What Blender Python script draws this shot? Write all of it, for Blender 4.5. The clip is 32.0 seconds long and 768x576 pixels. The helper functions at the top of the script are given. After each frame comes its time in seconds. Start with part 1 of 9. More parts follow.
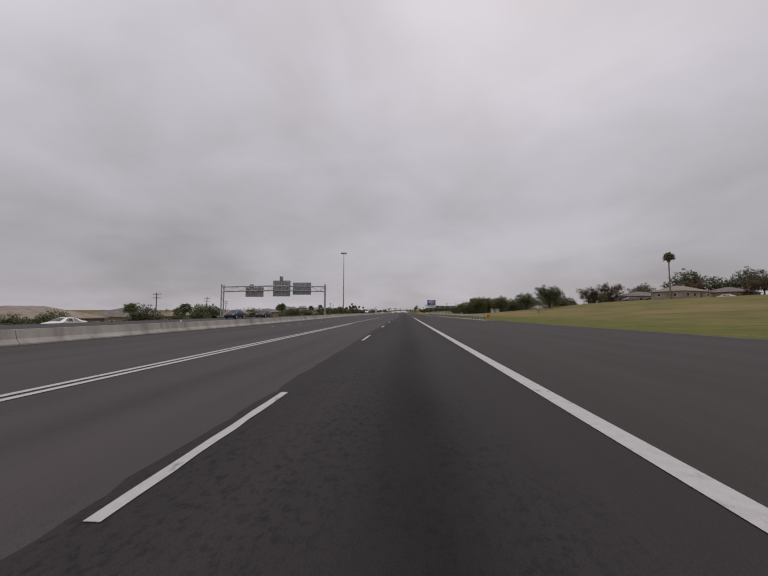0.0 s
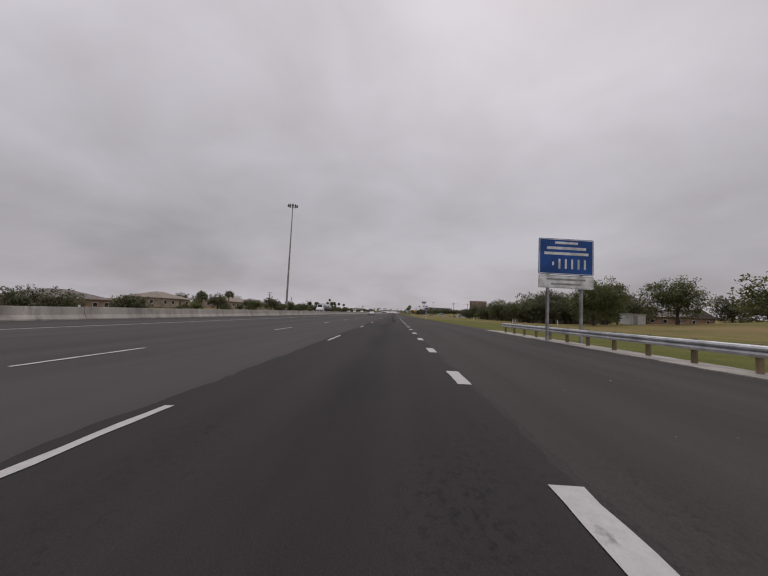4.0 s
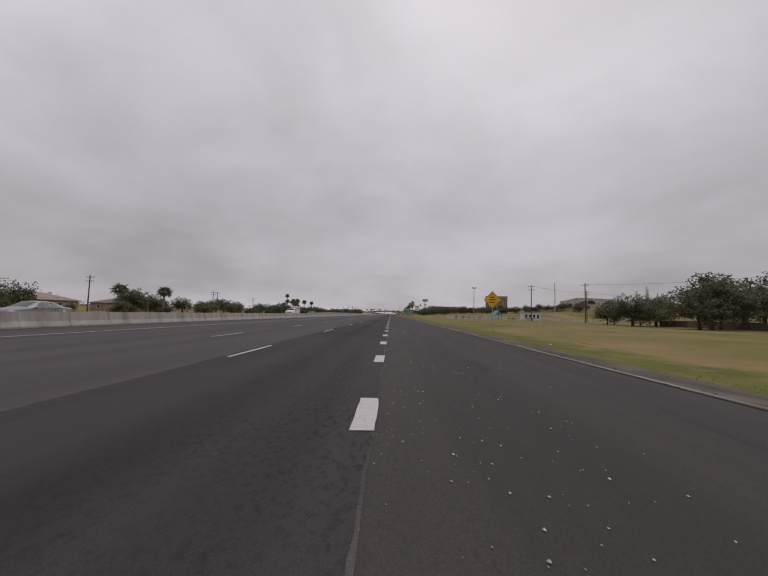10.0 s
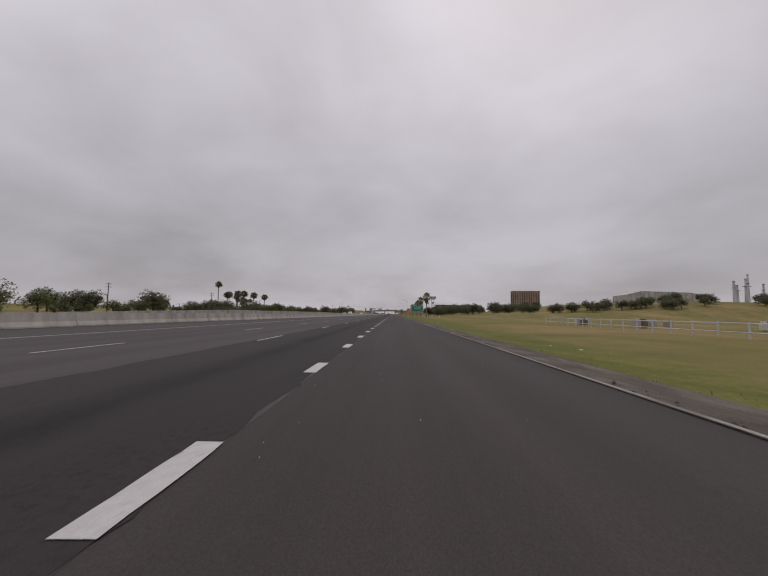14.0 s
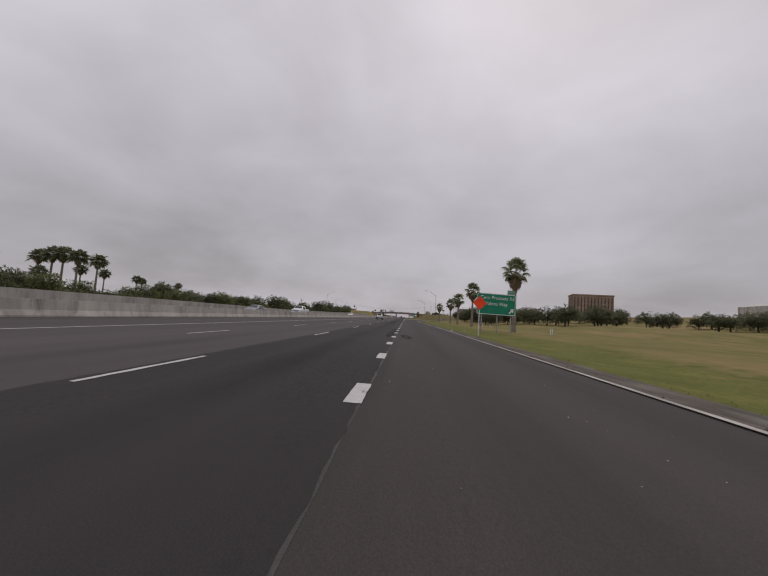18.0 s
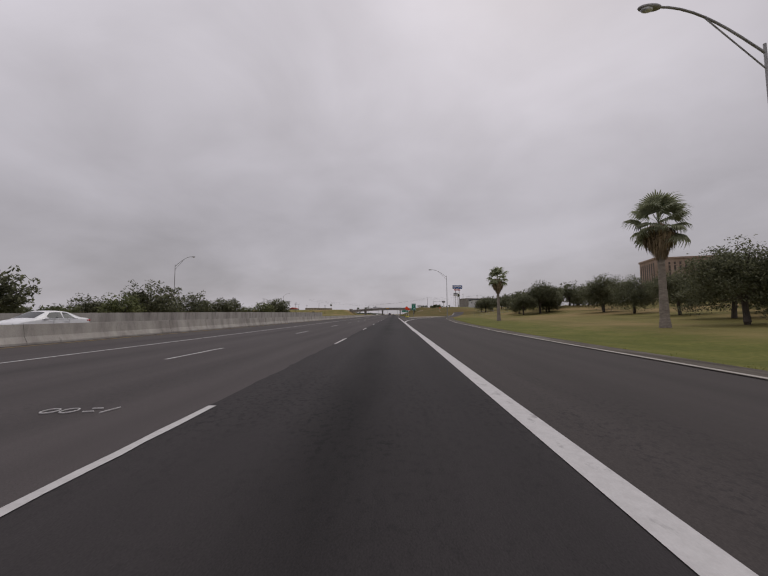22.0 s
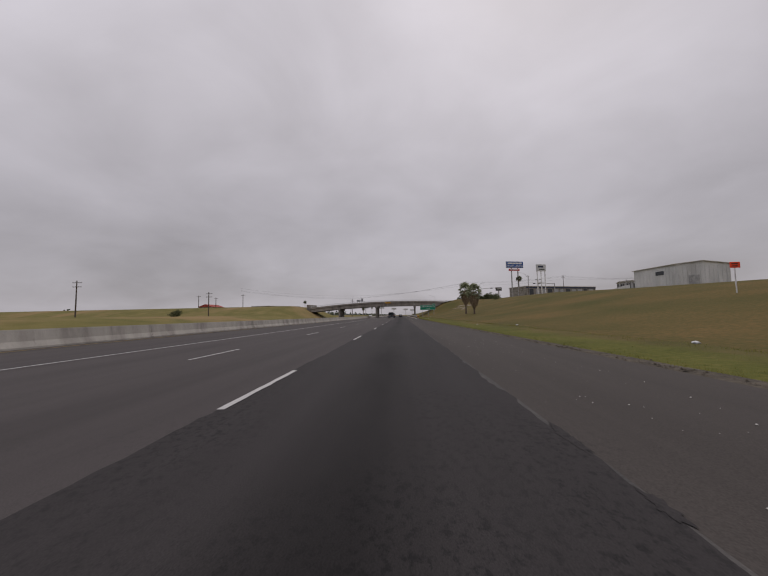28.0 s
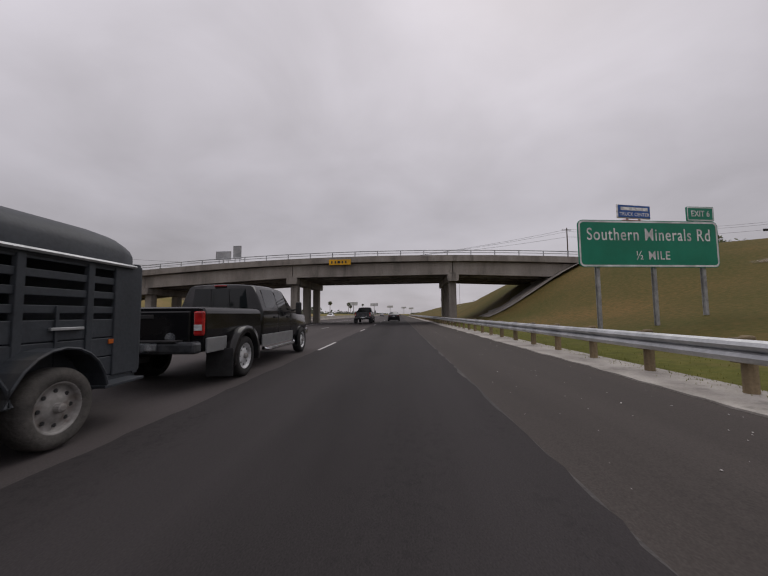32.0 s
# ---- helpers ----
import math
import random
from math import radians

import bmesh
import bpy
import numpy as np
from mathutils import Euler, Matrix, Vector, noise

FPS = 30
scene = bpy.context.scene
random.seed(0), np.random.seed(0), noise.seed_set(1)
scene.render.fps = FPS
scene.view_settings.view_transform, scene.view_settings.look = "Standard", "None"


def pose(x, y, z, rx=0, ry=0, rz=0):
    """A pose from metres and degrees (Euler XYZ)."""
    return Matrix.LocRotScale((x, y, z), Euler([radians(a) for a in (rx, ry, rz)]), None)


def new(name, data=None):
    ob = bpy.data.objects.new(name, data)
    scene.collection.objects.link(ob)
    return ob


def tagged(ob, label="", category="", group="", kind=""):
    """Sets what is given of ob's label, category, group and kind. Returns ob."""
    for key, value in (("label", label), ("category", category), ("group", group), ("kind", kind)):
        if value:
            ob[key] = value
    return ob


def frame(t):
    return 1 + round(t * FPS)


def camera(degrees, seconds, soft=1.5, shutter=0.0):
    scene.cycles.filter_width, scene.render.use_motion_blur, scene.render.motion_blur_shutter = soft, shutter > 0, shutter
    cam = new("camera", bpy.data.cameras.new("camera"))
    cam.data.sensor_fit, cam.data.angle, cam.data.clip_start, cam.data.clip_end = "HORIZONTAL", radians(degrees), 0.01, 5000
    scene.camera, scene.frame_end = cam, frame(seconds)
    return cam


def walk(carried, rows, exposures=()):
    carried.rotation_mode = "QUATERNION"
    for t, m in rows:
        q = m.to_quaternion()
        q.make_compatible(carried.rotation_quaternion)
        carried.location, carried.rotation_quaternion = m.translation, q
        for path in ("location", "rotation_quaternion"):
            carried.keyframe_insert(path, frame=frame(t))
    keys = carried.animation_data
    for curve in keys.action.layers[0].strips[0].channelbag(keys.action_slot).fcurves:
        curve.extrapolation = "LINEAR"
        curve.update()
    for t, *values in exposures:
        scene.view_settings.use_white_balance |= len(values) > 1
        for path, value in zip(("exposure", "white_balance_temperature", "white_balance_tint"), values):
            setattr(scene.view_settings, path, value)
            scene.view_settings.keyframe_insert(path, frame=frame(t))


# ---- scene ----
LENS = 95.62
cam = camera(LENS, 32.0, soft=1.25, shutter=0.012)

# seconds, x, y, yaw, roll, pitch
EYE = 1.142
PATH = [
    (0.0, -1.979, 0.00, 3.299, -0.125, 3.989),
    (1.0, -2.160, 27.60, 2.231, 1.332, 3.883),
    (2.0, -1.840, 55.10, 1.509, -0.709, 4.170),
    (3.0, -1.441, 82.80, 1.629, -2.783, 4.162),
    (6.0, -1.100, 164.90, 2.098, -1.377, 3.775),
    (7.0, -1.000, 190.50, 1.756, -0.199, 3.913),
    (8.0, -0.703, 218.00, 1.415, -0.605, 4.246),
    (9.0, -0.234, 245.60, 1.022, -1.276, 4.012),
    (10.0, 0.253, 273.80, 1.096, -1.377, 4.250),
    (11.0, 0.642, 302.10, 0.966, -1.899, 4.236),
    (12.0, 1.034, 331.40, 0.957, -1.794, 4.155),
    (13.0, 1.354, 361.20, 0.824, -2.731, 4.348),
    (14.0, 1.545, 390.80, 1.486, -1.150, 4.230),
    (17.0, 1.105, 479.80, 2.104, -3.321, 4.211),
    (18.0, 0.612, 509.60, 3.598, -3.968, 4.584),
    (19.0, -0.333, 539.90, 4.188, 2.498, 4.487),
    (20.0, -1.130, 570.70, 3.690, 3.536, 4.573),
    (21.0, -1.485, 602.10, 2.319, 3.511, 4.451),
    (22.0, -1.381, 634.50, 1.622, 0.342, 4.317),
    (23.0, -1.245, 667.20, 3.115, -1.388, 4.499),
    (24.0, -1.495, 700.00, 2.856, 1.019, 4.334),
    (25.0, -1.595, 733.00, 2.137, 2.136, 4.436),
    (28.0, -1.388, 826.60, 2.855, 1.092, 4.470),
    (29.0, -1.736, 857.80, 1.626, 3.312, 4.302),
    (30.0, -1.460, 889.20, 1.435, 2.585, 4.828),
    (31.0, -1.393, 921.50, 1.239, 1.120, 4.278),
    (32.0, -1.070, 953.90, 2.475, 0.585, 4.275),
]
walk(cam, [(t, pose(x, y, EYE, 90 + pitch, roll, yaw)) for t, x, y, yaw, roll, pitch in PATH],
     exposures=((0.0, -0.04), (4.0, -0.04), (8.0, 0.02), (10.0, 0.0), (16.0, -0.02), (22.0, -0.05), (25.0, -0.08), (30.0, -0.06), (32.0, 0.0)))

# ---- world: an overcast cloud deck under a Nishita sky, and a wide soft sun ----
SUN_EL, SUN_AZ = radians(55), radians(25)
world = bpy.data.worlds.new("overcast")
scene.world = world
world.use_nodes = True
wn, wl = world.node_tree.nodes, world.node_tree.links
wn.clear()


w_out = wn.new("ShaderNodeOutputWorld")
w_bg = wn.new("ShaderNodeBackground")
sky = wn.new("ShaderNodeTexSky")
sky.sky_type, sky.sun_disc, sky.sun_elevation, sky.sun_rotation = "NISHITA", False, SUN_EL, SUN_AZ
sky.dust_density = 3.0
w_tc = wn.new("ShaderNodeTexCoord")
w_sep = wn.new("ShaderNodeSeparateXYZ")
wl.new(w_tc.outputs["Generated"], w_sep.inputs[0])
# clouds lie on a flat deck: divide the direction by its height
w_max = wn.new("ShaderNodeMath")
w_max.operation = "MAXIMUM"
w_max.inputs[1].default_value = 0.0
wl.new(w_sep.outputs["Z"], w_max.inputs[0])
w_add = wn.new("ShaderNodeMath")
w_add.operation = "ADD"
w_add.inputs[1].default_value = 0.30
wl.new(w_max.outputs[0], w_add.inputs[0])
w_div = wn.new("ShaderNodeVectorMath")
w_div.operation = "DIVIDE"
w_cmb = wn.new("ShaderNodeCombineXYZ")
w_cmb.inputs[2].default_value = 1.0
for s in (0, 1):
    wl.new(w_add.outputs[0], w_cmb.inputs[s])
wl.new(w_tc.outputs["Generated"], w_div.inputs[0])
wl.new(w_cmb.outputs[0], w_div.inputs[1])


def w_noise(scale, detail, rough, shift):
    m = wn.new("ShaderNodeMapping")
    m.inputs["Location"].default_value = shift
    m.inputs["Scale"].default_value = (1.0, 1.0, 0.0)
    wl.new(w_div.outputs[0], m.inputs[0])
    n = wn.new("ShaderNodeTexNoise")
    n.inputs["Scale"].default_value, n.inputs["Detail"].default_value = scale, detail
    n.inputs["Roughness"].default_value = rough
    n.inputs["Distortion"].default_value = 0.35
    wl.new(m.outputs[0], n.inputs["Vector"])
    return n


n1, n2 = w_noise(0.62, 4.0, 0.50, (3.1, 0.4, 0)), w_noise(2.1, 6.0, 0.55, (7.7, 2.2, 0))
w_mixn = wn.new("ShaderNodeMath")
w_mixn.operation = "MULTIPLY_ADD"
w_mixn.inputs[1].default_value = 0.33
wl.new(n2.outputs["Fac"], w_mixn.inputs[0])
wl.new(n1.outputs["Fac"], w_mixn.inputs[2])
ramp = wn.new("ShaderNodeValToRGB")
wl.new(w_mixn.outputs[0], ramp.inputs[0])
cr = ramp.color_ramp
cr.elements[0].position, cr.elements[0].color = 0.45, (0.425, 0.400, 0.425, 1)
cr.elements[1].position, cr.elements[1].color = 0.82, (0.650, 0.618, 0.668, 1)
# the deck is darkest low down, thins overhead, and is a little brighter on the east side
w_hz = wn.new("ShaderNodeValToRGB")
hz = w_hz.color_ramp
hz.elements[0].position, hz.elements[0].color = 0.0, (0.77, 0.77, 0.77, 1)
hz.elements[1].position, hz.elements[1].color = 0.80, (1.16, 1.16, 1.16, 1)
for p_, g_ in ((0.08, 0.705), (0.27, 0.74), (0.52, 1.02)):
    hz.elements.new(p_).color = (g_, g_, g_, 1)
wl.new(w_max.outputs[0], w_hz.inputs[0])
w_side = wn.new("ShaderNodeMapRange")
w_side.inputs["From Min"].default_value, w_side.inputs["From Max"].default_value = -0.7, 0.7
w_side.inputs["To Min"].default_value, w_side.inputs["To Max"].default_value = 1.18, 1.13
wl.new(w_sep.outputs["X"], w_side.inputs["Value"])
w_gain = wn.new("ShaderNodeMath")
w_gain.operation = "MULTIPLY"
wl.new(w_hz.outputs[0], w_gain.inputs[0])
wl.new(w_side.outputs[0], w_gain.inputs[1])
w_mul = wn.new("ShaderNodeVectorMath")
w_mul.operation = "SCALE"
wl.new(ramp.outputs[0], w_mul.inputs[0])
wl.new(w_gain.outputs[0], w_mul.inputs["Scale"])
w_sky = wn.new("ShaderNodeVectorMath")
w_sky.operation = "SCALE"
w_sky.inputs["Scale"].default_value = 0.08
wl.new(sky.outputs[0], w_sky.inputs[0])
w_mix = wn.new("ShaderNodeMix")
w_mix.data_type = "RGBA"
w_mix.inputs["Factor"].default_value = 0.93
wl.new(w_sky.outputs[0], w_mix.inputs["A"])
wl.new(w_mul.outputs[0], w_mix.inputs["B"])
wl.new(w_mix.outputs["Result"], w_bg.inputs["Color"])
w_bg.inputs["Strength"].default_value = 1.0
wl.new(w_bg.outputs[0], w_out.inputs[0])

sun = new("sun", bpy.data.lights.new("sun", "SUN"))
sun.data.energy, sun.data.angle, sun.data.color = 0.75, radians(40), (1.0, 0.97, 0.93)
sun.matrix_world = pose(0, 0, 60, 90 - math.degrees(SUN_EL), 0, 180 - math.degrees(SUN_AZ))


# ---- materials ----
def material(name, base, dark=None, light=None, scale=4.0, rough=0.8, metal=0.0, bump=0.0, fine=60.0, amount=0.5,
             stretch=(1, 1, 1), island=0.0, random=0.0, spec=0.4, coords="Object", blotch=None):
    """A surface with broad stains, fine grain, relief and a little change from piece to piece."""
    m = bpy.data.materials.new(name)
    m.use_nodes = True
    nt = m.node_tree
    n, l = nt.nodes, nt.links
    b = n["Principled BSDF"]
    dark = dark or tuple(c * 0.75 for c in base)
    light = light or tuple(min(1, c * 1.2) for c in base)
    if coords == "World":
        geo = n.new("ShaderNodeNewGeometry")
        src = geo.outputs["Position"]
    else:
        tc = n.new("ShaderNodeTexCoord")
        src = tc.outputs["Object"]
    mp = n.new("ShaderNodeMapping")
    mp.inputs["Scale"].default_value = stretch
    l.new(src, mp.inputs[0])
    t1, t2 = n.new("ShaderNodeTexNoise"), n.new("ShaderNodeTexNoise")
    t1.inputs["Scale"].default_value, t1.inputs["Detail"].default_value, t1.inputs["Roughness"].default_value = scale, 6, 0.6
    t2.inputs["Scale"].default_value, t2.inputs["Detail"].default_value = fine, 3
    l.new(mp.outputs[0], t1.inputs["Vector"])
    l.new(src, t2.inputs["Vector"])
    r = n.new("ShaderNodeValToRGB")
    r.color_ramp.elements[0].position, r.color_ramp.elements[0].color = 0.5 - amount * 0.35, (*dark, 1)
    r.color_ramp.elements[1].position, r.color_ramp.elements[1].color = 0.5 + amount * 0.35, (*light, 1)
    e = r.color_ramp.elements.new(0.5)
    e.color = (*base, 1)
    l.new(t1.outputs["Fac"], r.inputs[0])
    mul = n.new("ShaderNodeMapRange")
    mul.inputs["To Min"].default_value, mul.inputs["To Max"].default_value = 1 - amount * 0.5, 1 + amount * 0.5
    l.new(t2.outputs["Fac"], mul.inputs["Value"])
    sc = n.new("ShaderNodeVectorMath")
    sc.operation = "SCALE"
    l.new(r.outputs[0], sc.inputs[0])
    l.new(mul.outputs[0], sc.inputs["Scale"])
    col = sc.outputs[0]
    if blotch:
        colour, bscale, lo, hi, bstretch = blotch
        mp2 = n.new("ShaderNodeMapping")
        mp2.inputs["Scale"].default_value = bstretch
        l.new(src, mp2.inputs[0])
        t3 = n.new("ShaderNodeTexNoise")
        t3.inputs["Scale"].default_value, t3.inputs["Detail"].default_value, t3.inputs["Roughness"].default_value = bscale, 7, 0.62
        l.new(mp2.outputs[0], t3.inputs["Vector"])
        f = n.new("ShaderNodeMapRange")
        f.inputs["From Min"].default_value, f.inputs["From Max"].default_value = lo, hi
        l.new(t3.outputs["Fac"], f.inputs["Value"])
        mx = n.new("ShaderNodeMix")
        mx.data_type = "RGBA"
        l.new(f.outputs[0], mx.inputs["Factor"])
        l.new(col, mx.inputs["A"])
        mx.inputs["B"].default_value = (*colour, 1)
        col = mx.outputs["Result"]
    if island or random:
        if island:
            g2 = n.new("ShaderNodeNewGeometry")
            rnd = g2.outputs["Random Per Island"]
        else:
            oi = n.new("ShaderNodeObjectInfo")
            rnd = oi.outputs["Random"]
        a = island or random
        mr = n.new("ShaderNodeMapRange")
        mr.inputs["To Min"].default_value, mr.inputs["To Max"].default_value = 1 - a, 1 + a
        l.new(rnd, mr.inputs["Value"])
        s2 = n.new("ShaderNodeVectorMath")
        s2.operation = "SCALE"
        l.new(col, s2.inputs[0])
        l.new(mr.outputs[0], s2.inputs["Scale"])
        col = s2.outputs[0]
    l.new(col, b.inputs["Base Color"])
    b.inputs["Roughness"].default_value, b.inputs["Metallic"].default_value = rough, metal
    b.inputs["Specular IOR Level"].default_value = spec
    if bump:
        bp = n.new("ShaderNodeBump")
        bp.inputs["Strength"].default_value, bp.inputs["Distance"].default_value = bump, 0.02
        l.new(t2.outputs["Fac"], bp.inputs["Height"])
        l.new(bp.outputs[0], b.inputs["Normal"])
    return m


def leafy(m, share=0.4):
    """Lets light through thin leaves."""
    n, l = m.node_tree.nodes, m.node_tree.links
    b, out = n["Principled BSDF"], n["Material Output"]
    tr, mx = n.new("ShaderNodeBsdfTranslucent"), n.new("ShaderNodeMixShader")
    l.new(b.inputs["Base Color"].links[0].from_socket, tr.inputs["Color"])
    mx.inputs["Fac"].default_value = share
    l.new(b.outputs[0], mx.inputs[1])
    l.new(tr.outputs[0], mx.inputs[2])
    l.new(mx.outputs[0], out.inputs["Surface"])
    return m


def glass(name, tint, rough=0.03):
    m = bpy.data.materials.new(name)
    m.use_nodes = True
    b = m.node_tree.nodes["Principled BSDF"]
    b.inputs["Base Color"].default_value = (*tint, 1)
    b.inputs["Roughness"].default_value = rough
    b.inputs["Specular IOR Level"].default_value = 0.38
    b.inputs["Coat Weight"].default_value = 0.05
    return m


def asphalt(name, base, dark, lane=3.66, wheel=0.16, patch=(0.50, 0.62), speck=0.55, spec=0.22):
    """Worn asphalt: stone grain, ragged dark mottles, long stains and two polished wheel paths to a lane."""
    m = bpy.data.materials.new(name)
    m.use_nodes = True
    n, l = m.node_tree.nodes, m.node_tree.links
    b = n["Principled BSDF"]
    pos = n.new("ShaderNodeNewGeometry").outputs["Position"]

    def tex(scale, detail, rough, stretch):
        mp = n.new("ShaderNodeMapping")
        mp.inputs["Scale"].default_value = stretch
        l.new(pos, mp.inputs[0])
        t = n.new("ShaderNodeTexNoise")
        t.inputs["Scale"].default_value, t.inputs["Detail"].default_value, t.inputs["Roughness"].default_value = scale, detail, rough
        l.new(mp.outputs[0], t.inputs["Vector"])
        return t.outputs["Fac"]

    def ranged(v, lo, hi, a, c):
        r = n.new("ShaderNodeMapRange")
        r.inputs["From Min"].default_value, r.inputs["From Max"].default_value = lo, hi
        r.inputs["To Min"].default_value, r.inputs["To Max"].default_value = a, c
        l.new(v, r.inputs["Value"])
        return r.outputs[0]

    def op(kind, a, c):
        q = n.new("ShaderNodeMath")
        q.operation = kind
        for i, v in enumerate((a, c)):
            if isinstance(v, float):
                q.inputs[i].default_value = v
            else:
                l.new(v, q.inputs[i])
        return q.outputs[0]

    grain = tex(95.0, 2, 0.6, (1, 1, 1))
    coarse = tex(15.0, 6, 0.78, (1, 0.7, 1))
    long_ = tex(0.8, 5, 0.6, (1, 0.035, 1))
    broad = tex(0.32, 6, 0.62, (1, 0.3, 1))
    sep = n.new("ShaderNodeSeparateXYZ")
    l.new(pos, sep.inputs[0])
    # dark oil band between the wheels of every lane
    ph = op("MULTIPLY", op("ADD", sep.outputs["X"], lane / 2), 2 * math.pi / lane)
    band = op("MULTIPLY", op("POWER", op("MAXIMUM", op("COSINE", ph, 0.0), 0.0), 3.0), wheel)
    gain = op("MULTIPLY", ranged(grain, 0.3, 0.7, 1 - speck * 0.5, 1 + speck * 0.5), ranged(long_, 0.3, 0.7, 0.82, 1.18))
    gain = op("MULTIPLY", gain, op("SUBTRACT", 1.0, op("MULTIPLY", band, ranged(broad, 0.35, 0.6, 0.3, 1.2))))
    mask = op("MULTIPLY", ranged(coarse, 0.50, 0.60, 0.0, 1.0), ranged(broad, patch[0], patch[1], 0.0, 1.0))
    mask = op("MAXIMUM", mask, op("MULTIPLY", ranged(broad, patch[1], patch[1] + 0.12, 0.0, 0.7), ranged(coarse, 0.4, 0.55, 0.4, 1.0)))
    mx = n.new("ShaderNodeMix")
    mx.data_type = "RGBA"
    l.new(mask, mx.inputs["Factor"])
    mx.inputs["A"].default_value, mx.inputs["B"].default_value = (*base, 1), (*dark, 1)
    sc = n.new("ShaderNodeVectorMath")
    sc.operation = "SCALE"
    l.new(mx.outputs["Result"], sc.inputs[0])
    l.new(gain, sc.inputs["Scale"])
    l.new(sc.outputs[0], b.inputs["Base Color"])
    b.inputs["Roughness"].default_value, b.inputs["Specular IOR Level"].default_value = 0.92, spec
    bp = n.new("ShaderNodeBump")
    bp.inputs["Strength"].default_value, bp.inputs["Distance"].default_value = 0.22, 0.006
    l.new(grain, bp.inputs["Height"])
    l.new(bp.outputs[0], b.inputs["Normal"])
    return m


ASPHALT = asphalt("asphalt", (0.0703, 0.0613, 0.0600), (0.0513, 0.0458, 0.0450), wheel=0.12, patch=(0.52, 0.66))
OVERLAY = asphalt("dark_asphalt_overlay", (0.0465, 0.0412, 0.0412), (0.0195, 0.0180, 0.0185), wheel=0.42, patch=(0.45, 0.62), speck=0.55)
OVERLAY_NEW = asphalt("newer_dark_asphalt_overlay", (0.0365, 0.0325, 0.0328), (0.0165, 0.0155, 0.0160), wheel=0.46, patch=(0.47, 0.63), speck=0.55)
PALE_SHOULDER = asphalt("pale_worn_shoulder_asphalt", (0.0607, 0.0523, 0.0474), (0.0405, 0.0359, 0.0336), wheel=0.05, patch=(0.52, 0.66), speck=0.5)
SHOULDER = asphalt("shoulder_asphalt", (0.0522, 0.0450, 0.0423), (0.0311, 0.0279, 0.0273), wheel=0.05, patch=(0.54, 0.66), speck=0.42)
SEAM = material("sealed_joint", (0.042, 0.037, 0.036), (0.026, 0.024, 0.024), (0.056, 0.050, 0.047), 5, 0.9, 0, 0.6, 30, 0.8, coords="World", spec=0.2)
GOREASPH = material("worn_gore_asphalt", (0.082, 0.072, 0.064), (0.055, 0.050, 0.046), (0.115, 0.102, 0.090), 0.5, 0.93, 0, 0.8, 30, 0.7, (1, 0.3, 1), coords="World", spec=0.2,
                    blotch=((0.050, 0.046, 0.043), 0.7, 0.55, 0.75, (1, 0.25, 1)))
WEAR = material("scuffed_joint", (0.078, 0.072, 0.068), (0.050, 0.047, 0.045), (0.118, 0.108, 0.100), 3.0, 0.95, 0, 0.6, 40, 0.9, (1, 0.3, 1), coords="World",
                blotch=((0.052, 0.049, 0.047), 1.1, 0.42, 0.62, (1.5, 0.5, 1)))
PAINT = material("road_paint", (0.48, 0.465, 0.455), (0.455, 0.44, 0.43), (0.50, 0.485, 0.475), 9.0, 0.75, 0, 0.3, 90, 0.3, coords="World",
                 blotch=((0.15, 0.14, 0.14), 6.0, 0.60, 0.76, (1, 0.5, 1)))
PAINT_Y = material("yellow_road_paint", (0.42, 0.30, 0.10), rough=0.75, scale=2, coords="World", blotch=((0.10, 0.09, 0.08), 2.0, 0.5, 0.7, (1, 0.3, 1)))
WALLGREY = material("kerb_concrete", (0.25, 0.235, 0.215), (0.13, 0.12, 0.11), (0.34, 0.32, 0.29), 1.5, 0.9, 0, 0.5, 25, 0.7, (1, 0.3, 1), coords="World",
                    blotch=((0.09, 0.085, 0.05), 0.9, 0.5, 0.68, (1, 0.4, 1)))
CONCRETE = material("concrete", (0.36, 0.335, 0.30), (0.22, 0.20, 0.18), (0.46, 0.43, 0.39), 0.9, 0.9, 0, 0.4, 30, 0.6, (1, 1, 0.3), coords="World",
                    blotch=((0.10, 0.092, 0.085), 1.4, 0.60, 0.78, (1, 1, 0.12)))
GORE = material("gore_concrete", (0.265, 0.235, 0.195), (0.16, 0.14, 0.115), (0.345, 0.31, 0.26), 0.5, 0.92, 0, 0.4, 20, 0.6, coords="World",
                blotch=((0.13, 0.12, 0.11), 0.4, 0.55, 0.7, (1, 1, 1)))
DEBRIS = material("crumbled_soil", (0.070, 0.056, 0.040), (0.032, 0.026, 0.019), (0.135, 0.112, 0.082), 3.0, 0.95, 0, 1.0, 18, 0.8, coords="World")
BRIDGE_CON = material("bridge_concrete", (0.27, 0.245, 0.215), (0.15, 0.135, 0.12), (0.36, 0.33, 0.29), 0.6, 0.9, 0, 0.3, 14, 0.6, (1, 1, 0.25), coords="World",
                      blotch=((0.07, 0.063, 0.056), 0.9, 0.58, 0.75, (1, 1, 0.15)))
GRASS = material("grass_ground", (0.158, 0.138, 0.046), (0.094, 0.092, 0.027), (0.240, 0.184, 0.076), 0.22, 0.95, 0, 1.0, 19, 0.9, (1, 0.6, 1), coords="World",
                 blotch=((0.262, 0.182, 0.088), 0.045, 0.49, 0.66, (1, 0.6, 1)), spec=0.1)
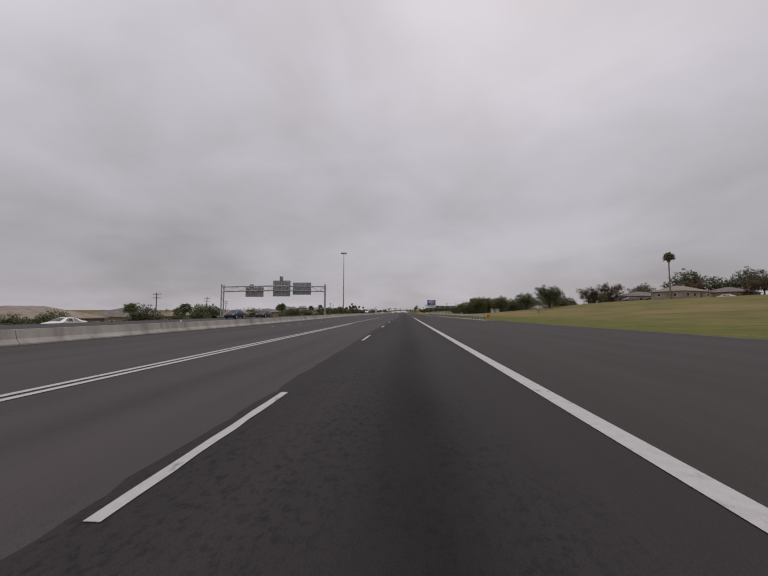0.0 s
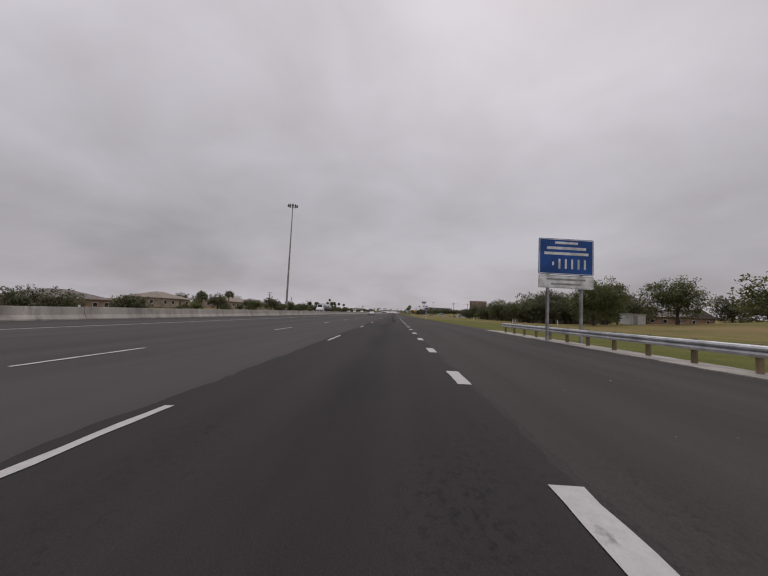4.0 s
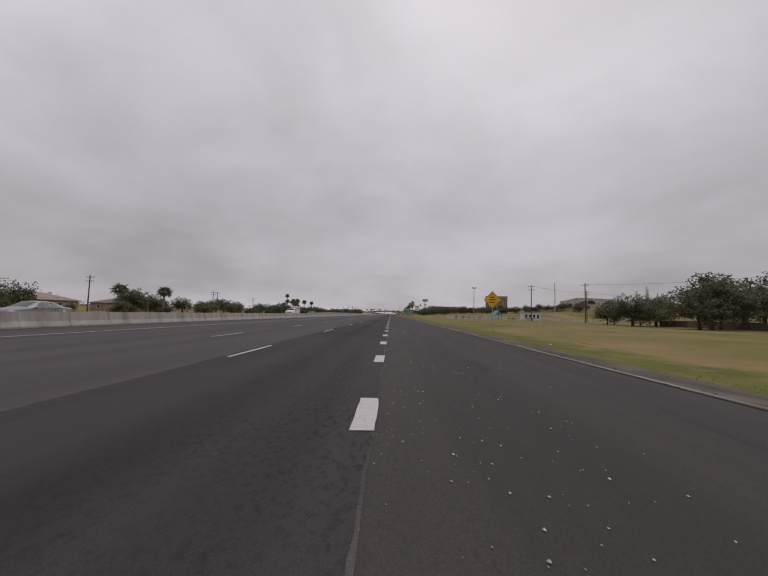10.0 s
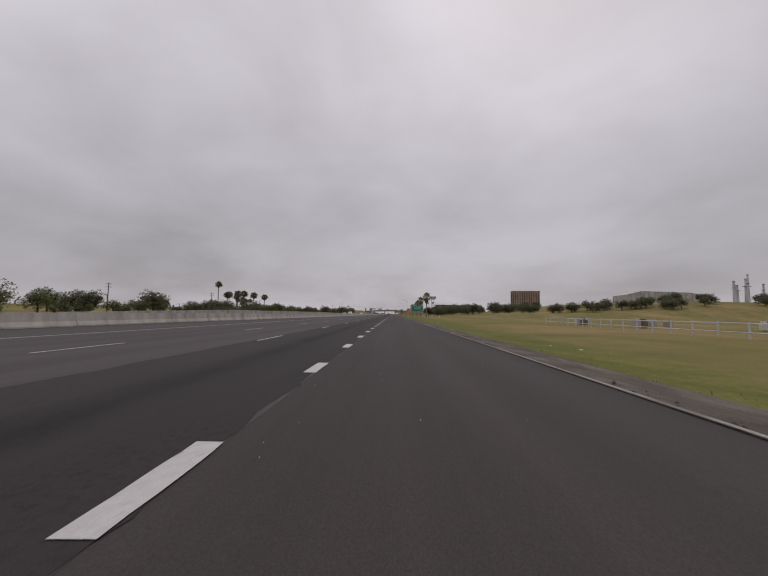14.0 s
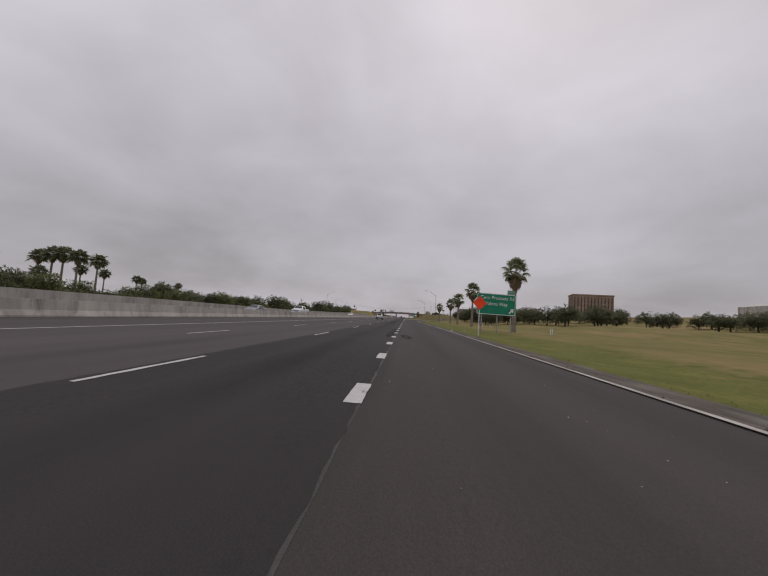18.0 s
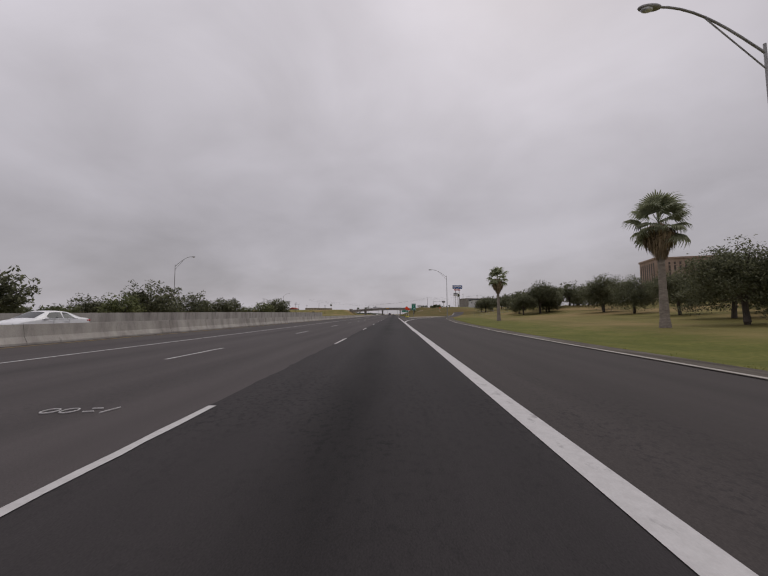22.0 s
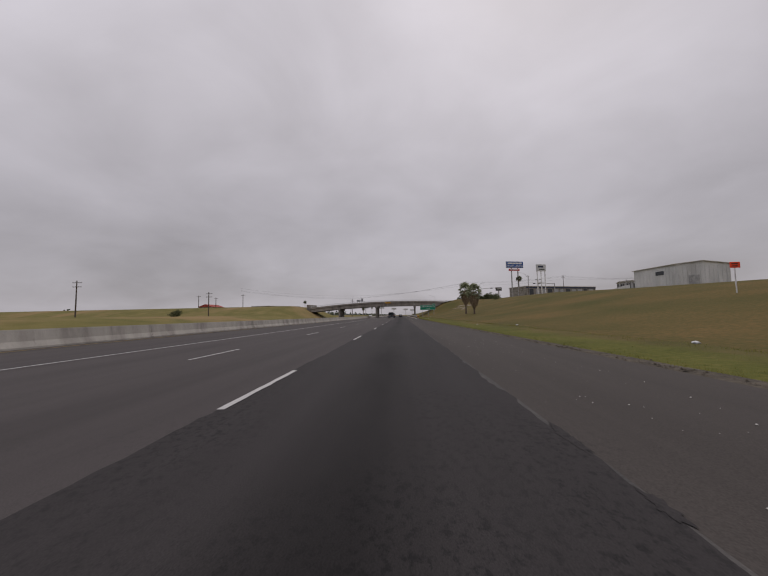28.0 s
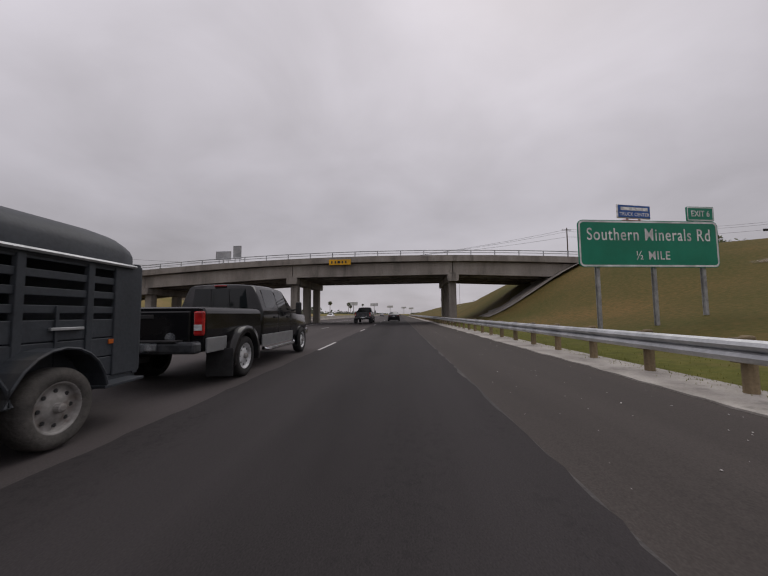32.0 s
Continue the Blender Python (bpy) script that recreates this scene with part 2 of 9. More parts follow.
BANKGRASS = material("long_bank_grass", (0.098, 0.088, 0.030), (0.064, 0.062, 0.018), (0.150, 0.118, 0.046), 0.5, 0.95, 0, 1.0, 21, 0.9, (1, 0.6, 1), coords="World",
                     blotch=((0.175, 0.115, 0.055), 0.10, 0.50, 0.68, (1, 0.4, 1)), spec=0.08)
BLADES = material("grass_blades", (0.190, 0.190, 0.050), (0.140, 0.150, 0.034), (0.250, 0.225, 0.074), 0.3, 0.85, 0, 0, 5, 0.6, island=0.2, coords="World", spec=0.15)
STRAW = material("dry_grass_blades", (0.30, 0.225, 0.088), (0.20, 0.165, 0.055), (0.39, 0.295, 0.125), 0.3, 0.9, 0, 0, 5, 0.5, island=0.15, coords="World", spec=0.05)
DIRT = material("verge_dirt", (0.108, 0.094, 0.078), (0.045, 0.038, 0.030), (0.21, 0.19, 0.165), 1.3, 0.95, 0, 1.0, 34, 0.9, (1, 0.35, 1), coords="World",
                blotch=((0.255, 0.240, 0.215), 0.22, 0.57, 0.68, (1, 0.25, 1)), spec=0.1)
CHIP = material("white_stone_chips", (0.5, 0.48, 0.45), rough=0.9, island=0.4)
STEEL = material("galvanised_steel", (0.42, 0.43, 0.44), (0.32, 0.33, 0.34), (0.52, 0.53, 0.54), 1.5, 0.5, 0.6, 0.1, 20, 0.4, (1, 1, 1), coords="World",
                 blotch=((0.25, 0.19, 0.13), 1.2, 0.66, 0.8, (1, 1, 1)))
POLE = material("weathered_pole_steel", (0.33, 0.325, 0.32), rough=0.6, metal=0.35, scale=0.8, coords="World", amount=0.4)
WOODPOST = material("treated_timber_post", (0.19, 0.145, 0.085), (0.11, 0.085, 0.05), (0.26, 0.20, 0.12), 3, 0.9, 0, 0.6, 30, 0.6, (1, 1, 0.2), random=0.25)
CREOSOTE = material("utility_pole_wood", (0.10, 0.078, 0.06), rough=0.9, scale=2, stretch=(1, 1, 0.1))
GREEN = material("green_sign_sheeting", (0.002, 0.205, 0.120), (0.002, 0.188, 0.108), (0.004, 0.228, 0.135), 0.7, 0.45, 0, 0, 200, 0.3)
BLUE = material("blue_sign_sheeting", (0.010, 0.075, 0.30), rough=0.45, scale=0.7, amount=0.25)
YELLOW = material("yellow_sign_sheeting", (0.72, 0.38, 0.01), rough=0.45, scale=0.7, amount=0.25)
ORANGE = material("orange_sign_sheeting", (0.95, 0.070, 0.012), rough=0.5, scale=0.7, amount=0.25)
WHITE = material("white_sign_sheeting", (0.72, 0.72, 0.72), rough=0.45, scale=1, amount=0.2)
BLACK = material("black_legend", (0.02, 0.02, 0.022), rough=0.5, amount=0.2)
RED = material("red_sheeting", (0.5, 0.03, 0.03), rough=0.45, amount=0.2)
ALU = material("bare_sign_back", (0.36, 0.365, 0.37), (0.28, 0.285, 0.29), (0.44, 0.445, 0.45), 1.2, 0.55, 0.5, 0, 30, 0.4)
DARKTRUNK = material("dark_palm_trunk", (0.105, 0.078, 0.058), (0.06, 0.045, 0.034), (0.17, 0.135, 0.105), 2.5, 0.95, 0, 0.8, 22, 0.7, (1, 1, 2.5))
TRUNK = material("palm_trunk", (0.215, 0.185, 0.155), (0.13, 0.11, 0.092), (0.31, 0.27, 0.23), 2.5, 0.95, 0, 0.8, 22, 0.7, (1, 1, 2.5))
BARK = material("tree_bark", (0.080, 0.068, 0.055), (0.05, 0.042, 0.035), (0.12, 0.10, 0.085), 3, 0.95, 0, 0.8, 25, 0.7, (1, 1, 0.25))


def blend_grass(name, over, under, broad=0.35):
    """The under material, with the over material's colour where the mesh's attribute "edge" is low; ragged between."""
    m = under.copy()
    m.name = name
    n, l = m.node_tree.nodes, m.node_tree.links
    b = n["Principled BSDF"]
    low = b.inputs["Base Color"].links[0].from_socket
    pos = n.new("ShaderNodeNewGeometry").outputs["Position"]

    def tex(scale, detail):
        t = n.new("ShaderNodeTexNoise")
        t.inputs["Scale"].default_value, t.inputs["Detail"].default_value = scale, detail
        l.new(pos, t.inputs["Vector"])
        return t.outputs["Fac"]

    ramp_ = n.new("ShaderNodeValToRGB")
    for e, (p, c) in zip((ramp_.color_ramp.elements[0], ramp_.color_ramp.elements[1]), ((0.30, over[1]), (0.70, over[2]))):
        e.position, e.color = p, (*c, 1)
    mid = ramp_.color_ramp.elements.new(0.5)
    mid.color = (*over[0], 1)
    mixn = n.new("ShaderNodeMath")
    mixn.operation = "MULTIPLY_ADD"
    l.new(tex(5.0, 9), mixn.inputs[0])
    mixn.inputs[1].default_value = 0.5
    half = n.new("ShaderNodeMath")
    half.operation = "MULTIPLY"
    half.inputs[1].default_value = 0.5
    l.new(tex(broad, 6), half.inputs[0])
    l.new(half.outputs[0], mixn.inputs[2])
    l.new(mixn.outputs[0], ramp_.inputs[0])
    at = n.new("ShaderNodeAttribute")
    at.attribute_name = "edge"
    wob = n.new("ShaderNodeMath")
    wob.operation = "MULTIPLY_ADD"
    l.new(tex(0.9, 7), wob.inputs[0])
    wob.inputs[1].default_value = 1.3
    l.new(at.outputs["Fac"], wob.inputs[2])
    rg = n.new("ShaderNodeMapRange")
    rg.inputs["From Min"].default_value, rg.inputs["From Max"].default_value = 0.85, 1.35
    l.new(wob.outputs[0], rg.inputs["Value"])
    mx = n.new("ShaderNodeMix")
    mx.data_type = "RGBA"
    l.new(rg.outputs[0], mx.inputs["Factor"])
    l.new(ramp_.outputs[0], mx.inputs["A"])
    l.new(low, mx.inputs["B"])
    l.new(mx.outputs["Result"], b.inputs["Base Color"])
    return m


MOWN_RGB = ((0.116, 0.121, 0.029), (0.072, 0.082, 0.018), (0.185, 0.168, 0.050))
BANK_RGB = ((0.108, 0.086, 0.028), (0.058, 0.066, 0.015), (0.190, 0.116, 0.044))
MOWN_FIELD = blend_grass("mown_verge_into_field", MOWN_RGB, GRASS)
MOWN_BANK = blend_grass("mown_verge_into_bank", ((0.108, 0.110, 0.026), (0.062, 0.070, 0.016), (0.165, 0.148, 0.044)), BANKGRASS)
BANK_FIELD = blend_grass("bank_grass_into_field", BANK_RGB, GRASS, 0.11)
FROND = material("palm_frond", (0.270, 0.290, 0.180), (0.180, 0.202, 0.115), (0.370, 0.385, 0.255), 1.5, 0.6, 0, 0, 12, 0.6, random=0.30, spec=0.35)
FARFROND = material("far_palm_frond", (0.150, 0.164, 0.092), rough=0.7, scale=1.5, island=0.3)
SKIRT = material("dead_frond_skirt", (0.220, 0.165, 0.105), (0.14, 0.10, 0.062), (0.31, 0.24, 0.155), 2.5, 0.9, 0, 0, 15, 0.7, island=0.35)
LEAF_A = material("live_oak_leaves", (0.130, 0.136, 0.078), (0.092, 0.098, 0.055), (0.172, 0.176, 0.104), 0.8, 0.75, 0, 0, 8, 0.7, island=0.45, spec=0.25)
LEAF_B = material("mesquite_leaves", (0.145, 0.160, 0.070), (0.105, 0.120, 0.050), (0.190, 0.200, 0.092), 0.8, 0.75, 0, 0, 8, 0.7, island=0.4, spec=0.25)
LEAF_C = material("brownish_tree_leaves", (0.150, 0.104, 0.074), (0.075, 0.054, 0.035), (0.155, 0.115, 0.07), 0.8, 0.8, 0, 0, 8, 0.7, island=0.4, spec=0.2)
LEAF_D = material("hedge_leaves", (0.110, 0.122, 0.060), (0.078, 0.090, 0.042), (0.150, 0.162, 0.080), 0.8, 0.8, 0, 0, 8, 0.7, island=0.4, spec=0.2)


def let_light_through(m, share):
    """Thin leaves pass on part of the light that falls on their other side."""
    n, l = m.node_tree.nodes, m.node_tree.links
    b = n["Principled BSDF"]
    tr, mx = n.new("ShaderNodeBsdfTranslucent"), n.new("ShaderNodeMixShader")
    l.new(b.inputs["Base Color"].links[0].from_socket, tr.inputs["Color"])
    mx.inputs["Fac"].default_value = share
    l.new(b.outputs[0], mx.inputs[1])
    l.new(tr.outputs[0], mx.inputs[2])
    l.new(mx.outputs[0], n["Material Output"].inputs["Surface"])


for m_ in (LEAF_A, LEAF_B, LEAF_C, LEAF_D, FROND):
    let_light_through(m_, 0.32)

for m_ in (FROND, FARFROND, LEAF_A, LEAF_B, LEAF_C, LEAF_D, BLADES, STRAW):
    leafy(m_)
WOODS = material("far_woods", (0.080, 0.088, 0.062), (0.060, 0.068, 0.048), (0.105, 0.112, 0.080), 0.05, 0.9, 0, 0, 1.5, 0.7, island=0.35, coords="World", spec=0.1)
CAR_WHITE = material("white_car_paint", (0.74, 0.74, 0.74), (0.70, 0.70, 0.70), (0.77, 0.77, 0.77), 1.5, 0.25, 0, 0, 40, 0.12, spec=0.55)
CAR_BLACK = material("black_car_paint", (0.008, 0.008, 0.009), (0.006, 0.006, 0.007), (0.013, 0.012, 0.012), 1.5, 0.14, 0, 0, 40, 0.2, spec=0.38)
CAR_GREY = material("dark_grey_car_paint", (0.045, 0.048, 0.052), rough=0.25, amount=0.15, spec=0.55)
CAR_BLUE = material("dark_blue_car_paint", (0.015, 0.022, 0.055), rough=0.25, amount=0.15, spec=0.55)
CAR_SILVER = material("silver_car_paint", (0.24, 0.245, 0.25), (0.23, 0.235, 0.24), (0.25, 0.255, 0.26), rough=0.35, metal=0.2, amount=0.06)
TRAILER = material("trailer_grey_paint", (0.040, 0.046, 0.054), (0.028, 0.032, 0.038), (0.06, 0.066, 0.074), 1.2, 0.55, 0, 0.1, 25, 0.6, spec=0.35,
                   blotch=((0.085, 0.08, 0.073), 1.5, 0.60, 0.8, (1, 1, 0.4)))
GLASS = glass("dark_car_glass", (0.014, 0.017, 0.018))
TINT = glass("green_tinted_glass", (0.07, 0.095, 0.085))
PANE = glass("window_pane", (0.035, 0.04, 0.045), 0.08)
RUBBER = material("tyre_rubber", (0.022, 0.021, 0.021), rough=0.85, scale=8, amount=0.4, bump=0.3)
DUSTY = material("dusty_tyre_rubber", (0.075, 0.070, 0.064), (0.04, 0.038, 0.036), (0.11, 0.10, 0.092), 4, 0.9, 0, 0.3, 30, 0.6)
RIM = material("alloy_wheel", (0.55, 0.56, 0.57), rough=0.4, metal=0.25, amount=0.2)
RIM_RUST = material("painted_steel_wheel", (0.26, 0.25, 0.24), (0.16, 0.13, 0.11), (0.36, 0.35, 0.33), 6, 0.65, 0.3, 0.1, 30, 0.6)
CHROME = material("chrome", (0.62, 0.63, 0.65), rough=0.18, metal=1.0, amount=0.15)
PLASTIC = material("black_plastic", (0.026, 0.026, 0.027), rough=0.65, scale=5, amount=0.3)
LENS_RED = material("red_lamp_lens", (0.42, 0.014, 0.014), rough=0.2, amount=0.15, spec=0.6)
LENS_DARK = material("dark_red_lamp_lens", (0.16, 0.006, 0.006), rough=0.25, amount=0.15, spec=0.6)
LENS_AMBER = material("amber_lamp_lens", (0.36, 0.085, 0.015), rough=0.25, amount=0.15)
LENS_CLEAR = material("clear_lamp_lens", (0.62, 0.63, 0.64), rough=0.15, amount=0.15, spec=0.6)
PLATE = material("licence_plate", (0.62, 0.62, 0.63), rough=0.5, amount=0.15)
STUCCO = material("stucco_wall", (0.33, 0.275, 0.215), (0.26, 0.215, 0.165), (0.40, 0.34, 0.27), 0.6, 0.9, 0, 0.3, 12, 0.5)
BRICK = material("tan_brick_wall", (0.29, 0.19, 0.135), (0.22, 0.14, 0.10), (0.36, 0.25, 0.185), 0.8, 0.9, 0, 0.3, 9, 0.5)
SHINGLE = material("grey_brown_shingles", (0.175, 0.150, 0.135), (0.125, 0.106, 0.095), (0.23, 0.20, 0.18), 0.9, 0.9, 0, 0.4, 9, 0.5)
TILEROOF = material("tan_shingles", (0.26, 0.215, 0.175), rough=0.9, scale=0.8, bump=0.4, fine=9)
BROWNBLD = material("brown_precast_wall", (0.300, 0.222, 0.172), (0.25, 0.182, 0.138), (0.35, 0.265, 0.21), 0.15, 0.9, 0, 0, 3, 0.4)
DARKFIN = material("dark_window_strip", (0.055, 0.042, 0.036), rough=0.5, amount=0.3)
METALWALL = material("white_metal_siding", (0.55, 0.56, 0.56), (0.45, 0.455, 0.455), (0.64, 0.645, 0.645), 0.3, 0.6, 0.1, 0, 4, 0.4, (1, 1, 0.3))
TANROOF = material("pale_metal_roof", (0.40, 0.38, 0.345), rough=0.6, scale=0.2, amount=0.3)
REDROOF = material("red_roof", (0.30, 0.045, 0.030), rough=0.7, scale=0.5)
TEAL = material("teal_roof", (0.06, 0.26, 0.33), rough=0.6, scale=0.5)
FENCE = material("weathered_fence_wood", (0.15, 0.115, 0.085), rough=0.9, scale=1.5, stretch=(1, 1, 0.2), random=0.2)
CONE_Y = material("yellow_marker_plastic", (0.62, 0.55, 0.02), rough=0.6, amount=0.3)
GALVGREY = material("sign_post_grey", (0.36, 0.36, 0.355), rough=0.6, metal=0.4, scale=2, amount=0.3)


# ---- mesh helpers ----
def to_mesh(name, bm, mat, smooth=False):
    me = bpy.data.meshes.new(name)
    bmesh.ops.recalc_face_normals(bm, faces=bm.faces)
    bm.to_mesh(me)
    bm.free()
    for m in (mat if isinstance(mat, (list, tuple)) else (mat,)):
        me.materials.append(m)
    if smooth:
        me.shade_smooth()
    return me


def raw_mesh(name, verts, faces, mat, smooth=False):
    me = bpy.data.meshes.new(name)
    me.from_pydata(verts, [], faces)
    me.materials.append(mat)
    if smooth:
        me.shade_smooth()
    return me


def part(name, bm, mat, parent, label="", smooth=False, m=None):
    ob = new(name, bm if isinstance(bm, bpy.types.Mesh) else to_mesh(name, bm, mat, smooth))
    ob.parent = parent
    if m is not None:
        ob.matrix_basis = m
    return tagged(ob, label)


def thing(name, label, category, m=None, group="", kind=""):
    ob = new(name)
    ob.empty_display_size = 0.2
    if m is not None:
        ob.matrix_basis = m
    return tagged(ob, label, category, group, kind)


def structure(name, bm, mat, label, category, smooth=False):
    ob = new(name, bm if isinstance(bm, bpy.types.Mesh) else to_mesh(name, bm, mat, smooth))
    return tagged(ob, label, category, kind="structure")


def box(bm, c, s, rz=0.0, bev=0.0, m=None):
    """A box of size s round c."""
    mat = Matrix.Translation(c) @ Matrix.Rotation(radians(rz), 4, "Z") @ Matrix.Diagonal((*s, 1))
    if m is not None:
        mat = m @ mat
    r = bmesh.ops.create_cube(bm, size=1, matrix=mat)
    if bev:
        es = {e for v in r["verts"] for e in v.link_edges}
        bmesh.ops.bevel(bm, geom=list(es), offset=bev, segments=2, affect="EDGES", profile=0.5)
    return bm


def bx(c, s, rz=0.0, bev=0.0):
    return box(bmesh.new(), c, s, rz, bev)


def tube(bm, points, radii, n=8, caps=True):
    """A round tube through points."""
    rings = []
    pts = [Vector(p) for p in points]
    if not isinstance(radii, (list, tuple)):
        radii = [radii] * len(pts)
    for i, p in enumerate(pts):
        d = (pts[min(i + 1, len(pts) - 1)] - pts[max(i - 1, 0)]).normalized()
        q = d.to_track_quat("Z", "Y")
        rings.append([bm.verts.new(p + q @ Vector((math.cos(a) * radii[i], math.sin(a) * radii[i], 0)))
                      for a in (2 * math.pi * k / n for k in range(n))])
    for a, b in zip(rings, rings[1:]):
        for k in range(n):
            bm.faces.new((a[k], a[(k + 1) % n], b[(k + 1) % n], b[k]))
    if caps:
        bm.faces.new(rings[0][::-1])
        bm.faces.new(rings[-1])
    return bm


def tb(points, radii, n=8):
    return tube(bmesh.new(), points, radii, n)


def prism(bm, outline, a, b, axis="Y"):
    """An outline in the two other axes, drawn out from a to b."""
    def at(p, k):
        return {"Y": (p[0], k, p[1]), "X": (k, p[0], p[1]), "Z": (p[0], p[1], k)}[axis]
    lo, hi = [bm.verts.new(at(p, a)) for p in outline], [bm.verts.new(at(p, b)) for p in outline]
    n = len(outline)
    for i in range(n):
        bm.faces.new((lo[i], lo[(i + 1) % n], hi[(i + 1) % n], hi[i]))
    bm.faces.new(lo[::-1])
    bm.faces.new(hi)
    return bm


def ring_prism(bm, outer, inner, a, b):
    """A frame between two outlines of the same count, drawn out along y."""
    rows = [[bm.verts.new((p[0], k, p[1])) for p in o] for o, k in ((outer, a), (outer, b), (inner, b), (inner, a))]
    n = len(outer)
    for r in range(4):
        p, q = rows[r], rows[(r + 1) % 4]
        for i in range(n):
            bm.faces.new((p[i], p[(i + 1) % n], q[(i + 1) % n], q[i]))
    return bm


def round_rect(w, h, r, cx=0.0, cz=0.0, k=4):
    out = []
    for sx, sz, a0 in ((1, 1, 0), (-1, 1, 90), (-1, -1, 180), (1, -1, 270)):
        for i in range(k + 1):
            a = radians(a0 + 90 * i / k)
            out.append((cx + sx * (w / 2 - r) + r * math.cos(a), cz + sz * (h / 2 - r) + r * math.sin(a)))
    return out


def words(text, size, mat, parent, at, label="", spread=1.0, name="legend", squeeze=1.0):
    """Raised lettering on a sign that faces -y; at: the text's centre on the face."""
    cu = bpy.data.curves.new("t", "FONT")
    cu.body, cu.size, cu.extrude, cu.align_x, cu.align_y = text, size, 0.003, "CENTER", "CENTER"
    cu.space_character = spread
    cu.offset = size * 0.006
    tmp = bpy.data.objects.new("t", cu)
    me = bpy.data.meshes.new_from_object(tmp)
    bpy.data.objects.remove(tmp)
    bpy.data.curves.remove(cu)
    me.materials.clear()
    me.materials.append(mat)
    ob = new(name, me)
    ob.parent = parent
    ob.matrix_basis = pose(*at, 90, 0, 0) @ Matrix.Diagonal((squeeze, 1, 1, 1))
    return tagged(ob, label)


def lerp(pts, y):
    return float(np.interp(y, [p[0] for p in pts], [p[1] for p in pts]))


def smooth01(v):
    v = min(1.0, max(0.0, v))
    return v * v * (3 - 2 * v)


# ---- the lie of the land; x across the road, y along it ----
LANE = 3.66
EDGE = [(-400, 18), (0, 14.6), (50, 10.6), (100, 8.2), (176, 6.4), (227, 5.7), (281, 5.2), (550, 5.2), (611, 4.9),
        (648, 4.95), (655, 5.1), (678, 6.5), (712, 10.2), (730, 13.4), (745, 16.4), (748, 3.5), (820, 3.9), (860, 3.3), (900, 3.1), (1600, 3.1)]
BARRIER = [(-300, -15.2), (30, -15.2), (95, -18.4), (420, -17.8), (500, -16.2), (760, -16.4), (850, -17.6), (1500, -17.6)]
MEDLINE = [(70, -14.2), (200, -13.9), (330, -13.2), (480, -10.98), (1500, -10.98)]
LEFTEDGE = -36.0
CUT = [(815, 0), (828, 0.8), (840, 2.2), (853, 3.7), (870, 4.7), (900, 5.7), (932, 7.0), (975, 7.8), (1250, 7.8), (1500, 0)]


def edge(y):
    return lerp(EDGE, y)


def land(x, y):
    """Height of the ground."""
    if LEFTEDGE < x < edge(y):
        return -0.10
    if x >= edge(y):
        u = x - edge(y)
        z = -0.06 - 0.35 * smooth01(u / 5) * smooth01((14 - u) / 8) * smooth01((y - 120) / 60) * smooth01((738 - y) / 30)
        z += 5.9 * smooth01((u - 6) / 78) * smooth01((228 - y) / 95)
        hill = (3.6 + 1.0 * smooth01((y - 740) / 50)) * smooth01((x - 22) / (70 - 18 * smooth01((y - 740) / 50))) * smooth01((y - 570) / 60)
        cut = lerp(CUT, y)
        hill *= smooth01((930 - y) / 60)
        z += max(hill, cut * smooth01((u - 0.8) / 40 * 0.93 + 0.04))
        z += 13.5 * smooth01((x - 105) / 125) * smooth01((y - 580) / 120) * smooth01((950 - y) / 100)
        z += 4.0 * smooth01((x - 6.5) / 13) * smooth01((y - 972) / 20) * smooth01((1045 - y) / 28) * smooth01((42 - x) / 20)
        return z
    u = LEFTEDGE - x
    z = -0.05 - 2.5 * smooth01(u / 14) * smooth01((225 - y) / 70)
    z += 1.75 * smooth01(u / 16) * smooth01((y - 760) / 60) * smooth01((1500 - y) / 250)
    z += 4.4 * smooth01((u - 2) / 14) * smooth01((y - 945) / 40) * smooth01((1060 - y) / 40)
    return z


LX = [-4500, -2500, -1500, -900, -600, -400, -300, -220, -160, -120, -90, -70, -58, -52, -47, -43, -40, -38, -36.01]
RU = [0.01, 0.8, 2, 3.5, 5, 7, 9.5, 12, 15, 18, 22, 27, 33, 40, 48, 57, 68, 80, 95, 115, 140, 180, 240, 340, 500, 800, 1400, 2500, 4500]
YS = [-3500, -1500, -700, -350] + list(range(-200, 1360, 8)) + [1420, 1500, 1600, 1750, 2000, 2500, 3300, 4500]
verts, faces = [], []
for y in YS:
    for x in LX + [-30, -17, -7, 0] + [edge(y) + u for u in RU]:
        jig = 0.05 * noise.noise((x * 0.13, y * 0.13, 1.7)) if LEFTEDGE > x or x > edge(y) + 0.5 else 0
        verts.append((x, y, land(x, y) + jig))
ncol = len(LX) + 4 + len(RU)
for j in range(len(YS) - 1):
    for i in range(ncol - 1):
        a = j * ncol + i
        faces.append((a, a + 1, a + ncol + 1, a + ncol))
ground = structure("ground", raw_mesh("ground", verts, faces, BANK_FIELD, True), None, "rough grass ground, green near the road and straw-coloured beyond", "ground")
# where the long rusty grass of the cutting grows: 0 there, 1 on the mown fields
at = ground.data.attributes.new("edge", "FLOAT", "POINT")
at.data.foreach_set("value", [1.0 - smooth01((y - 785) / 40) * smooth01((1330 - y) / 60) * smooth01((x - edge(y)) / 2) * smooth01((62 - x + edge(y)) / 30) for x, y, z in verts])


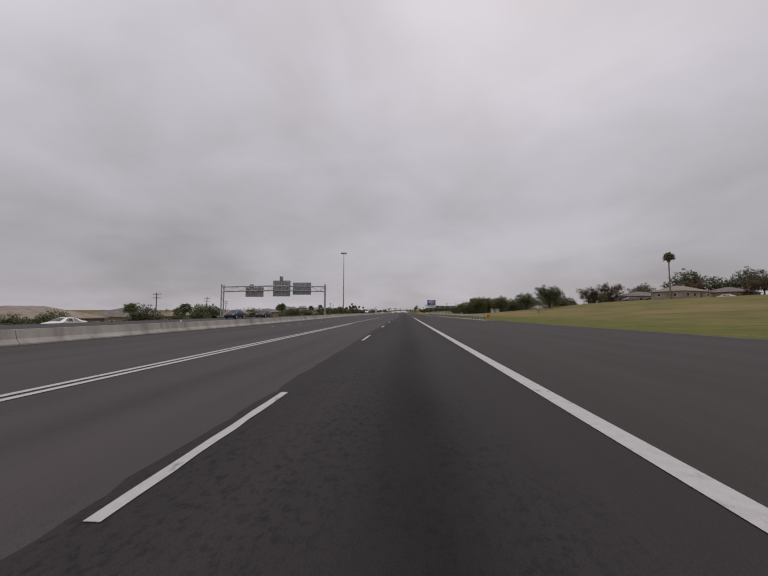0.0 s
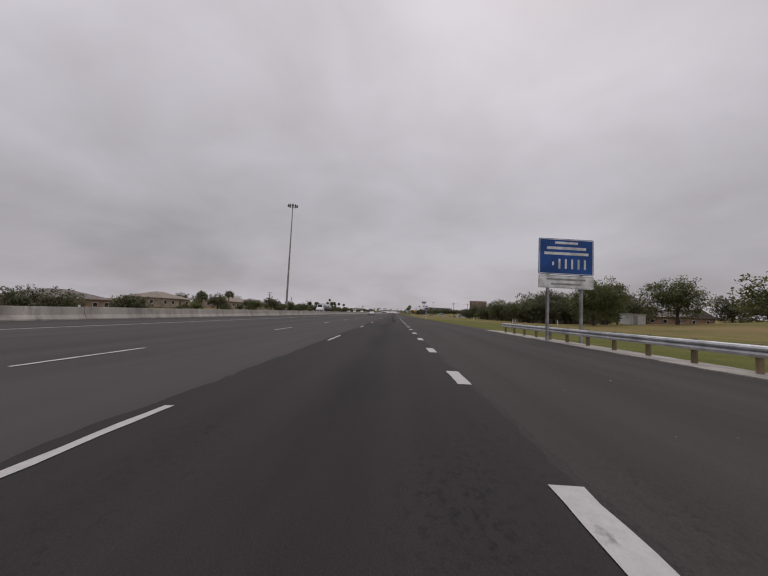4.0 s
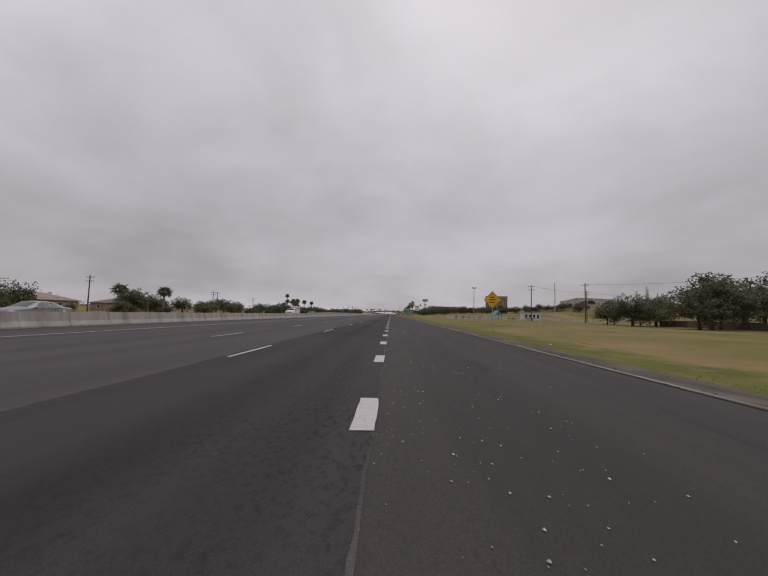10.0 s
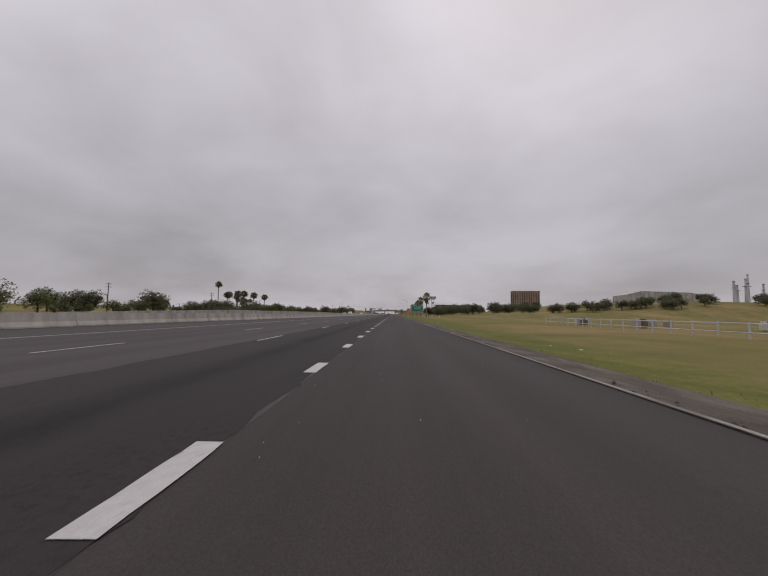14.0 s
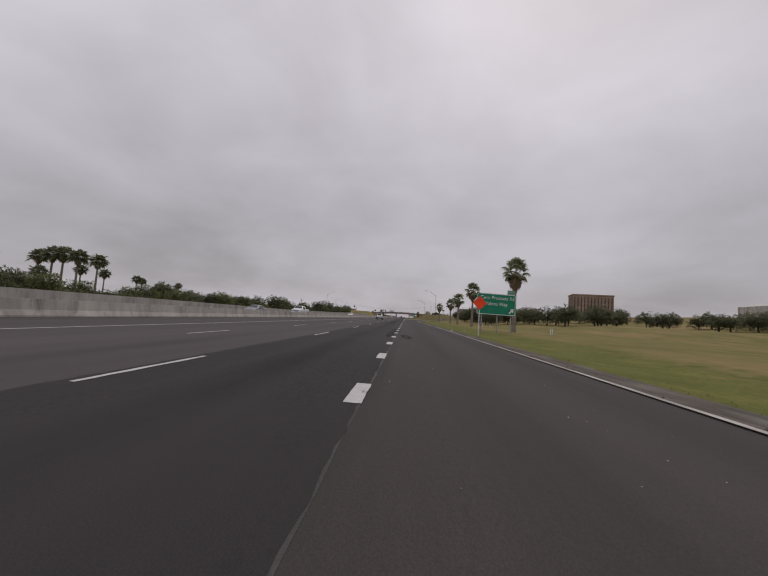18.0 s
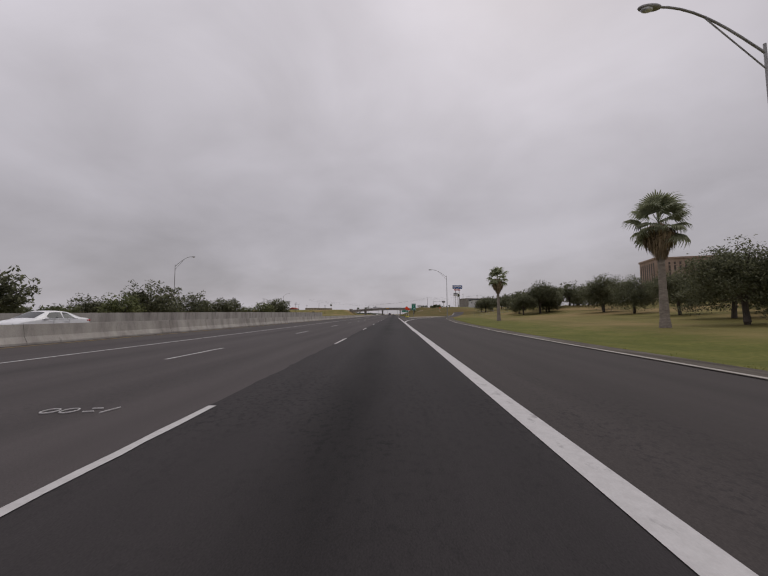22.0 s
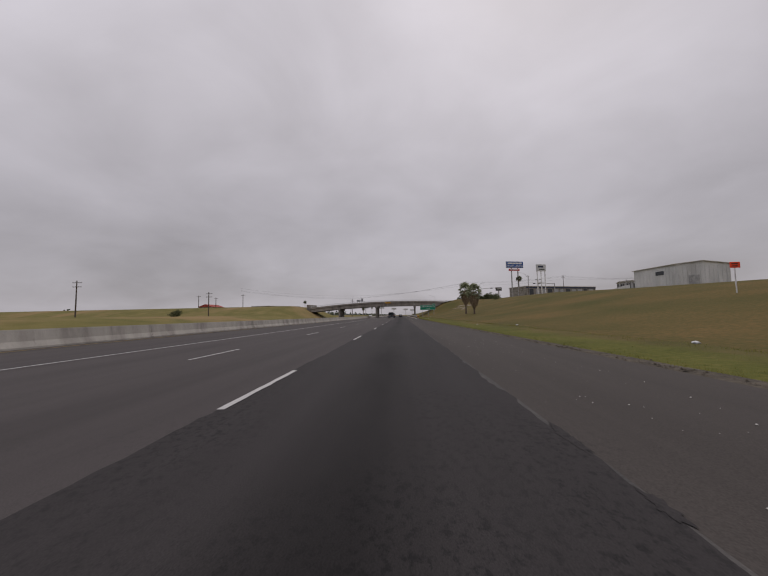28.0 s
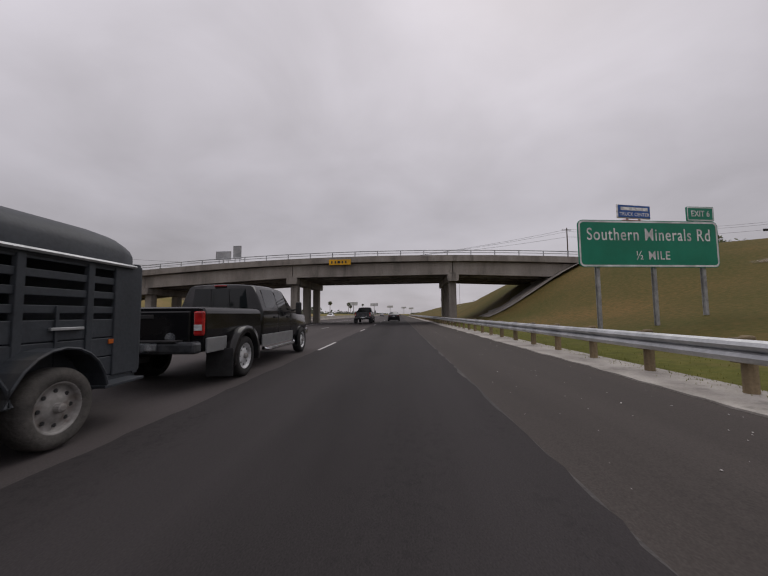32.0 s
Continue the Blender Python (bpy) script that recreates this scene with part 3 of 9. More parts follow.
def strip(name, mat, left, right, y0, y1, step, z, label="", category="", parent=None, jag=0.0, seed=0.0, follow=False, thick=0.0):
    """A sheet along the road between two lines of (y, x)."""
    v, f = [], []
    n = max(1, int(round((y1 - y0) / step)))
    for i in range(n + 1):
        y = y0 + (y1 - y0) * i / n
        for k, pts in enumerate((left, right)):
            x = lerp(pts, y) if isinstance(pts, (list, tuple)) else pts
            x += jag * (0.7 * noise.noise((y * 0.9, seed + 9 * k, 0)) + 0.5 * noise.noise((y * 0.17, seed + 3 + 9 * k, 0)) + 0.6 * noise.noise((y * 3.1, seed + 9 * k, 4)))
            v.append((x, y, (land(x, y) if follow else 0) + z))
    for i in range(n):
        a = 2 * i
        f.append((a, a + 1, a + 3, a + 2))
    if thick:
        for k in (0, 1):
            o = len(v)
            v += [(v[2 * i + k][0], v[2 * i + k][1], v[2 * i + k][2] - thick) for i in range(n + 1)]
            f += [(2 * i + k, 2 * i + 2 + k, o + i + 1, o + i) for i in range(n)]
    me = raw_mesh(name, v, f, mat)
    if parent is not None:
        return part(name, me, mat, parent, label)
    return structure(name, me, mat, label, category)


def ground_z(x, y):
    """Height of the ground's own facets on the right of the road."""
    k0 = len(LX) + 4
    j = 4 + int((y + 200) // 8)
    t = (y - YS[j]) / 8.0

    def row(jj):
        c = verts[jj * ncol + k0:(jj + 1) * ncol]
        return float(np.interp(x, [p[0] for p in c], [p[2] for p in c]))

    return row(j) * (1 - t) + row(j + 1) * t


# ---- the carriageways ----
road = strip("road", ASPHALT, LEFTEDGE + 0.02, EDGE, -250, 1500, 5, 0.0, "grey worn asphalt motorway carriageways", "road")
strip("shoulder", SHOULDER, 0.06, [(y, x - 0.02) for y, x in EDGE], -250, 1500, 2, 0.004, "grey-brown asphalt shoulder", parent=road, jag=0.0)
strip("shoulder", PALE_SHOULDER, 0.07, [(y, x - 0.03) for y, x in EDGE], 800, 1500, 2, 0.0048, "paler worn asphalt shoulder below the bank", parent=road)
for y0, y1, m_, e_ in ((-250, 150, OVERLAY_NEW, 0.10), (150, 290, OVERLAY, 0.085), (290, 1500, OVERLAY_NEW, 0.10)):
    strip("overlay", m_, [(600, -3.86), (635, -3.71)], 0.08, y0, y1, 0.22, 0.010, "dark resurfaced lane with ragged edges", parent=road, jag=e_, seed=2.0)
strip("dark_wear", OVERLAY, [(274, 3.4), (286, 4.3), (304, 4.7)], [(274, 4.3), (284, 4.9), (304, 5.0)], 274, 304, 0.4, 0.0056, "dark ragged stain beside the kerb", parent=road, jag=0.22, seed=50)
strip("dark_wear", OVERLAY, -0.2, [(60, 0.1), (82, 0.45), (90, 0.3), (130, 0.1)], 60, 130, 0.25, 0.0058, "dark ragged stain beside the lane", parent=road, jag=0.18, seed=55)
strip("joint", WEAR, -0.12, 0.115, 130, 1060, 0.3, 0.0066, "scuffed pale joint beside the dark lane", parent=road, jag=0.035, seed=5.0)
STAIN = asphalt("stained_asphalt", (0.0255, 0.0235, 0.0235), (0.0185, 0.0172, 0.0175), wheel=0.0, patch=(0.40, 0.66), speck=0.5)


def worn_through(m):
    """Lets the surface below show in ragged holes where the mesh's attribute "edge" is high."""
    n, l = m.node_tree.nodes, m.node_tree.links
    pos = n.new("ShaderNodeNewGeometry").outputs["Position"]
    t = n.new("ShaderNodeTexNoise")
    t.inputs["Scale"].default_value, t.inputs["Detail"].default_value, t.inputs["Roughness"].default_value = 7.0, 8, 0.75
    l.new(pos, t.inputs["Vector"])
    at = n.new("ShaderNodeAttribute")
    at.attribute_name = "edge"
    q = n.new("ShaderNodeMath")
    q.operation = "MULTIPLY_ADD"
    l.new(at.outputs["Fac"], q.inputs[0])
    q.inputs[1].default_value = -0.50
    l.new(t.outputs["Fac"], q.inputs[2])
    r = n.new("ShaderNodeMapRange")
    r.inputs["From Min"].default_value, r.inputs["From Max"].default_value = 0.20, 0.44
    l.new(q.outputs[0], r.inputs["Value"])
    tr, mx = n.new("ShaderNodeBsdfTransparent"), n.new("ShaderNodeMixShader")
    l.new(r.outputs[0], mx.inputs["Fac"])
    l.new(tr.outputs[0], mx.inputs[1])
    l.new(n["Principled BSDF"].outputs[0], mx.inputs[2])
    l.new(mx.outputs[0], n["Material Output"].inputs["Surface"])
    return m


worn_through(STAIN)


def stain(y0, y1, left, right, spread, z=0.0125):
    """An oily stain along the lane that frays out at its sides and ends."""
    v, f, e = [], [], []
    n = max(6, int((y1 - y0) / 0.3))
    side = (1.0, 0.55, 0.2, 0.0, 0.2, 0.55, 1.0)
    for i in range(n + 1):
        y = y0 + (y1 - y0) * i / n
        xa = (lerp(left, y) if isinstance(left, list) else left) - spread
        xb = (lerp(right, y) if isinstance(right, list) else right) + spread
        end = max(0.0, 1.0 - min(y - y0, y1 - y) / 1.2) if y1 - y0 < 12 else max(0.0, 1.0 - min(y - y0, y1 - y) / 5.0)
        for k in range(7):
            v.append((xa + (xb - xa) * k / 6 + 0.10 * noise.noise((y * 0.35, y0, 3)), y, z))
            e.append(min(1.0, side[k] + end))
    f = [(7 * i + k, 7 * i + k + 1, 7 * i + k + 8, 7 * i + k + 7) for i in range(n) for k in range(6)]
    me = raw_mesh("dark_stain", v, f, STAIN)
    me.attributes.new("edge", "FLOAT", "POINT").data.foreach_set("value", e)
    return part("dark_stain", me, None, road, "dark ragged oily stain")


for y0, y1, xa, xb, jg in ((150, 222, [(150, -1.40), (168, -1.42), (193, -1.86), (222, -1.9)], [(150, -1.1), (168, -1.08), (193, -1.5), (222, -1.6)], 0.14),
                           (329.5, 338.5, [(329.5, -0.7), (333, -0.75), (336, -0.55), (338.5, -0.3)], [(329.5, 0.2), (333, 0.36), (336, 0.30), (338.5, 0.1)], 0.22),
                           (526, 545, [(526, -0.55), (545, -0.30)], [(526, -0.10), (545, -0.08)], 0.10),
                           (527.5, 533, [(527.5, 0.75), (530, 0.45), (533, 0.5)], [(527.5, 0.85), (530, 0.95), (533, 0.6)], 0.20),
                           (922.5, 926.5, [(922.5, -2.5), (924, -2.6), (926.5, -2.0)], [(922.5, -2.2), (924, -1.75), (926.5, -1.8)], 0.22),
                           (566, 612, -2.05, -1.55, 0.3)):
    stain(y0, y1, xa, xb, jg)
SOIL = worn_through(material("bare_pale_soil", (0.270, 0.222, 0.168), (0.190, 0.150, 0.108), (0.380, 0.325, 0.262), 1.6, 0.95, 0, 0.8, 20, 0.8, coords="World"))


def bare_soil(points, width):
    """A washed-out ribbon of soil on the bank, fraying into the grass; points: (x, y)."""
    v, e, n = [], [], 40
    for i in range(n + 1):
        t = i / n * (len(points) - 1)
        k = min(int(t), len(points) - 2)
        a, b = Vector(points[k]), Vector(points[k + 1])
        c, d = a.lerp(b, t - k), (b - a).normalized()
        w = width * (0.65 + 0.9 * noise.noise((i * 0.21, points[0][0], 2)) + 0.35)
        for q in (-1, -0.55, -0.15, 0.25, 0.6, 1):
            x, y = c.x - d.y * w * q, c.y + d.x * w * q
            v.append((x, y, ground_z(x, y) + 0.05))
            e.append(min(1.0, abs(q) ** 1.5 * 0.9 + max(0.0, 1 - min(i, n - i) / 7)))
    f = [(6 * i + k, 6 * i + k + 1, 6 * i + k + 7, 6 * i + k + 6) for i in range(n) for k in range(5)]
    me = raw_mesh("bare_soil", v, f, SOIL)
    me.attributes.new("edge", "FLOAT", "POINT").data.foreach_set("value", e)
    return part("bare_soil", me, None, ground, "pale bare soil washed out of the grass")


bare_soil([(18.3, 973.5), (21.8, 971.5), (23.6, 966.5), (23.5, 959.5)], 1.25)
bare_soil([(23.8, 963.0), (22.2, 956.5), (19.8, 950.8), (21.2, 947.5)], 1.15)
bare_soil([(20.8, 978.0), (25.6, 976.0), (26.2, 968.0), (25.2, 959.5)], 0.9)
# cracks and tears along the joint on the right


def blob(name, mat, x, y, rx, ry, z, parent, seed, label=""):
    v, n = [(x, y, z)], 48
    for k in range(n):
        a = 2 * math.pi * k / n
        r = 0.75 + 0.5 * noise.noise((math.cos(a) * 1.3 + seed, math.sin(a) * 1.3, seed * 0.7)) + 0.45 * noise.noise((math.cos(a) * 5 + seed, math.sin(a) * 5, seed))
        v.append((x + rx * r * math.cos(a), y + ry * r * math.sin(a), z))
    f = [(0, k + 1, (k + 1) % n + 1) for k in range(n)]
    return part(name, raw_mesh(name, v, f, mat), mat, parent, label)


for k, (x, y, rx, ry) in enumerate([(0.10, 829.9, 0.07, 0.42), (0.09, 828.8, 0.06, 0.22), 
                                    (2.4, 606.5, 0.6, 0.5), (3.0, 607.5, 0.8, 0.35), (2.2, 282.0, 0.3, 1.2),
                                    (2.6, 335.0, 0.4, 0.25), (1.5, 542.9, 0.35, 0.18), (2.1, 543.4, 0.3, 0.16), (4.4, 706.6, 0.7, 0.7)]):
    blob("tar_patch", OVERLAY_NEW if y > 800 else SEAM, x, y, rx, ry, 0.0132 if y > 800 else 0.0054, road, k * 1.7, "dark tar patch")
for k in range(3):
    me = bmesh.new()
    x, y = -4.15 - 0.32 * k, 367.1 - 0.28 * k
    part("tyre_scrub_ring", tube(me, [(x + 0.12 * math.cos(a), y + 0.16 * math.sin(a), 0.014) for a in (i * math.pi / 8 for i in range(17))], 0.014, 5), WEAR, road)

# ---- road markings ----
P0 = 1.86


def mark(name, x, y, w, length, z=0.0165, mat=PAINT, rag=0.022, seed=0.0):
    """One painted bar with slightly worn ends and edges; origin at its near end."""
    v, f, n = [], [], max(6, int(length / 0.3))
    for i in range(n + 1):
        t = i / n
        for s in (-0.5, 0.5):
            v.append((s * w + rag * noise.noise((t * 9, s * 4 + seed, seed)), t * length + rag * 2 * noise.noise((s * 8, seed, t)), 0))
    for i in range(n):
        f.append((2 * i, 2 * i + 1, 2 * i + 3, 2 * i + 2))
    return raw_mesh(name, v, f, mat)


dash_meshes = [mark("lane_dash", 0, 0, 0.10, 3.05, seed=k * 2.3) for k in range(4)]
dot_meshes = [mark("dotted_dash", 0, 0, 0.24, 1.30, seed=k * 1.9 + 20) for k in range(4)]
short_mesh = mark("short_dash", 0, 0, 0.10, 1.15, seed=40)
L2OFF = [(90, 4.4), (300, 6.5), (522, 8.1), (647, 7.6), (740, 6.9), (836, 5.1), (900, 4.7), (1300, 4.5)]
for i in range(-3, 96):
    y = P0 + 12.192 * i
    part("lane_dash", dash_meshes[i % 4], None, road, m=pose(-LANE, y, 0.0165))
    if y > 78:
        part("lane_dash", dash_meshes[(i + 1) % 4], None, road, m=pose(-2 * LANE, y + lerp(L2OFF, y), 0.0105))
    if 20 < y < 70:
        for q in range(3):
            part("short_dash", short_mesh, None, road, m=pose(-12.25, y + 3.6 * q, 0.0105))
DOTOFF = [(100, -0.7), (160, -2.1), (176, -2.1), (196, 0.5), (260, 0), (330, -0.6), (395, -0.9), (490, -0.3), (545, -0.1), (580, 0.3)]
DOT = [(2.45 - 0.65 + 4.835 * 14, 624.0)]
i = 0
y = DOT[0][0]
while y < DOT[0][1]:
    part("dotted_dash", dot_meshes[i % 4], None, road, m=pose(0, y + lerp(DOTOFF, y), 0.0175))
    y += 4.835
    i += 1
strip("edge_line", PAINT, -0.12, 0.12, -200, 66, 3, 0.0170, "worn white edge line", parent=road, jag=0.006)
strip("edge_line", PAINT, -0.08, 0.17, 626, 744, 3, 0.0170, "worn white edge line", parent=road, jag=0.006, seed=4)
strip("double_line", PAINT, -7.46, -7.32, -200, 76, 4, 0.0105, "double white line", parent=road, jag=0.006, seed=7)
strip("double_line", PAINT, -7.20, -7.06, -200, 34, 4, 0.0105, "double white line", parent=road, jag=0.006, seed=8)
strip("median_line", PAINT, [(y, x - 0.06) for y, x in MEDLINE], [(y, x + 0.06) for y, x in MEDLINE], 84, 1400, 6, 0.0105, "white median edge line", parent=road)
strip("median_line", PAINT_Y, [(y, x + 0.85) for y, x in BARRIER], [(y, x + 0.95) for y, x in BARRIER], 560, 1400, 6, 0.0105, "faded yellow line beside the barrier", parent=road)
RAMP_L = [(655, 0.0), (683, 0.12), (695, 0.95), (708, 2.7), (722, 5.3), (749, 11.4), (800, 24.0), (850, 36.5), (900, 47)]
RAMP_R = [(640, 4.9), (655, 5.0), (678, 6.5), (712, 10.2), (730, 13.4), (749, 17.2), (800, 29.6), (850, 42), (900, 52.5)]
ramp_road = strip("ramp_road", ASPHALT, [(y, x - 0.4) for y, x in RAMP_L], RAMP_R, 743, 842, 1, 0.112, "exit ramp of grey asphalt climbing away", "road", follow=True)
strip("ramp_line", PAINT, [(y, x - 0.13) for y, x in RAMP_L], [(y, x + 0.13) for y, x in RAMP_L], 657, 712, 2, 0.019, "white ramp edge line", parent=road)
strip("ramp_line", PAINT, [(y, x - 0.13) for y, x in RAMP_L], [(y, x + 0.13) for y, x in RAMP_L], 711, 838, 1, 0.132, "white ramp edge line", parent=ramp_road, follow=True)
strip("gore_asphalt", GOREASPH, 3.42, [(y, x + 0.9) for y, x in RAMP_L], 743, 790, 0.5, 0.088, "brownish worn asphalt under the converging lines", parent=ramp_road, follow=True)
strip("gore_asphalt", GOREASPH, 0.05, [(y, x - 0.02) for y, x in RAMP_L], 684, 749, 1.5, 0.0086, "brownish worn asphalt between the converging lines", parent=road, jag=0.03)
strip("tar_patch", OVERLAY, 0.1, [(698.5, 0.35), (700, 0.62), (702, 0.72), (702.9, 0.80), (703.3, 0.52), (703.7, 0.55), (704.1, 0.14)], 698.5, 704.1, 0.08, 0.0118, "dark irregular asphalt patch", parent=road, jag=0.05, seed=31)
strip("gore_paving", GORE, [(747, 3.45), (762, 3.7), (776, 6.5), (792, 14)], [(747, 4.2), (748.5, 7.5), (752.5, 12.2), (760, 13.9), (800, 23.9)], 747, 792, 1.5, 0.104, "pale worn concrete paving between road and ramp", "pavement", follow=True)

# ---- verge: a strip of dirt with a ragged line of grass, and kerb slabs under the guard rails ----
v, f = [], []
for i in range(630):
    y = -200 + 1.5 * i
    wide = 0.75 + 1.05 * smooth01((y - 200) / 40) * smooth01((750 - y) / 40)
    for k in range(5):
        x = edge(y) - 0.25 + (wide + 0.5) * k / 4 + (0.2 * noise.noise((y * 0.5, 9, 0)) if k == 4 else 0)
        v.append((x, y, land(x, y) + (0.03, 0.05, 0.05, 0.05, 0.0)[k]))
f = [(5 * i + k, 5 * i + k + 1, 5 * i + k + 6, 5 * i + k + 5) for i in range(629) for k in range(4)]
structure("verge", raw_mesh("verge", v, f, DIRT, True), DIRT, "bare gritty verge between asphalt and grass", "verge")
strip("verge", DIRT, [(y, x - 0.25) for y, x in EDGE], [(y, x + 0.7) for y, x in EDGE], 780, 1400, 1.2, 0.03, "bare gritty verge between asphalt and grass", "verge", jag=0.12, seed=44, follow=True)
v, f = [], []
MU = (0.35, 1.2, 2.4, 3.8, 5.2, 6.6, 8.0)
for y0, y1 in ((-60, 742), (778, 1320)):
    n0, rows = len(v), int((y1 - y0) / 1.5)
    for i in range(rows + 1):
        y = y0 + 1.5 * i
        for k, u in enumerate(MU):
            u = u * (1.0 + 0.8 * smooth01((y - 420) / 60) * smooth01((760 - y) / 30) + 1.6 * smooth01((250 - y) / 50)) * (1.0 - 0.46 * smooth01((y - 770) / 40)) + 0.2 * smooth01((y - 770) / 40) * (1 - k / 6) + (0.95 * (1 - k / 6) * smooth01((y - 205) / 40) * smooth01((750 - y) / 30))
            x = edge(y) + u + (0.25 if k == 0 else 1.4 if k == 6 else 0) * noise.noise((y * 0.35, k * 3.0, 2)) + (1.6 * noise.noise((y * 0.06, 5, 0)) if k == 6 and y < 770 else 0)
            v.append((x, y, land(x, y) + ((0.0 if k == 0 else 0.04) if y < 770 else (-0.02, 0.05, 0.065, 0.065, 0.065, 0.05, 0.0)[k])))
    for i in range(rows):
        for k in range(6):
            a = n0 + 7 * i + k
            f.append((a, a + 1, a + 8, a + 7))
cut_ = 7 * (int((742 + 60) / 1.5) + 1)


def edged(name, vs, fs, mat, ramp_of, label):
    """A sheet of grass whose attribute "edge" runs from 0 at the road to 1 where it meets other grass."""
    me = raw_mesh(name, vs, fs, mat, True)
    at = me.attributes.new("edge", "FLOAT", "POINT")
    at.data.foreach_set("value", [ramp_of(i) for i in range(len(vs))])
    return structure(name, me, mat, label, "grass")


EDGE_RAMP = (0.0, 0.0, 0.0, 0.1, 0.35, 0.75, 1.0)
edged("mown_verge", v[:cut_], [q for q in f if max(q) < cut_], MOWN_FIELD, lambda i: EDGE_RAMP[i % 7], "strip of short green mown grass beside the road")
edged("mown_bank_verge", v[cut_:], [tuple(p - cut_ for p in q) for q in f if min(q) >= cut_], MOWN_BANK, lambda i: (0.0, 0.0, 0.08, 0.25, 0.5, 0.8, 1.0)[i % 7], "narrow strip of bright green mown grass below the bank")
strip("edge_curb", WALLGREY, [(y, x - 0.07) for y, x in EDGE], EDGE, 205, 480, 1.0, 0.035, "low weathered concrete edging", "kerb", jag=0.02)
strip("edge_curb", CONCRETE, [(y, x - 0.13) for y, x in EDGE], EDGE, 480, 743, 0.7, 0.035, "low weathered concrete edging", "kerb", jag=0.02)


def tufts(name, mat, count, y0, y1, u0, u1, h0, h1, seed, label):
    r = np.random.RandomState(seed)
    ys = r.uniform(y0, y1, count)
    us = u0 + (u1 - u0) * r.uniform(0, 1, count) ** 1.6
    v, f = [], []
    for y, u in zip(ys, us):
        x = edge(y) + u
        if 743 < y < 790:
            continue
        if 215 < y < 745 and u < 0.95:
            continue
        z = land(x, y) - 0.02
        for _ in range(3):
            a, h, w = r.uniform(0, 6.28), r.uniform(h0, h1), r.uniform(0.008, 0.022)
            dx, dy = math.cos(a), math.sin(a)
            ox, oy = r.uniform(-0.5, 0.5), r.uniform(-0.5, 0.5)
            b = len(v)
            v += [(x + ox - dy * w, y + oy + dx * w, z), (x + ox + dy * w, y + oy - dx * w, z), (x + ox + dx * h * 0.5, y + oy + dy * h * 0.5, z + h)]
            f.append((b, b + 1, b + 2))
    ob = new(name, raw_mesh(name, v, f, mat))
    return tagged(ob, label, "grass", kind="stuff")


tufts("grass_tufts", BLADES, 34000, 40, 800, 0.45, 6.0, 0.025, 0.085, 3, "short green grass blades along the verge")
strip("debris", DEBRIS, [(y, x - 0.12) for y, x in EDGE], [(y, x + 0.42) for y, x in EDGE], 792, 945, 0.3, 0.075, "dark crumbled soil and dead grass along the asphalt", "soil", jag=0.22, seed=71, follow=True)
tufts("grass_tufts", BLADES, 60000, 795, 1000, 0.75, 4.2, 0.03, 0.12, 6, "short green grass blades along the verge")
# clods of soil and dead grass along the broken edge of the asphalt
r = np.random.RandomState(17)
v, f = [], []
for y0, y1, n in ((795, 932, 2600), (205, 300, 500), (330, 545, 1100)):
    for _ in range(n):
        y = r.uniform(y0, y1)
        x, q = edge(y) + r.normal() * 0.16 + 0.12, 0.012 + 0.045 * r.uniform() ** 3
        z, b, a = land(x, y) + 0.07, len(v), r.uniform(0, 3)
        for k in range(5):
            v.append((x + q * math.cos(a + k * 1.26) * r.uniform(0.6, 1.4), y + q * math.sin(a + k * 1.26) * r.uniform(0.6, 1.4), z))
        v.append((x, y, z + q * 0.7))
        f += [(b + k, b + (k + 1) % 5, b + 5) for k in range(5)]
tagged(new("soil_clods", raw_mesh("soil_clods", v, f, DEBRIS)), "dark crumbs of soil along the asphalt's edge", "soil", kind="stuff")

# stone chips on the shoulder
r = np.random.RandomState(8)
v, f = [], []
for y0, y1, x0, x1, n in ((196, 305, 0.3, 4.2, 420), (205, 300, 0.1, 2.2, 1100), (480, 612, 0.3, 3.8, 260), (700, 742, 1.0, 3.0, 60), (824, 990, 0.25, 2.6, 700), (20, 120, 0.6, 6.5, 160), (345, 400, 0.3, 4, 90)):
    for _ in range(2 * n):
        x, y, s = r.uniform(x0, x1), r.uniform(y0, y1), 0.005 + 0.010 * r.uniform() ** 4
        b, a = len(v), r.uniform(0, 3)
        for q in range(5):
            v.append((x + s * math.cos(a + q * 1.26) * r.uniform(0.6, 1.2), y + s * math.sin(a + q * 1.26) * r.uniform(0.6, 1.2), 0.012))
        v.append((x, y, 0.012 + s * 0.8))
        f += [(b + q, b + (q + 1) % 5, b + 5) for q in range(5)]
tagged(new("stone_chips", raw_mesh("stone_chips", v, f, CHIP)), "pale stone chips scattered over the shoulder", "gravel", kind="stuff")

# ---- median barrier: precast safety-shape blocks ----
SHAPE = [(-0.30, 0), (0.30, 0), (0.30, 0.08), (0.17, 0.33), (0.10, 0.82), (-0.10, 0.82), (-0.17, 0.33), (-0.30, 0.08)]


def block_mesh(length):
    bm = bmesh.new()
    prism(bm, SHAPE, -length / 2 + 0.012, length / 2 - 0.012)
    return to_mesh("block", bm, CONCRETE)


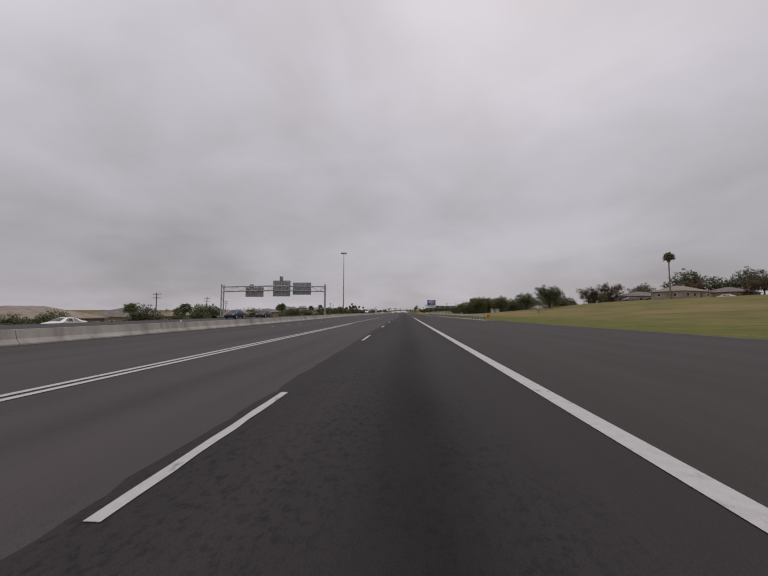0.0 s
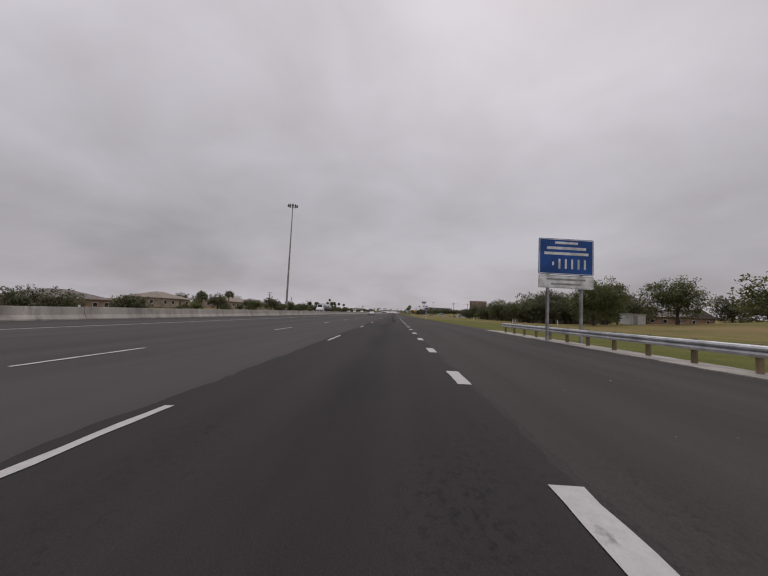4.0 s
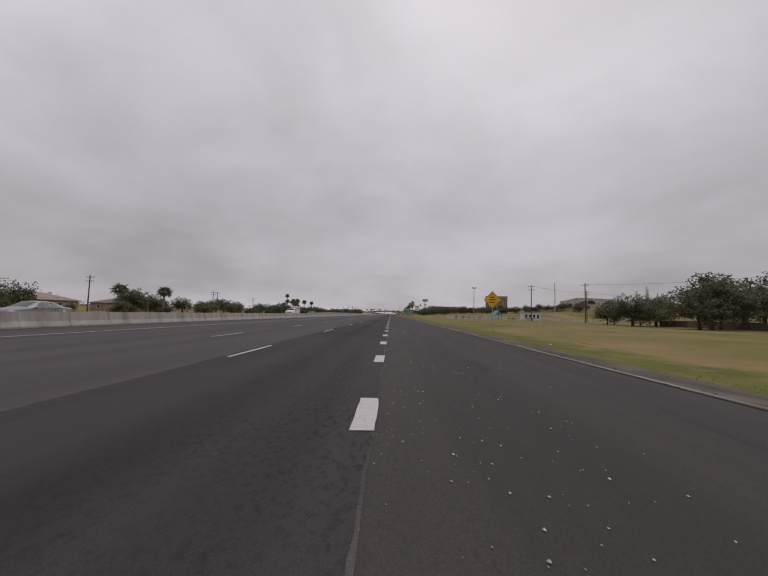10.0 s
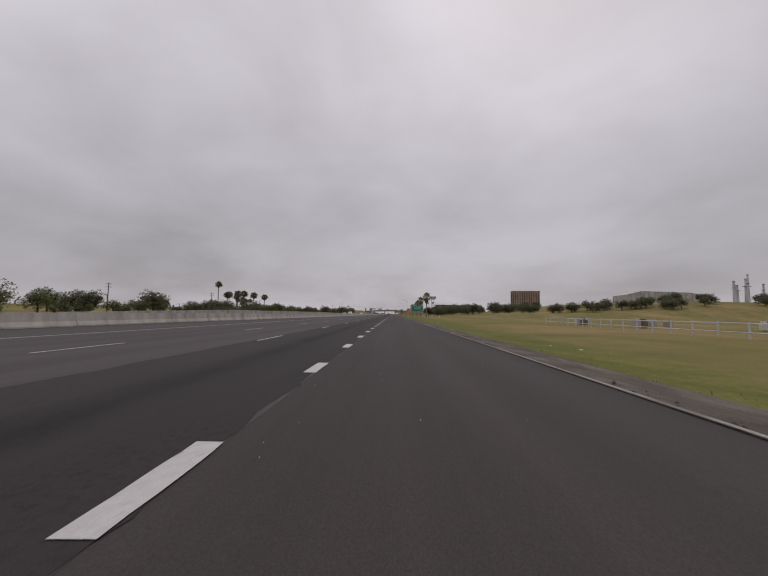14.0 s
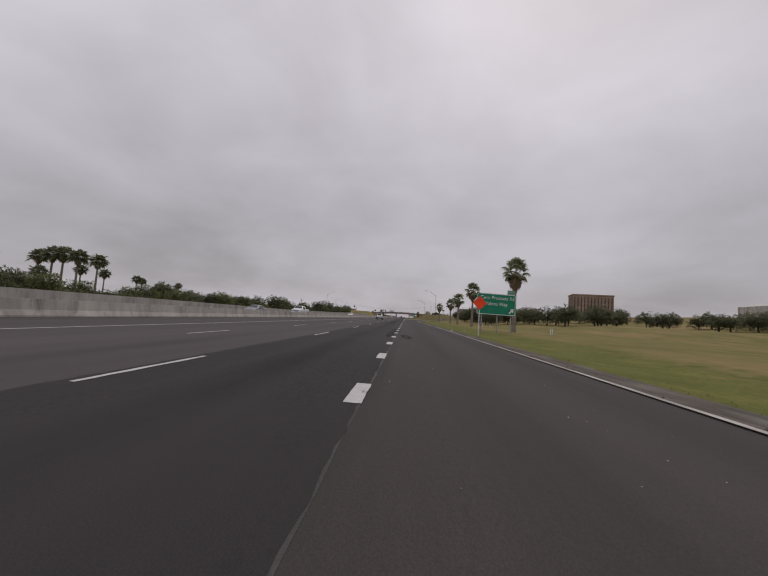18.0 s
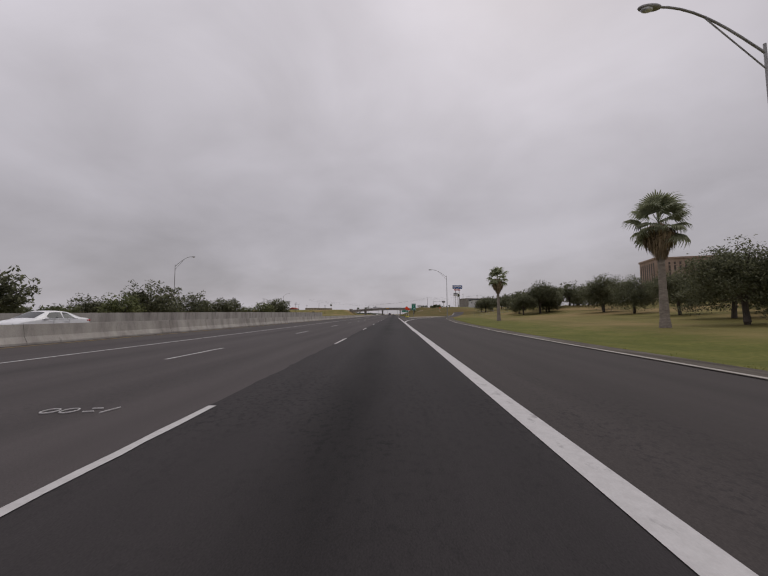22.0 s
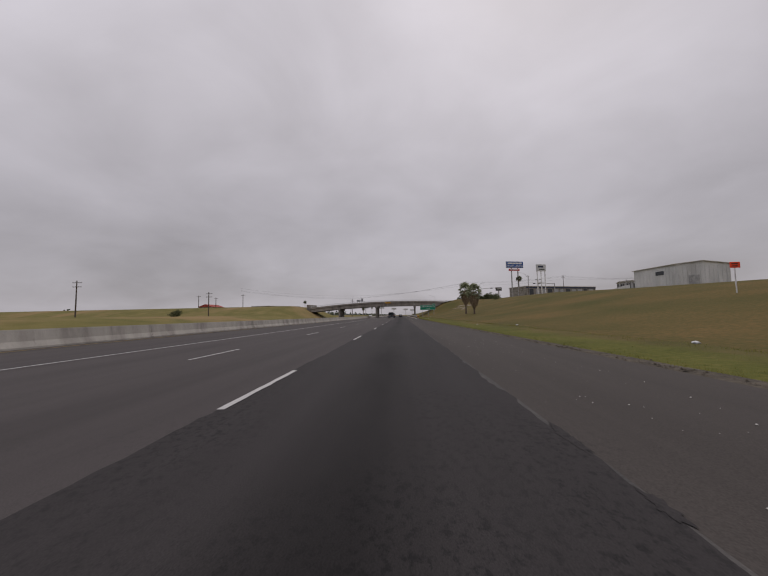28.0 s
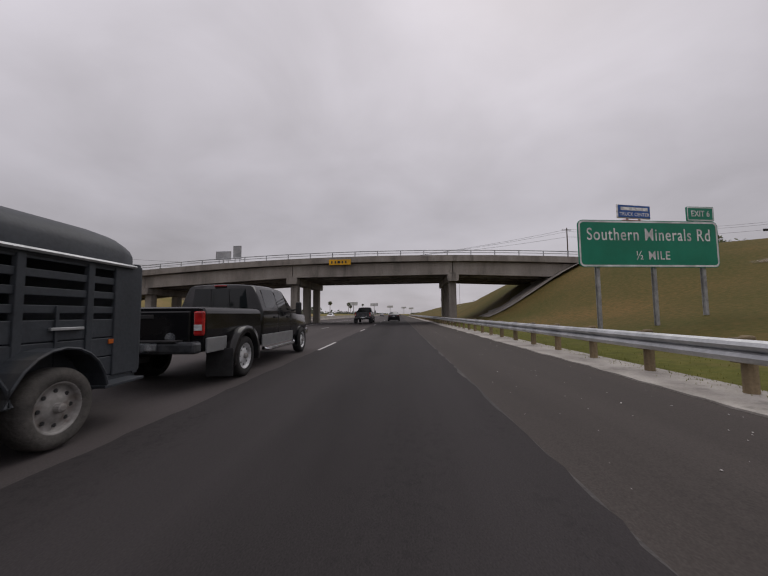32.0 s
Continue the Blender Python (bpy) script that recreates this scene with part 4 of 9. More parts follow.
BARRIER_TALL = [(45, 0.64), (105, 0.76), (180, 0.98), (260, 1.0)]
barrier = thing("median_barrier", "long low stained concrete median barrier of precast blocks", "barrier", kind="structure")
bm9 = block_mesh(9.1)
y = -180.0
while y < 1300:
    a, b = Vector((lerp(BARRIER, y), y)), Vector((lerp(BARRIER, y + 9.1), y + 9.1))
    mid, d = (a + b) / 2, b - a
    part("block", bm9, None, barrier, m=pose(mid.x, mid.y, 0.005, 0, 0, math.degrees(math.atan2(-d.x, d.y))) @ Matrix.Diagonal((1, 1, lerp(BARRIER_TALL, y + 4.5), 1)))
    y += 9.1
for y in np.arange(20, 620, 27.3):
    part("reflector", bx((0, 0, 0.06), (0.1, 0.05, 0.12), bev=0.01), WHITE, barrier, m=pose(lerp(BARRIER, y), y, 0.82 * lerp(BARRIER_TALL, y)))

# the second wall: the parapet of the frontage road, stepping up
WALL2 = [(430, -37.0), (520, -33.0), (560, -30.5), (640, -27.5), (700, -27.0), (770, -27.5), (800, -28.5)]
WALL2H = [(430, 0.6), (470, 1.35), (545, 1.35), (600, 1.05), (650, 1.3), (690, 1.65), (760, 1.95)]
v, f = [], []
for i in range(34):
    y = 430 + 10 * i
    x, h = lerp(WALL2, y), lerp(WALL2H, y)
    v += [(x + 0.18, y, -0.1), (x + 0.18, y, h), (x - 0.18, y, h), (x - 0.18, y, -0.1)]
for i in range(33):
    a = 4 * i
    f += [(a + q, a + (q + 1) % 4, a + 4 + (q + 1) % 4, a + 4 + q) for q in range(4)]
f += [(0, 1, 2, 3), (135, 134, 133, 132)]
structure("wall_retaining", raw_mesh("wall_retaining", v, f, CONCRETE), None, "long stained concrete retaining wall beyond the far carriageway", "wall")


# ---- guard rails ----
def guard_rail(y0, y1, xs, label, timber=True, first_terminal=True):
    g = thing("guard_rail", label, "guard rail", group="roadside guard rails")
    prof = [(0.0, 0.0), (0.05, 0.03), (0.085, 0.08), (0.05, 0.13), (0.0, 0.155), (0.05, 0.18), (0.085, 0.23), (0.05, 0.28), (0.0, 0.31)]
    n = int((y1 - y0) / 3.81)
    for i in range(n):
        ya, yb = y0 + i * 3.81, y0 + (i + 1) * 3.81
        bm = bmesh.new()
        rows = []
        for yy in (ya - 0.12, yb + 0.12):
            x = lerp(xs, yy)
            rows.append([bm.verts.new((x - 0.10 - p[0] - (0.003 if i % 2 else 0), yy, 0.45 + p[1])) for p in prof] +
                        [bm.verts.new((x - 0.095 - p[0], yy, 0.45 + p[1])) for p in reversed(prof)])
        q = len(rows[0])
        for k in range(q):
            bm.faces.new((rows[0][k], rows[0][(k + 1) % q], rows[1][(k + 1) % q], rows[1][k]))
        bm.faces.new(rows[0])
        bm.faces.new(rows[1])
        part("rail_panel", bm, STEEL, g)
    post = to_mesh("post", tb([(0, 0, -0.3), (0, 0, 0.78), (0, 0, 0.80)], [0.088, 0.085, 0.06], 10), WOODPOST)
    blk = to_mesh("spacer_block", bx((0, 0, 0), (0.10, 0.15, 0.34), bev=0.008), WOODPOST)
    for i in range(2 * n + 1):
        yy = y0 + i * 1.905
        x = lerp(xs, yy)
        p = part("post", post, None, g, m=pose(x + 0.09, yy, 0))
        part("spacer_block", blk, None, p, m=pose(-0.135, 0, 0.605))
    # crash terminal with striped plate
    x = lerp(xs, y0)
    t = part("terminal_head", bx((x - 0.05, y0 - 0.45, 0.6), (0.36, 0.8, 0.46), bev=0.04), STEEL, g)
    part("terminal_post", bx((x - 0.02, y0 - 0.35, 0.2), (0.14, 0.14, 0.42), bev=0.01), STEEL, g)
    pl = part("marker_plate", bx((x - 0.05, y0 - 0.875, 0.63), (0.44, 0.02, 0.60), bev=0.006), YELLOW, g, "black and yellow striped plate")
    for k in range(4):
        bm = bmesh.new()
        cx, cz = x - 0.05, 0.63
        c = -0.30 + 0.2 * k
        # stripes climb at 45 degrees and stop at the plate's edge
        lo, hi = [], []
        for s, off in ((-0.21, 0.0), (0.21, 0.0)):
            lo.append((cx + s, max(cz - 0.29, min(cz + 0.29, cz + c + s * 0.9 - 0.05))))
            hi.append((cx + s, max(cz - 0.29, min(cz + 0.29, cz + c + s * 0.9 + 0.05))))
        prism(bm, [lo[0], lo[1], hi[1], hi[0]], y0 - 0.889, y0 - 0.884)
        part("stripe", bm, BLACK, pl)
    strip("rail_slab", CONCRETE, [(yy, x2 - 0.75) for yy, x2 in xs], [(yy, x2 + 0.6) for yy, x2 in xs], y0 - 1.5, y1, 0.2, 0.03, "pale concrete slab under the guard rail", "kerb", jag=0.15, follow=False, thick=0.10)
    return g


GR1 = [(40, 10.5), (75, 9.2), (110, 8.3), (150, 7.4)]
guard_rail(51.5, 142, GR1, "long galvanised guard rail on round timber posts with a striped end")
GR2 = [(900, 3.5), (1200, 3.8)]
guard_rail(930.3, 1120, GR2, "galvanised guard rail on timber posts along the grassy bank")

# spray-painted survey marks in the left lane
for k, (x, y, w, l) in enumerate(((-5.50, 638.65, 0.17, 0.20), (-5.28, 638.67, 0.17, 0.20))):
    part("survey_mark", tb([(x + w / 2 * math.cos(a), y + l / 2 * math.sin(a), 0.012) for a in (i * math.pi / 8 for i in range(17))], 0.008, 5), PAINT, road)
for x0, y0, x1, y1 in ((-5.08, 638.62, -4.96, 638.64), (-5.08, 638.76, -4.96, 638.78), (-4.84, 638.58, -4.78, 638.82)):
    part("survey_mark", tb([(x0, y0, 0.012), (x1, y1, 0.012)], 0.008, 5), PAINT, road)


# ---- the overpass ----
BRY = 993.0
bridge = thing("overpass", "weathered concrete girder overpass with a steel rail across the motorway", "bridge", pose(0, BRY, 0, 0, 0, -2.0))


def deck_z(x):
    """The deck is arched a little over its length."""
    return 7.4 - 0.0013 * (x + 3) ** 2


spans = [(-46.0, -31.5), (-31.5, -13.4), (-13.4, 5.0), (5.0, 22.0)]
for a, b in spans:
    for yy in (0.35, 3.1, 5.9, 8.6, 11.3):
        bm = bmesh.new()
        out = [(a + 0.04, deck_z(a) - 0.38 - 1.25), (b - 0.04, deck_z(b) - 0.38 - 1.25), (b - 0.04, deck_z(b) - 0.38), (a + 0.04, deck_z(a) - 0.38)]
        prism(bm, out, yy - 0.22, yy + 0.22)
        prism(bm, [(a + 0.04, deck_z(a) - 1.82), (b - 0.04, deck_z(b) - 1.82), (b - 0.04, deck_z(b) - 1.62), (a + 0.04, deck_z(a) - 1.62)], yy - 0.32, yy + 0.32)
        part("girder", bm, BRIDGE_CON, bridge)
bm = bmesh.new()
xs = np.linspace(-46, 23.5, 30)
prism(bm, [(x, deck_z(x)) for x in xs] + [(x, deck_z(x) - 0.37) for x in xs[::-1]], -0.35, 12.0)
part("deck", bm, BRIDGE_CON, bridge)
for yy in (-0.30, 11.7):
    bm = bmesh.new()
    prism(bm, [(x, deck_z(x) + 0.30) for x in xs] + [(x, deck_z(x) + 0.003) for x in xs[::-1]], yy, yy + 0.25)
    part("kerb_parapet", bm, BRIDGE_CON, bridge)
    for dz in (0.86, 0.60):
        part("rail", tb([(x, yy + 0.12, deck_z(x) + dz) for x in xs], 0.05 if dz > 0.7 else 0.035, 8), STEEL, bridge)
    pm = to_mesh("rail_post", bx((0, 0, 0.30), (0.10, 0.08, 0.62), bev=0.01), STEEL)
    for x in np.arange(-45, 23.5, 2.6):
        part("rail_post", pm, None, bridge, m=pose(x, yy + 0.12, deck_z(x) + 0.28))
for x0 in (-31.5, -13.4, 5.0):
    g = land(x0, BRY)
    top = deck_z(x0) - 1.83
    bm = bmesh.new()
    prism(bm, [(x0 - 0.55, top - 0.75), (x0 + 0.55, top - 0.75), (x0 + 0.62, top - 0.45), (x0 + 0.62, top), (x0 - 0.62, top), (x0 - 0.62, top - 0.45)], -0.2, 11.9)
    part("pier_cap", bm, BRIDGE_CON, bridge)
    for yy in (1.2, 5.9, 10.6):
        bm = bmesh.new()
        box(bm, (x0, yy, (g - 0.3 + top - 0.74) / 2), (0.85, 1.0, top - 0.74 - g + 0.3), bev=0.10)
        part("column", bm, BRIDGE_CON, bridge)
v, f = [], []
for i in range(13):
    for k in range(8):
        x, y = 8.5 + 1.15 * i, -1.5 + 2.0 * k
        v.append((x, y, land(x, BRY + y) + 0.10))
f = [(8 * i + k, 8 * i + k + 1, 8 * i + k + 9, 8 * i + k + 8) for i in range(12) for k in range(7)]
part("slope_paving", raw_mesh("slope_paving", v, f, BRIDGE_CON), None, bridge, "dark concrete slope under the bridge end")
part("abutment", bx((22.9, 5.8, 4.9), (1.6, 12.6, 4.4), bev=0.05), BRIDGE_CON, bridge)
part("abutment", bx((-46.6, 5.8, 4.6), (1.6, 12.6, 4.6), bev=0.05), BRIDGE_CON, bridge)
cs = part("clearance_sign", bx((-7.7, -0.47, 7.05), (2.5, 0.06, 0.62), bev=0.02), YELLOW, bridge, "yellow clearance sign with worn lettering")
for k, w in enumerate((0.16, 0.16, 0.3, 0.14, 0.14)):
    part("bar", bx((-8.6 + 0.40 * k, -0.503, 7.05), (w, 0.006, 0.28)), BLACK, cs)


for cx, w, h in ((-21.9, 1.9, 1.0), (-20.2, 1.0, 1.55)):
    sb = part("sign_back", bx((cx, 0.35, deck_z(cx) + 0.85 + h / 2), (w, 0.05, h), bev=0.01), ALU, bridge, "bare grey back of a sign on the bridge")
    for dx in (-0.3, 0.3):
        part("sign_leg", bx((cx + dx * w, 0.42, deck_z(cx) + 0.7), (0.07, 0.07, 1.45)), STEEL, sb)


# ---- signs ----
def panel(name, parent, w, h, mat, cz, thick=0.05, r=0.15, border=0.07, cx=0.0, label="", y=0.0, edgemat=None):
    """A sign panel that faces -y with a raised border and stiffeners behind."""
    bm = bmesh.new()
    prism(bm, round_rect(w, h, r, cx, cz), y, y + thick)
    p = part(name, bm, mat, parent, label)
    bm = bmesh.new()
    ring_prism(bm, round_rect(w - 0.05, h - 0.05, max(0.01, r - 0.02), cx, cz), round_rect(w - 0.05 - 2 * border, h - 0.05 - 2 * border, max(0.01, r - border), cx, cz), y - 0.004, y - 0.0005)
    part("border", bm, edgemat or WHITE, p)
    return p


def arrow(parent, cx, cz, s, y=-0.006):
    bm = bmesh.new()
    d, n = Vector((0.707, 0.707)), Vector((-0.707, 0.707))
    pts = [(-0.5, 0.09), (0.05, 0.09), (-0.02, 0.30), (0.14, 0.30), (0.5, 0.0), (0.14, -0.30), (-0.02, -0.30), (0.05, -0.09), (-0.5, -0.09)]
    out = [tuple(Vector((cx, cz)) + d * (a * s) + n * (b * s)) for a, b in pts]
    prism(bm, out, y, y + 0.005)
    part("arrow", bm, WHITE, parent)


def i_post(parent, x, y, z0, z1, w=0.14):
    bm = bmesh.new()
    for a, b, c, d in ((0, 0, 0.02, w), (0, -w / 2, w * 0.8, 0.02), (0, w / 2, w * 0.8, 0.02)):
        box(bm, (x + a, y + b, (z0 + z1) / 2), (c, d, z1 - z0))
    return part("post", bm, GALVGREY, parent)


def guide_sign(x, y, rz, w, h, zb, lines, exit_text, label, arrow_at=None, posts=(-0.36, 0.04, 0.40)):
    s = thing("guide_sign", label, "road sign", pose(x, y, 0, 0, 0, rz), group="green guide signs")
    p = panel("panel", s, w, h, GREEN, zb + h / 2, r=0.22)
    for text, size, cx, dz, sq in lines:
        words(text, size, WHITE, p, (cx, -0.006, zb + h / 2 + dz), spread=1.12, squeeze=sq)
    if arrow_at:
        arrow(p, arrow_at[0], zb + h / 2 + arrow_at[1], arrow_at[2])
    ew = w * 0.2
    e = panel("exit_tab", s, ew, 0.62, GREEN, zb + h + 0.33, r=0.06, border=0.035, cx=w / 2 - ew / 2 - 0.12)
    words(exit_text, 0.36, WHITE, e, (w / 2 - ew / 2 - 0.12, -0.006, zb + h + 0.33), squeeze=0.85)
    for dx in (-0.3, 0.3):
        part("tab_bracket", bx((w / 2 - ew / 2 - 0.12 + dx, 0.09, zb + h + 0.1), (0.05, 0.06, 1.0)), GALVGREY, s)
    for k in range(3):
        part("stiffener", bx((0, 0.08, zb + h * (0.2 + 0.3 * k)), (w * 0.96, 0.05, 0.09)), ALU, s)
    for q in posts:
        px = q * w
        wx = x + px * math.cos(radians(rz))
        i_post(s, px, 0.18, land(wx, y) - 0.3, zb + h * 0.9)
    return s


guide_sign(13.35, 560.2, 10.0, 5.75, 3.0, 2.38, [("Corn Products Rd", 0.70, 0.15, 0.90, 0.86), ("Valero Way", 0.70, 0.0, 0.05, 0.86)], "EXIT 5",
           "large green exit guide sign on three steel posts", arrow_at=(2.25, -0.85, 0.95))
guide_sign(9.35, 968.6, 8.0, 6.3, 1.95, 2.95, [("Southern Minerals Rd", 0.72, 0.0, 0.36, 0.78), ("½ MILE", 0.50, 0.1, -0.50, 0.90)], "EXIT 6",
           "wide green exit guide sign on posts set in the bank")


def single_post(name, label, x, y, rz, cat="road sign", group="", lean=0.0):
    return thing(name, label, cat, pose(x, y, land(x, y) if x > edge(y) else 0.0, 0, lean, rz), group=group)


# exit gore sign
s = single_post("exit_sign", "upright green exit five sign on one post in the gore", 4.95, 746.1, 4)
p = panel("panel", s, 1.30, 2.15, GREEN, 3.42, r=0.04, border=0.04)
words("EXIT", 0.40, WHITE, p, (0, -0.006, 4.12))
words("5", 0.50, WHITE, p, (0, -0.006, 3.55))
arrow(p, 0.05, 2.82, 0.72)
part("post", tb([(0, 0.12, -0.2), (0, 0.12, 4.3)], 0.05, 10), GALVGREY, s)
part("base_collar", tb([(0, 0.12, 0), (0, 0.12, 0.12)], [0.12, 0.09], 10), STEEL, s)
for z in (2.7, 4.1):
    part("crossbar", bx((0, 0.06, z), (1.2, 0.03, 0.08)), GALVGREY, s)


def diamond(x, y, size, mat, zc, label, post_h, marks=0, rz=3, lean=0.0, square_post=True):
    s = single_post("warning_sign", label, x, y, rz, group="diamond warning signs", lean=lean)
    bm = bmesh.new()
    r = size / 2 * 1.414
    prism(bm, [(0, zc - r), (r, zc), (0, zc + r), (-r, zc)], -0.02, 0.01)
    p = part("panel", bm, mat, s)
    bm = bmesh.new()
    o, i = r * 0.95, r * 0.93
    ring_prism(bm, [(0, zc - o), (o, zc), (0, zc + o), (-o, zc)], [(0, zc - i), (i, zc), (0, zc + i), (-i, zc)], -0.024, -0.0205)
    part("border", bm, BLACK, p)
    for k in range(marks):
        part("bar", bx((0, -0.0225, zc + 0.24 * (marks / 2 - 0.5 - k)), (r * (0.75 if k % 2 else 0.55), 0.004, 0.10)), BLACK, p)
    if square_post:
        part("post", bx((0, 0.05, (zc + 0.3) / 2), (0.09, 0.06, zc + 0.7), bev=0.008), WHITE, s, "white painted post")
    else:
        part("post", tb([(0, 0.05, -0.3), (0, 0.05, zc + 0.4)], 0.045, 8), GALVGREY, s)
    return s


diamond(8.28, 546.9, 1.05, ORANGE, 3.5, "orange diamond roadwork sign on a white post", 3.2, 0)
diamond(2.95, 751.3, 0.98, ORANGE, 3.12, "orange diamond roadwork sign on a white post with sandbags", 3.0, 0)
for k, (dx, dy, rz) in enumerate(((0.45, -0.1, 20), (0.25, 0.3, 70), (-0.2, -0.25, -30))):
    bm = bmesh.new()
    bmesh.ops.create_uvsphere(bm, u_segments=12, v_segments=8, radius=0.5, matrix=Matrix.Translation((2.95 + dx, 751.3 + dy, 0.22)) @ Matrix.Rotation(radians(rz), 4, "Z") @ Matrix.Diagonal((0.75, 0.42, 0.22, 1)))
    for v in bm.verts:
        v.co += Vector((0, 0, 0.03 * noise.noise(v.co * 6)))
    tagged(new("sandbag", to_mesh("sandbag", bm, CONE_Y, True)), "yellow sandbag at the foot of the sign", "sandbag", group="sandbags")
diamond(10.25, 308.3, 1.2, YELLOW, 3.2, "yellow diamond warning sign with a worn symbol", 3.0, 3, square_post=False)
diamond(6.9, 833.0, 1.12, ORANGE, 3.95, "orange diamond roadwork sign on a white post below the bank", 3.0, 2)
s = single_post("roadwork_sign", "small orange rectangular roadwork sign on a white post", 28.1, 858.6, 3)
p = part("panel", bx((0, -0.02, 2.45), (0.92, 0.03, 0.52), bev=0.006), ORANGE, s)
for k in range(2):
    part("bar", bx((0, -0.0375, 2.55 - 0.2 * k), (0.6 - 0.1 * k, 0.004, 0.09)), BLACK, p)
part("post", bx((0, 0.03, 1.1), (0.09, 0.06, 2.9), bev=0.008), WHITE, s, "white painted post")

# speed limit
s = single_post("speed_limit_sign", "white speed limit sign on one post in the grass", 8.3, 381.6, 5)
p = panel("panel", s, 1.22, 1.62, WHITE, 3.38, thick=0.02, r=0.07, border=0.03, edgemat=BLACK)
words("SPEED", 0.30, BLACK, p, (0, -0.006, 3.90))
words("LIMIT", 0.30, BLACK, p, (0, -0.006, 3.50))
words("75", 0.58, BLACK, p, (0, -0.006, 2.98))
part("post", bx((0, 0.05, 1.8), (0.08, 0.06, 4.2), bev=0.008), GALVGREY, s)

# interstate marker: direction tab, shield and a round plate
s = single_post("route_marker", "interstate route shield with direction tab and round blue plate", 6.7, 198.6, 6)
p = panel("direction_tab", s, 0.62, 0.38, BLUE, 3.52, thick=0.02, r=0.03, border=0.03)
words("SOUTH", 0.17, WHITE, p, (0, -0.006, 3.52))
sh = [(-0.40, 0.42), (-0.28, 0.36), (-0.14, 0.40), (0, 0.36), (0.14, 0.40), (0.28, 0.36), (0.40, 0.42), (0.46, 0.22), (0.47, 0.0), (0.40, -0.22), (0.22, -0.42), (0, -0.54), (-0.22, -0.42), (-0.40, -0.22), (-0.47, 0.0), (-0.46, 0.22)]
for nm, k, y0, y1, mt in (("shield_rim", 1.0, 0.0, 0.02, WHITE), ("shield", 0.94, -0.004, -0.0005, BLUE)):
    bm = bmesh.new()
    prism(bm, [(a * k, 2.74 + b * k) for a, b in sh], y0, y1)
    p = part(nm, bm, mt, s)
bm = bmesh.new()
prism(bm, [(-0.385, 2.74 + 0.37), (-0.27, 2.74 + 0.325), (-0.14, 2.74 + 0.365), (0, 2.74 + 0.325), (0.14, 2.74 + 0.365), (0.27, 2.74 + 0.325), (0.385, 2.74 + 0.37), (0.425, 2.74 + 0.19), (-0.425, 2.74 + 0.19)], -0.008, -0.0045)
part("shield_band", bm, RED, p, "red band")
words("37", 0.56, WHITE, p, (0, -0.010, 2.63))
bm = bmesh.new()
prism(bm, [(0.34 * math.cos(a), 1.80 + 0.34 * math.sin(a)) for a in (2 * math.pi * k / 28 for k in range(28))], 0, 0.02)
p = part("round_plate", bm, BLUE, s, "round blue plate with a white emblem")
bm = bmesh.new()
ring_prism(bm, [(0.33 * math.cos(a), 1.80 + 0.33 * math.sin(a)) for a in (2 * math.pi * k / 28 for k in range(28))],
           [(0.30 * math.cos(a), 1.80 + 0.30 * math.sin(a)) for a in (2 * math.pi * k / 28 for k in range(28))], -0.004, -0.0005)
part("border", bm, WHITE, p)
part("emblem", tb([(-0.06, -0.008, 1.86), (0.06, -0.008, 1.89), (-0.02, -0.008, 1.98), (0.09, -0.008, 2.02)], [0.02, 0.05, 0.05, 0.02], 6), WHITE, p)
for z, w in ((1.74, 0.42), (1.62, 0.30)):
    part("bar", bx((0, -0.006, z), (w, 0.006, 0.07)), WHITE, p)
part("post", bx((0, 0.06, 1.75), (0.09, 0.07, 3.9), bev=0.008), WHITE, s)
s.scale = (0.87, 0.87, 0.93)

# blue motorist sign behind the guard rail
s = single_post("information_sign", "blue motorist information sign with a white lower board", 8.15, 130.2, 4)
p = panel("panel", s, 3.1, 2.0, BLUE, 4.75, r=0.06, border=0.04)
for z, w, hh in ((5.52, 1.3, 0.13), (5.22, 2.2, 0.15), (4.92, 2.5, 0.15)):
    part("bar", bx((0, -0.006, z), (w, 0.006, hh)), WHITE, p)
for k in range(6):
    part("bar", bx((-0.75 + 0.36 * k, -0.006, 4.35), (0.11, 0.006, 0.55 if k else 0.2)), WHITE, p)
q = panel("lower_board", s, 3.1, 0.72, WHITE, 3.35, r=0.04, border=0.02, edgemat=GALVGREY)
for z, w in ((3.48, 2.2), (3.22, 1.7)):
    part("bar", bx((0, -0.006, z), (w, 0.006, 0.10)), GALVGREY, q)
for x in (-0.95, 0.95):
    i_post(s, x, 0.16, -0.4, 5.5)

# ---- overhead sign gantry on the far carriageway, seen from behind ----
g = thing("sign_gantry", "overhead truss gantry carrying sign panels seen from behind", "sign gantry", pose(0, 80.2, 0))
XR, XL = -20.4, -45.0
for x in (XR, XL):
    for dy in (-0.7, 0.7):
        part("leg", tb([(x - dy * 0.12, dy, -0.1), (x - dy * 0.12, dy, 7.6)], 0.14, 10), STEEL, g)
    for k in range(5):
        z = 0.6 + 1.45 * k
        a = -0.7 if k % 2 else 0.7
        part("brace", tb([(x - a * 0.12, a, z), (x + a * 0.12, -a, z + 1.4)], 0.05, 6), STEEL, g)
    part("leg_foot", tb([(x, 0, -0.1), (x, 0, 0.25)], 0.9, 14), CONCRETE, g)
